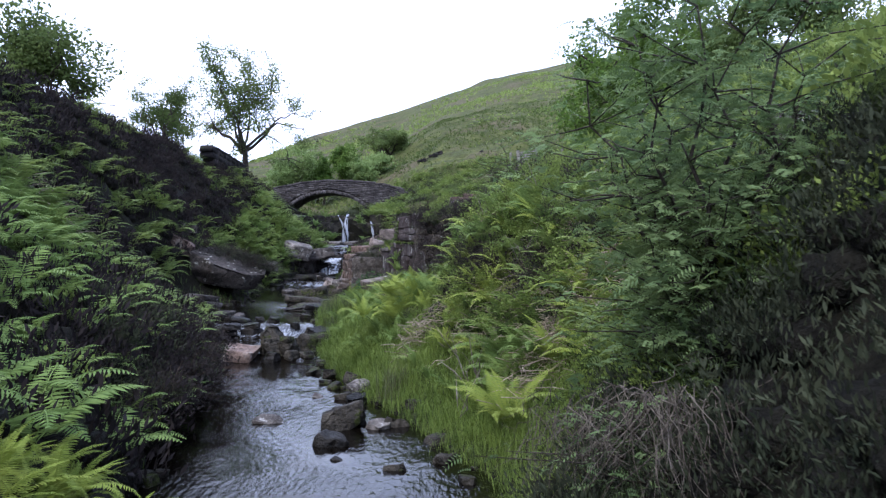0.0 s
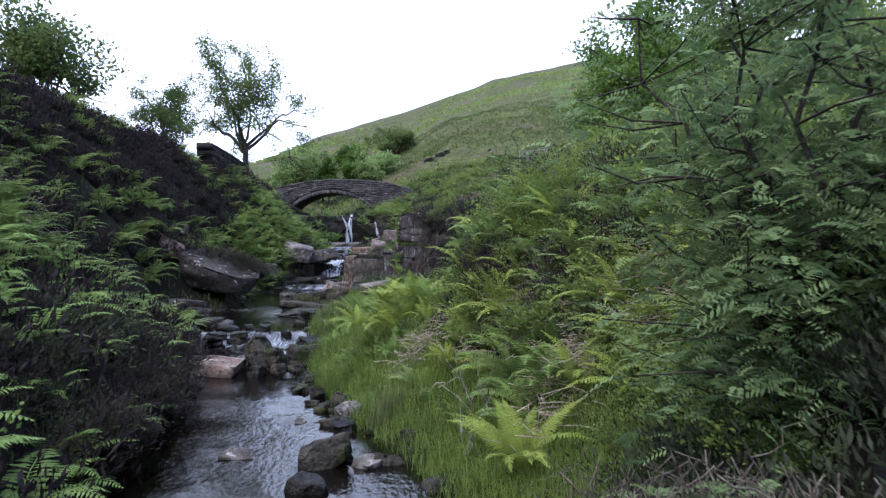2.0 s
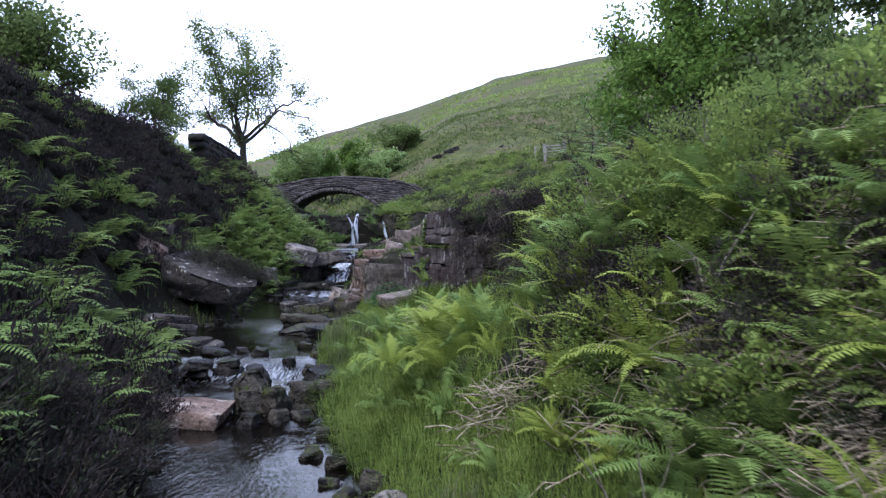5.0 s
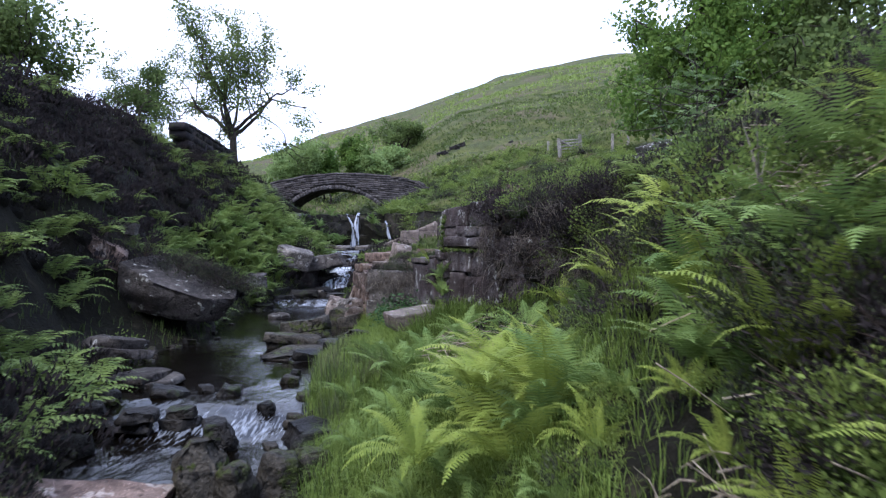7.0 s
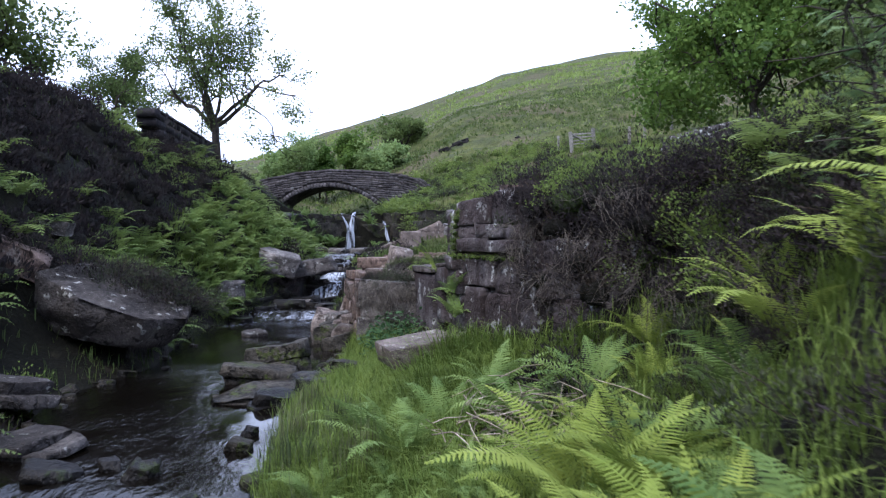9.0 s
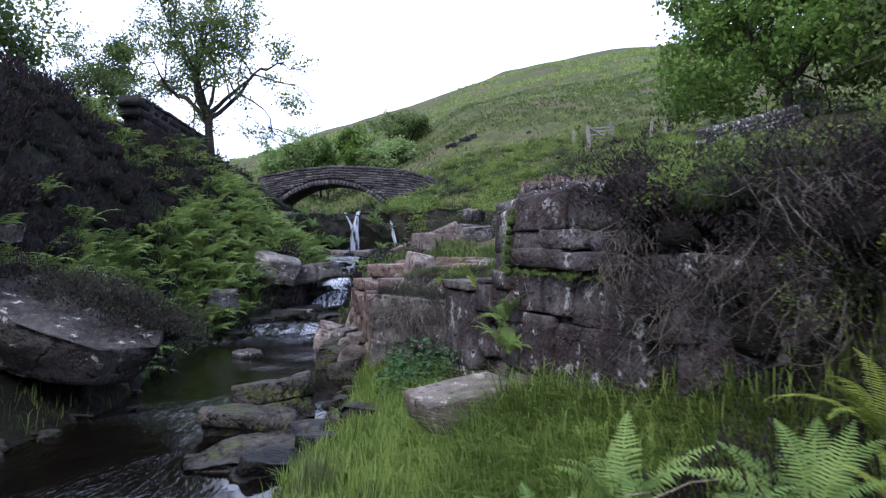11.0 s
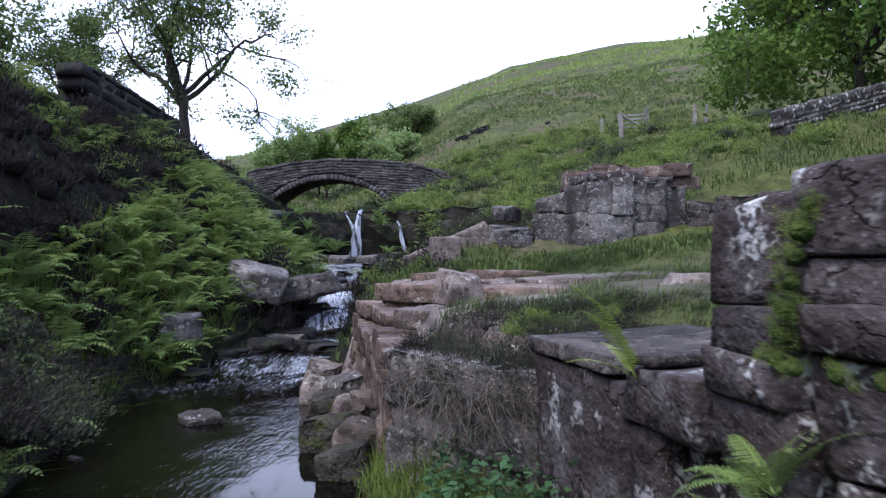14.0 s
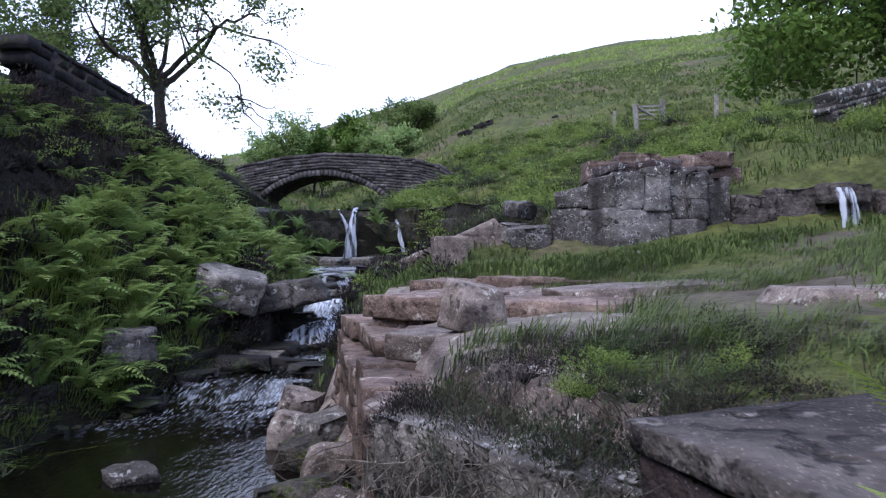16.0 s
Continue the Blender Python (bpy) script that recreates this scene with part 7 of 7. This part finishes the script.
leaves(hb, hp - np.array([0, 0, 0.1]), np.tile(np.array([[0, 0, 1.2]]), (len(hp), 1)), np.clip(hp[:, 1] / 190, 0.3, 0.9) * hr.uniform(0.35, 0.8, len(hp)), 91, 0.6, 0.0)
thing("moor_tufts", hb, L_fern_far, "tufts of bracken and rough grass on the moor", "bracken", kind="stuff")

# dry tussocks along the ledge's edge
tussocks(330, (-3.1, 0.4, 24.5, 26.5), 48, (0.1, 0.2), 0.0035, "dry straw-green tussocks on the ledge's edge", L_dry, 40, 0.1, (0.1, -0.4), -1.0, "tussocks")

# ---- trees ----
def tree(name, x, y, z, height, spread, leaf_material, label, seed, limbs=5, fork=0.3, lean=(0, 0), trunk=0.17, leaf=0.16, per=26, levels=3, tip_spread=0.45, crown_low=0.35, droop=0.0, first=None):
    """A tapered trunk with limbs, boughs and twigs, and leaves in clusters round the twigs."""
    r = np.random.RandomState(seed)
    root = tagged(new(name), label, "tree")
    root.location = (x, y, z)
    wood, tips = Buf(), []

    def bough(p, d, ln, rad, level):
        n = 6
        pts = [p]
        for k in range(n):
            d = d + r.normal(0, 0.16 + 0.05 * level, 3) + np.array([0, 0, 0.05 - droop * 0.12 * level])
            d = d / np.linalg.norm(d)
            pts.append(pts[-1] + d * ln / n)
        pts = np.array(pts)
        tube(wood, pts, np.linspace(rad, rad * 0.42, n + 1), 7 if level < 2 else 4)
        if level >= levels:
            tips.extend(pts[2:])
            return
        for k in range(4 if level else limbs):
            f = r.uniform(0.35, 1.0) if k else 1.0
            i = min(int(f * n), n)
            side = r.normal(0, 1, 3)
            side -= side.dot(d) * d
            side /= np.linalg.norm(side)
            nd = d * r.uniform(0.35, 0.8) + side * r.uniform(0.6, 1.0) + np.array([0, 0, 0.15])
            bough(pts[i], nd / np.linalg.norm(nd), ln * r.uniform(0.55, 0.8), rad * 0.5, level + 1)

    base = np.array([0, 0, -0.3])
    top = np.array([lean[0], lean[1], height * fork])
    s = np.linspace(0, 1, 7)[:, None]
    wob = np.concatenate([[np.zeros(3)], r.normal(0, 0.05, (5, 3)), [np.zeros(3)]])
    pts = base + (top - base) * s + wob * np.array([1, 1, 0])
    tube(wood, pts, trunk * np.array([1.45, 1.1, 1.0, 0.95, 0.9, 0.86, 0.8]), 10)
    ways = first or [(math.cos(a) * spread / height * 1.5, math.sin(a) * spread / height * 1.5, r.uniform(0.7, 1.3)) for a in r.uniform(0, 1) + np.arange(limbs) * 2 * math.pi / limbs]
    for w in ways:
        d = np.array(w, float)
        ln = np.linalg.norm(d) * height * (1 - fork) * 0.5
        bough(top - np.array([0, 0, r.uniform(0, 0.25) * height * fork]), d / np.linalg.norm(d), ln, trunk * 0.58, 1)
    tips = np.array(tips)
    # bring the crown to its true height and reach
    kz = (height - tip_spread) / tips[:, 2].max()
    kx = (spread - tip_spread * 0.7) / np.percentile(np.hypot(tips[:, 0] - lean[0], tips[:, 1] - lean[1]), 95)
    for v in wood.v:
        g = np.clip(v[:, 2:3] / (height * fork), 0, 1)
        v[:, :2] *= 1 + (kx - 1) * g * np.clip((v[:, 2:3] - height * fork * 0.8) / (height * 0.2), 0, 1)
        v[:, 2:3] = np.where(v[:, 2:3] > 0, v[:, 2:3] * kz, v[:, 2:3])
    tips = np.stack([tips[:, 0] * kx, tips[:, 1] * kx, tips[:, 2] * kz], -1)
    part("trunk", wood, M_bark, root, smooth=True)
    tips = tips[tips[:, 2] > height * crown_low]
    c = np.repeat(tips, per, axis=0) + r.normal(0, tip_spread, (len(tips) * per, 3)) * np.array([1, 1, 0.7])
    buf = Buf()
    leaves(buf, c, r.normal(0, 1, c.shape), leaf * r.uniform(0.6, 1.3, len(c)), seed + 1, 0.6, 0.4)
    part("crown", buf, leaf_material, root, "leafy crown")
    return root


def on(x, y):
    return float(ground_height(x, y))


tree("oak_tree", -12.45, 45.2, on(-12.45, 45.2) - 0.1, 9.2, 4.0, L_tree, "slender oak with a leaning trunk and open crown", 21, fork=0.28, lean=(-0.35, 0), trunk=0.19, leaf=0.135, per=32, tip_spread=0.25, crown_low=0.12, first=[(-1.1, 0.2, 0.8), (-0.5, -0.5, 0.95), (0.25, 0.5, 1.0), (0.9, -0.2, 0.8), (1.15, 0.1, 0.55), (-0.9, -0.3, 0.5), (0.4, -0.5, 0.9)])
tree("oak_tree", -20.2, 51.0, on(-20.2, 51.0), 6.6, 3.0, L_tree, "small round-crowned oak behind the bank's crest", 33, fork=0.22, trunk=0.16, leaf=0.15, per=32, tip_spread=0.27, crown_low=0.1)
tree("oak_tree", -37.0, 66.0, on(-37, 66), 26.5 - on(-37, 66), 6.0, L_tree, "large oak standing above the valley side", 35, fork=0.2, trunk=0.35, leaf=0.42, per=24, tip_spread=0.7)
tree("beech_tree", 14.4, 49.0, on(14.4, 49), 11.5, 6.6, L_tree_b, "broad beech with drooping bright green boughs", 37, limbs=6, fork=0.16, trunk=0.22, leaf=0.3, per=60, tip_spread=0.5, crown_low=0.05, droop=0.4)
tree("beech_tree", 22.0, 46.0, on(22, 46), 12.5, 7.0, L_tree, "dark broad tree above the boundary wall", 39, limbs=6, fork=0.16, trunk=0.3, leaf=0.36, per=56, tip_spread=0.6, crown_low=0.05, droop=0.3)
tree("beech_tree", 18.5, 31.0, on(18.5, 31), 8, 4.5, L_tree, "dark tree behind the upper wall", 41, limbs=6, fork=0.2, trunk=0.28, leaf=0.26, per=30, tip_spread=0.45, crown_low=0.1, droop=0.4)
tree("oak_tree", -6.6, 87.0, on(-6.6, 87), 17.6 - on(-6.6, 87), 3.9, L_tree, "low round oak on the hillside", 43, limbs=6, fork=0.2, trunk=0.2, leaf=0.24, per=24, tip_spread=0.24, crown_low=0.25)
tree("willow_tree", -14.4, 68, on(-14.4, 68), 12.7 - on(-14.4, 68), 2.0, L_tree_p, "pale silvery willow behind the bridge", 45, limbs=6, fork=0.12, trunk=0.1, leaf=0.18, per=22, tip_spread=0.22, crown_low=0.05, first=[(-.4, 0, 1.2), (.3, .2, 1.3), (0, -.2, 1.5), (.5, 0, 1.0), (-.6, .1, 0.9), (.1, .3, .8)])
for i, (x, y, top, s, m) in enumerate(((-12.7, 72, 12.4, 1.7, L_tree), (-11.6, 69, 11.4, 1.2, L_tree_b), (-10.0, 71, 13.2, 1.9, L_tree_b), (-8.1, 70, 12.0, 1.6, L_tree_p), (-6.8, 74, 11.4, 1.8, L_tree_p), (-16.6, 72, 11.2, 2.2, L_tree_p))):
    tree("alder_tree", x, y, on(x, y), max(top - on(x, y), 2.2), s, m, "bushy green tree in the hollow behind the bridge", 47 + i, limbs=6, fork=0.15, trunk=0.1, leaf=0.22, per=13, tip_spread=0.17, crown_low=0.2)


def rowan(x, y, z, height, spread, seed, stems, label, sprays):
    """A many-stemmed rowan: thin grey stems and sprays of feathered leaves, each leaf with paired leaflets."""
    r = np.random.RandomState(seed)
    root = tagged(new("rowan_tree"), label, "tree")
    root.location = (x, y, z)
    wood, foliage, tips = Buf(), Buf(), []
    for k in range(stems):
        a = 2 * math.pi * k / stems + r.uniform(-0.4, 0.4)
        d = np.array([math.cos(a) * spread * r.uniform(0.5, 1), math.sin(a) * spread * r.uniform(0.5, 1), height * r.uniform(0.75, 1.0)])
        n = 8
        pts = np.array([np.array([0, 0, -0.1]) + d * (i / n) + (r.normal(0, 0.05, 3) if i else 0) * (i / n + 0.3) for i in range(n + 1)])
        tube(wood, pts, np.linspace(0.028, 0.006, n + 1), 6)
        for i in range(1, n + 1):
            for _ in range(3):
                e = pts[i] + np.array([r.normal(0, 0.34), r.normal(0, 0.34), r.uniform(-0.05, 0.3)])
                tube(wood, [pts[i], (pts[i] + e) / 2 + r.normal(0, 0.04, 3), e], [0.008, 0.006, 0.003], 4)
                tips += [(e, e - pts[i]), ((pts[i] + e) / 2, e - pts[i])]
    for e, d in tips:
        for _ in range(sprays):
            a = r.uniform(0, 2 * math.pi)
            way = np.array([math.cos(a), math.sin(a), r.uniform(-0.3, 1.1)]) + d * 0.5
            way /= np.linalg.norm(way)
            ln = r.uniform(0.1, 0.19)
            start = e + r.normal(0, 0.06, 3)
            # each leaf hangs with a roll of its own
            side = np.cross(way, np.array([0, 0, 1.0]) + r.normal(0, 0.55, 3))
            side /= np.linalg.norm(side) + 1e-9
            s = np.linspace(0.22, 0.98, 6)
            rib = start + way[None] * (ln * s)[:, None] - np.array([[0, 0, 1.0]]) * (0.5 * ln * s ** 2)[:, None]
            lw = (0.3 * (1.1 - 0.45 * s))[:, None] * ln
            for sg in (-1, 1):
                dd = side * sg + way * 0.45 - np.array([0, 0, 0.3])
                w = way[None] * lw * 0.19
                v = np.stack([rib, rib + dd * lw * 0.45 + w, rib + dd * lw, rib + dd * lw * 0.45 - w], 1).reshape(-1, 3)
                foliage.add(v, np.arange(24).reshape(-1, 4))
    part("stem", wood, M_bark, root, "thin grey stems", smooth=True)
    part("foliage", foliage, L_rowan, root, "feathered green leaves")
    return root


rowan(2.0, 5.4, float(soil(2.0, 5.4)) - 0.05, 2.7, 0.95, 71, 12, "young rowan with many thin stems on the bank", 8)
rowan(1.95, 5.5, float(soil(1.95, 5.5)) - 0.05, 1.7, 0.62, 72, 9, "low rowan shoots at the foot of the bank", 7)
rowan(1.5, 16.6, float(soil(1.5, 16.6)) - 0.05, 1.9, 0.35, 73, 4, "slim rowan sapling on the slope", 2)
rowan(1.45, 4.75, float(soil(1.45, 4.75)) - 0.05, 0.5, 0.3, 74, 4, "small rowan seedling with pale leaves over the bank", 3)
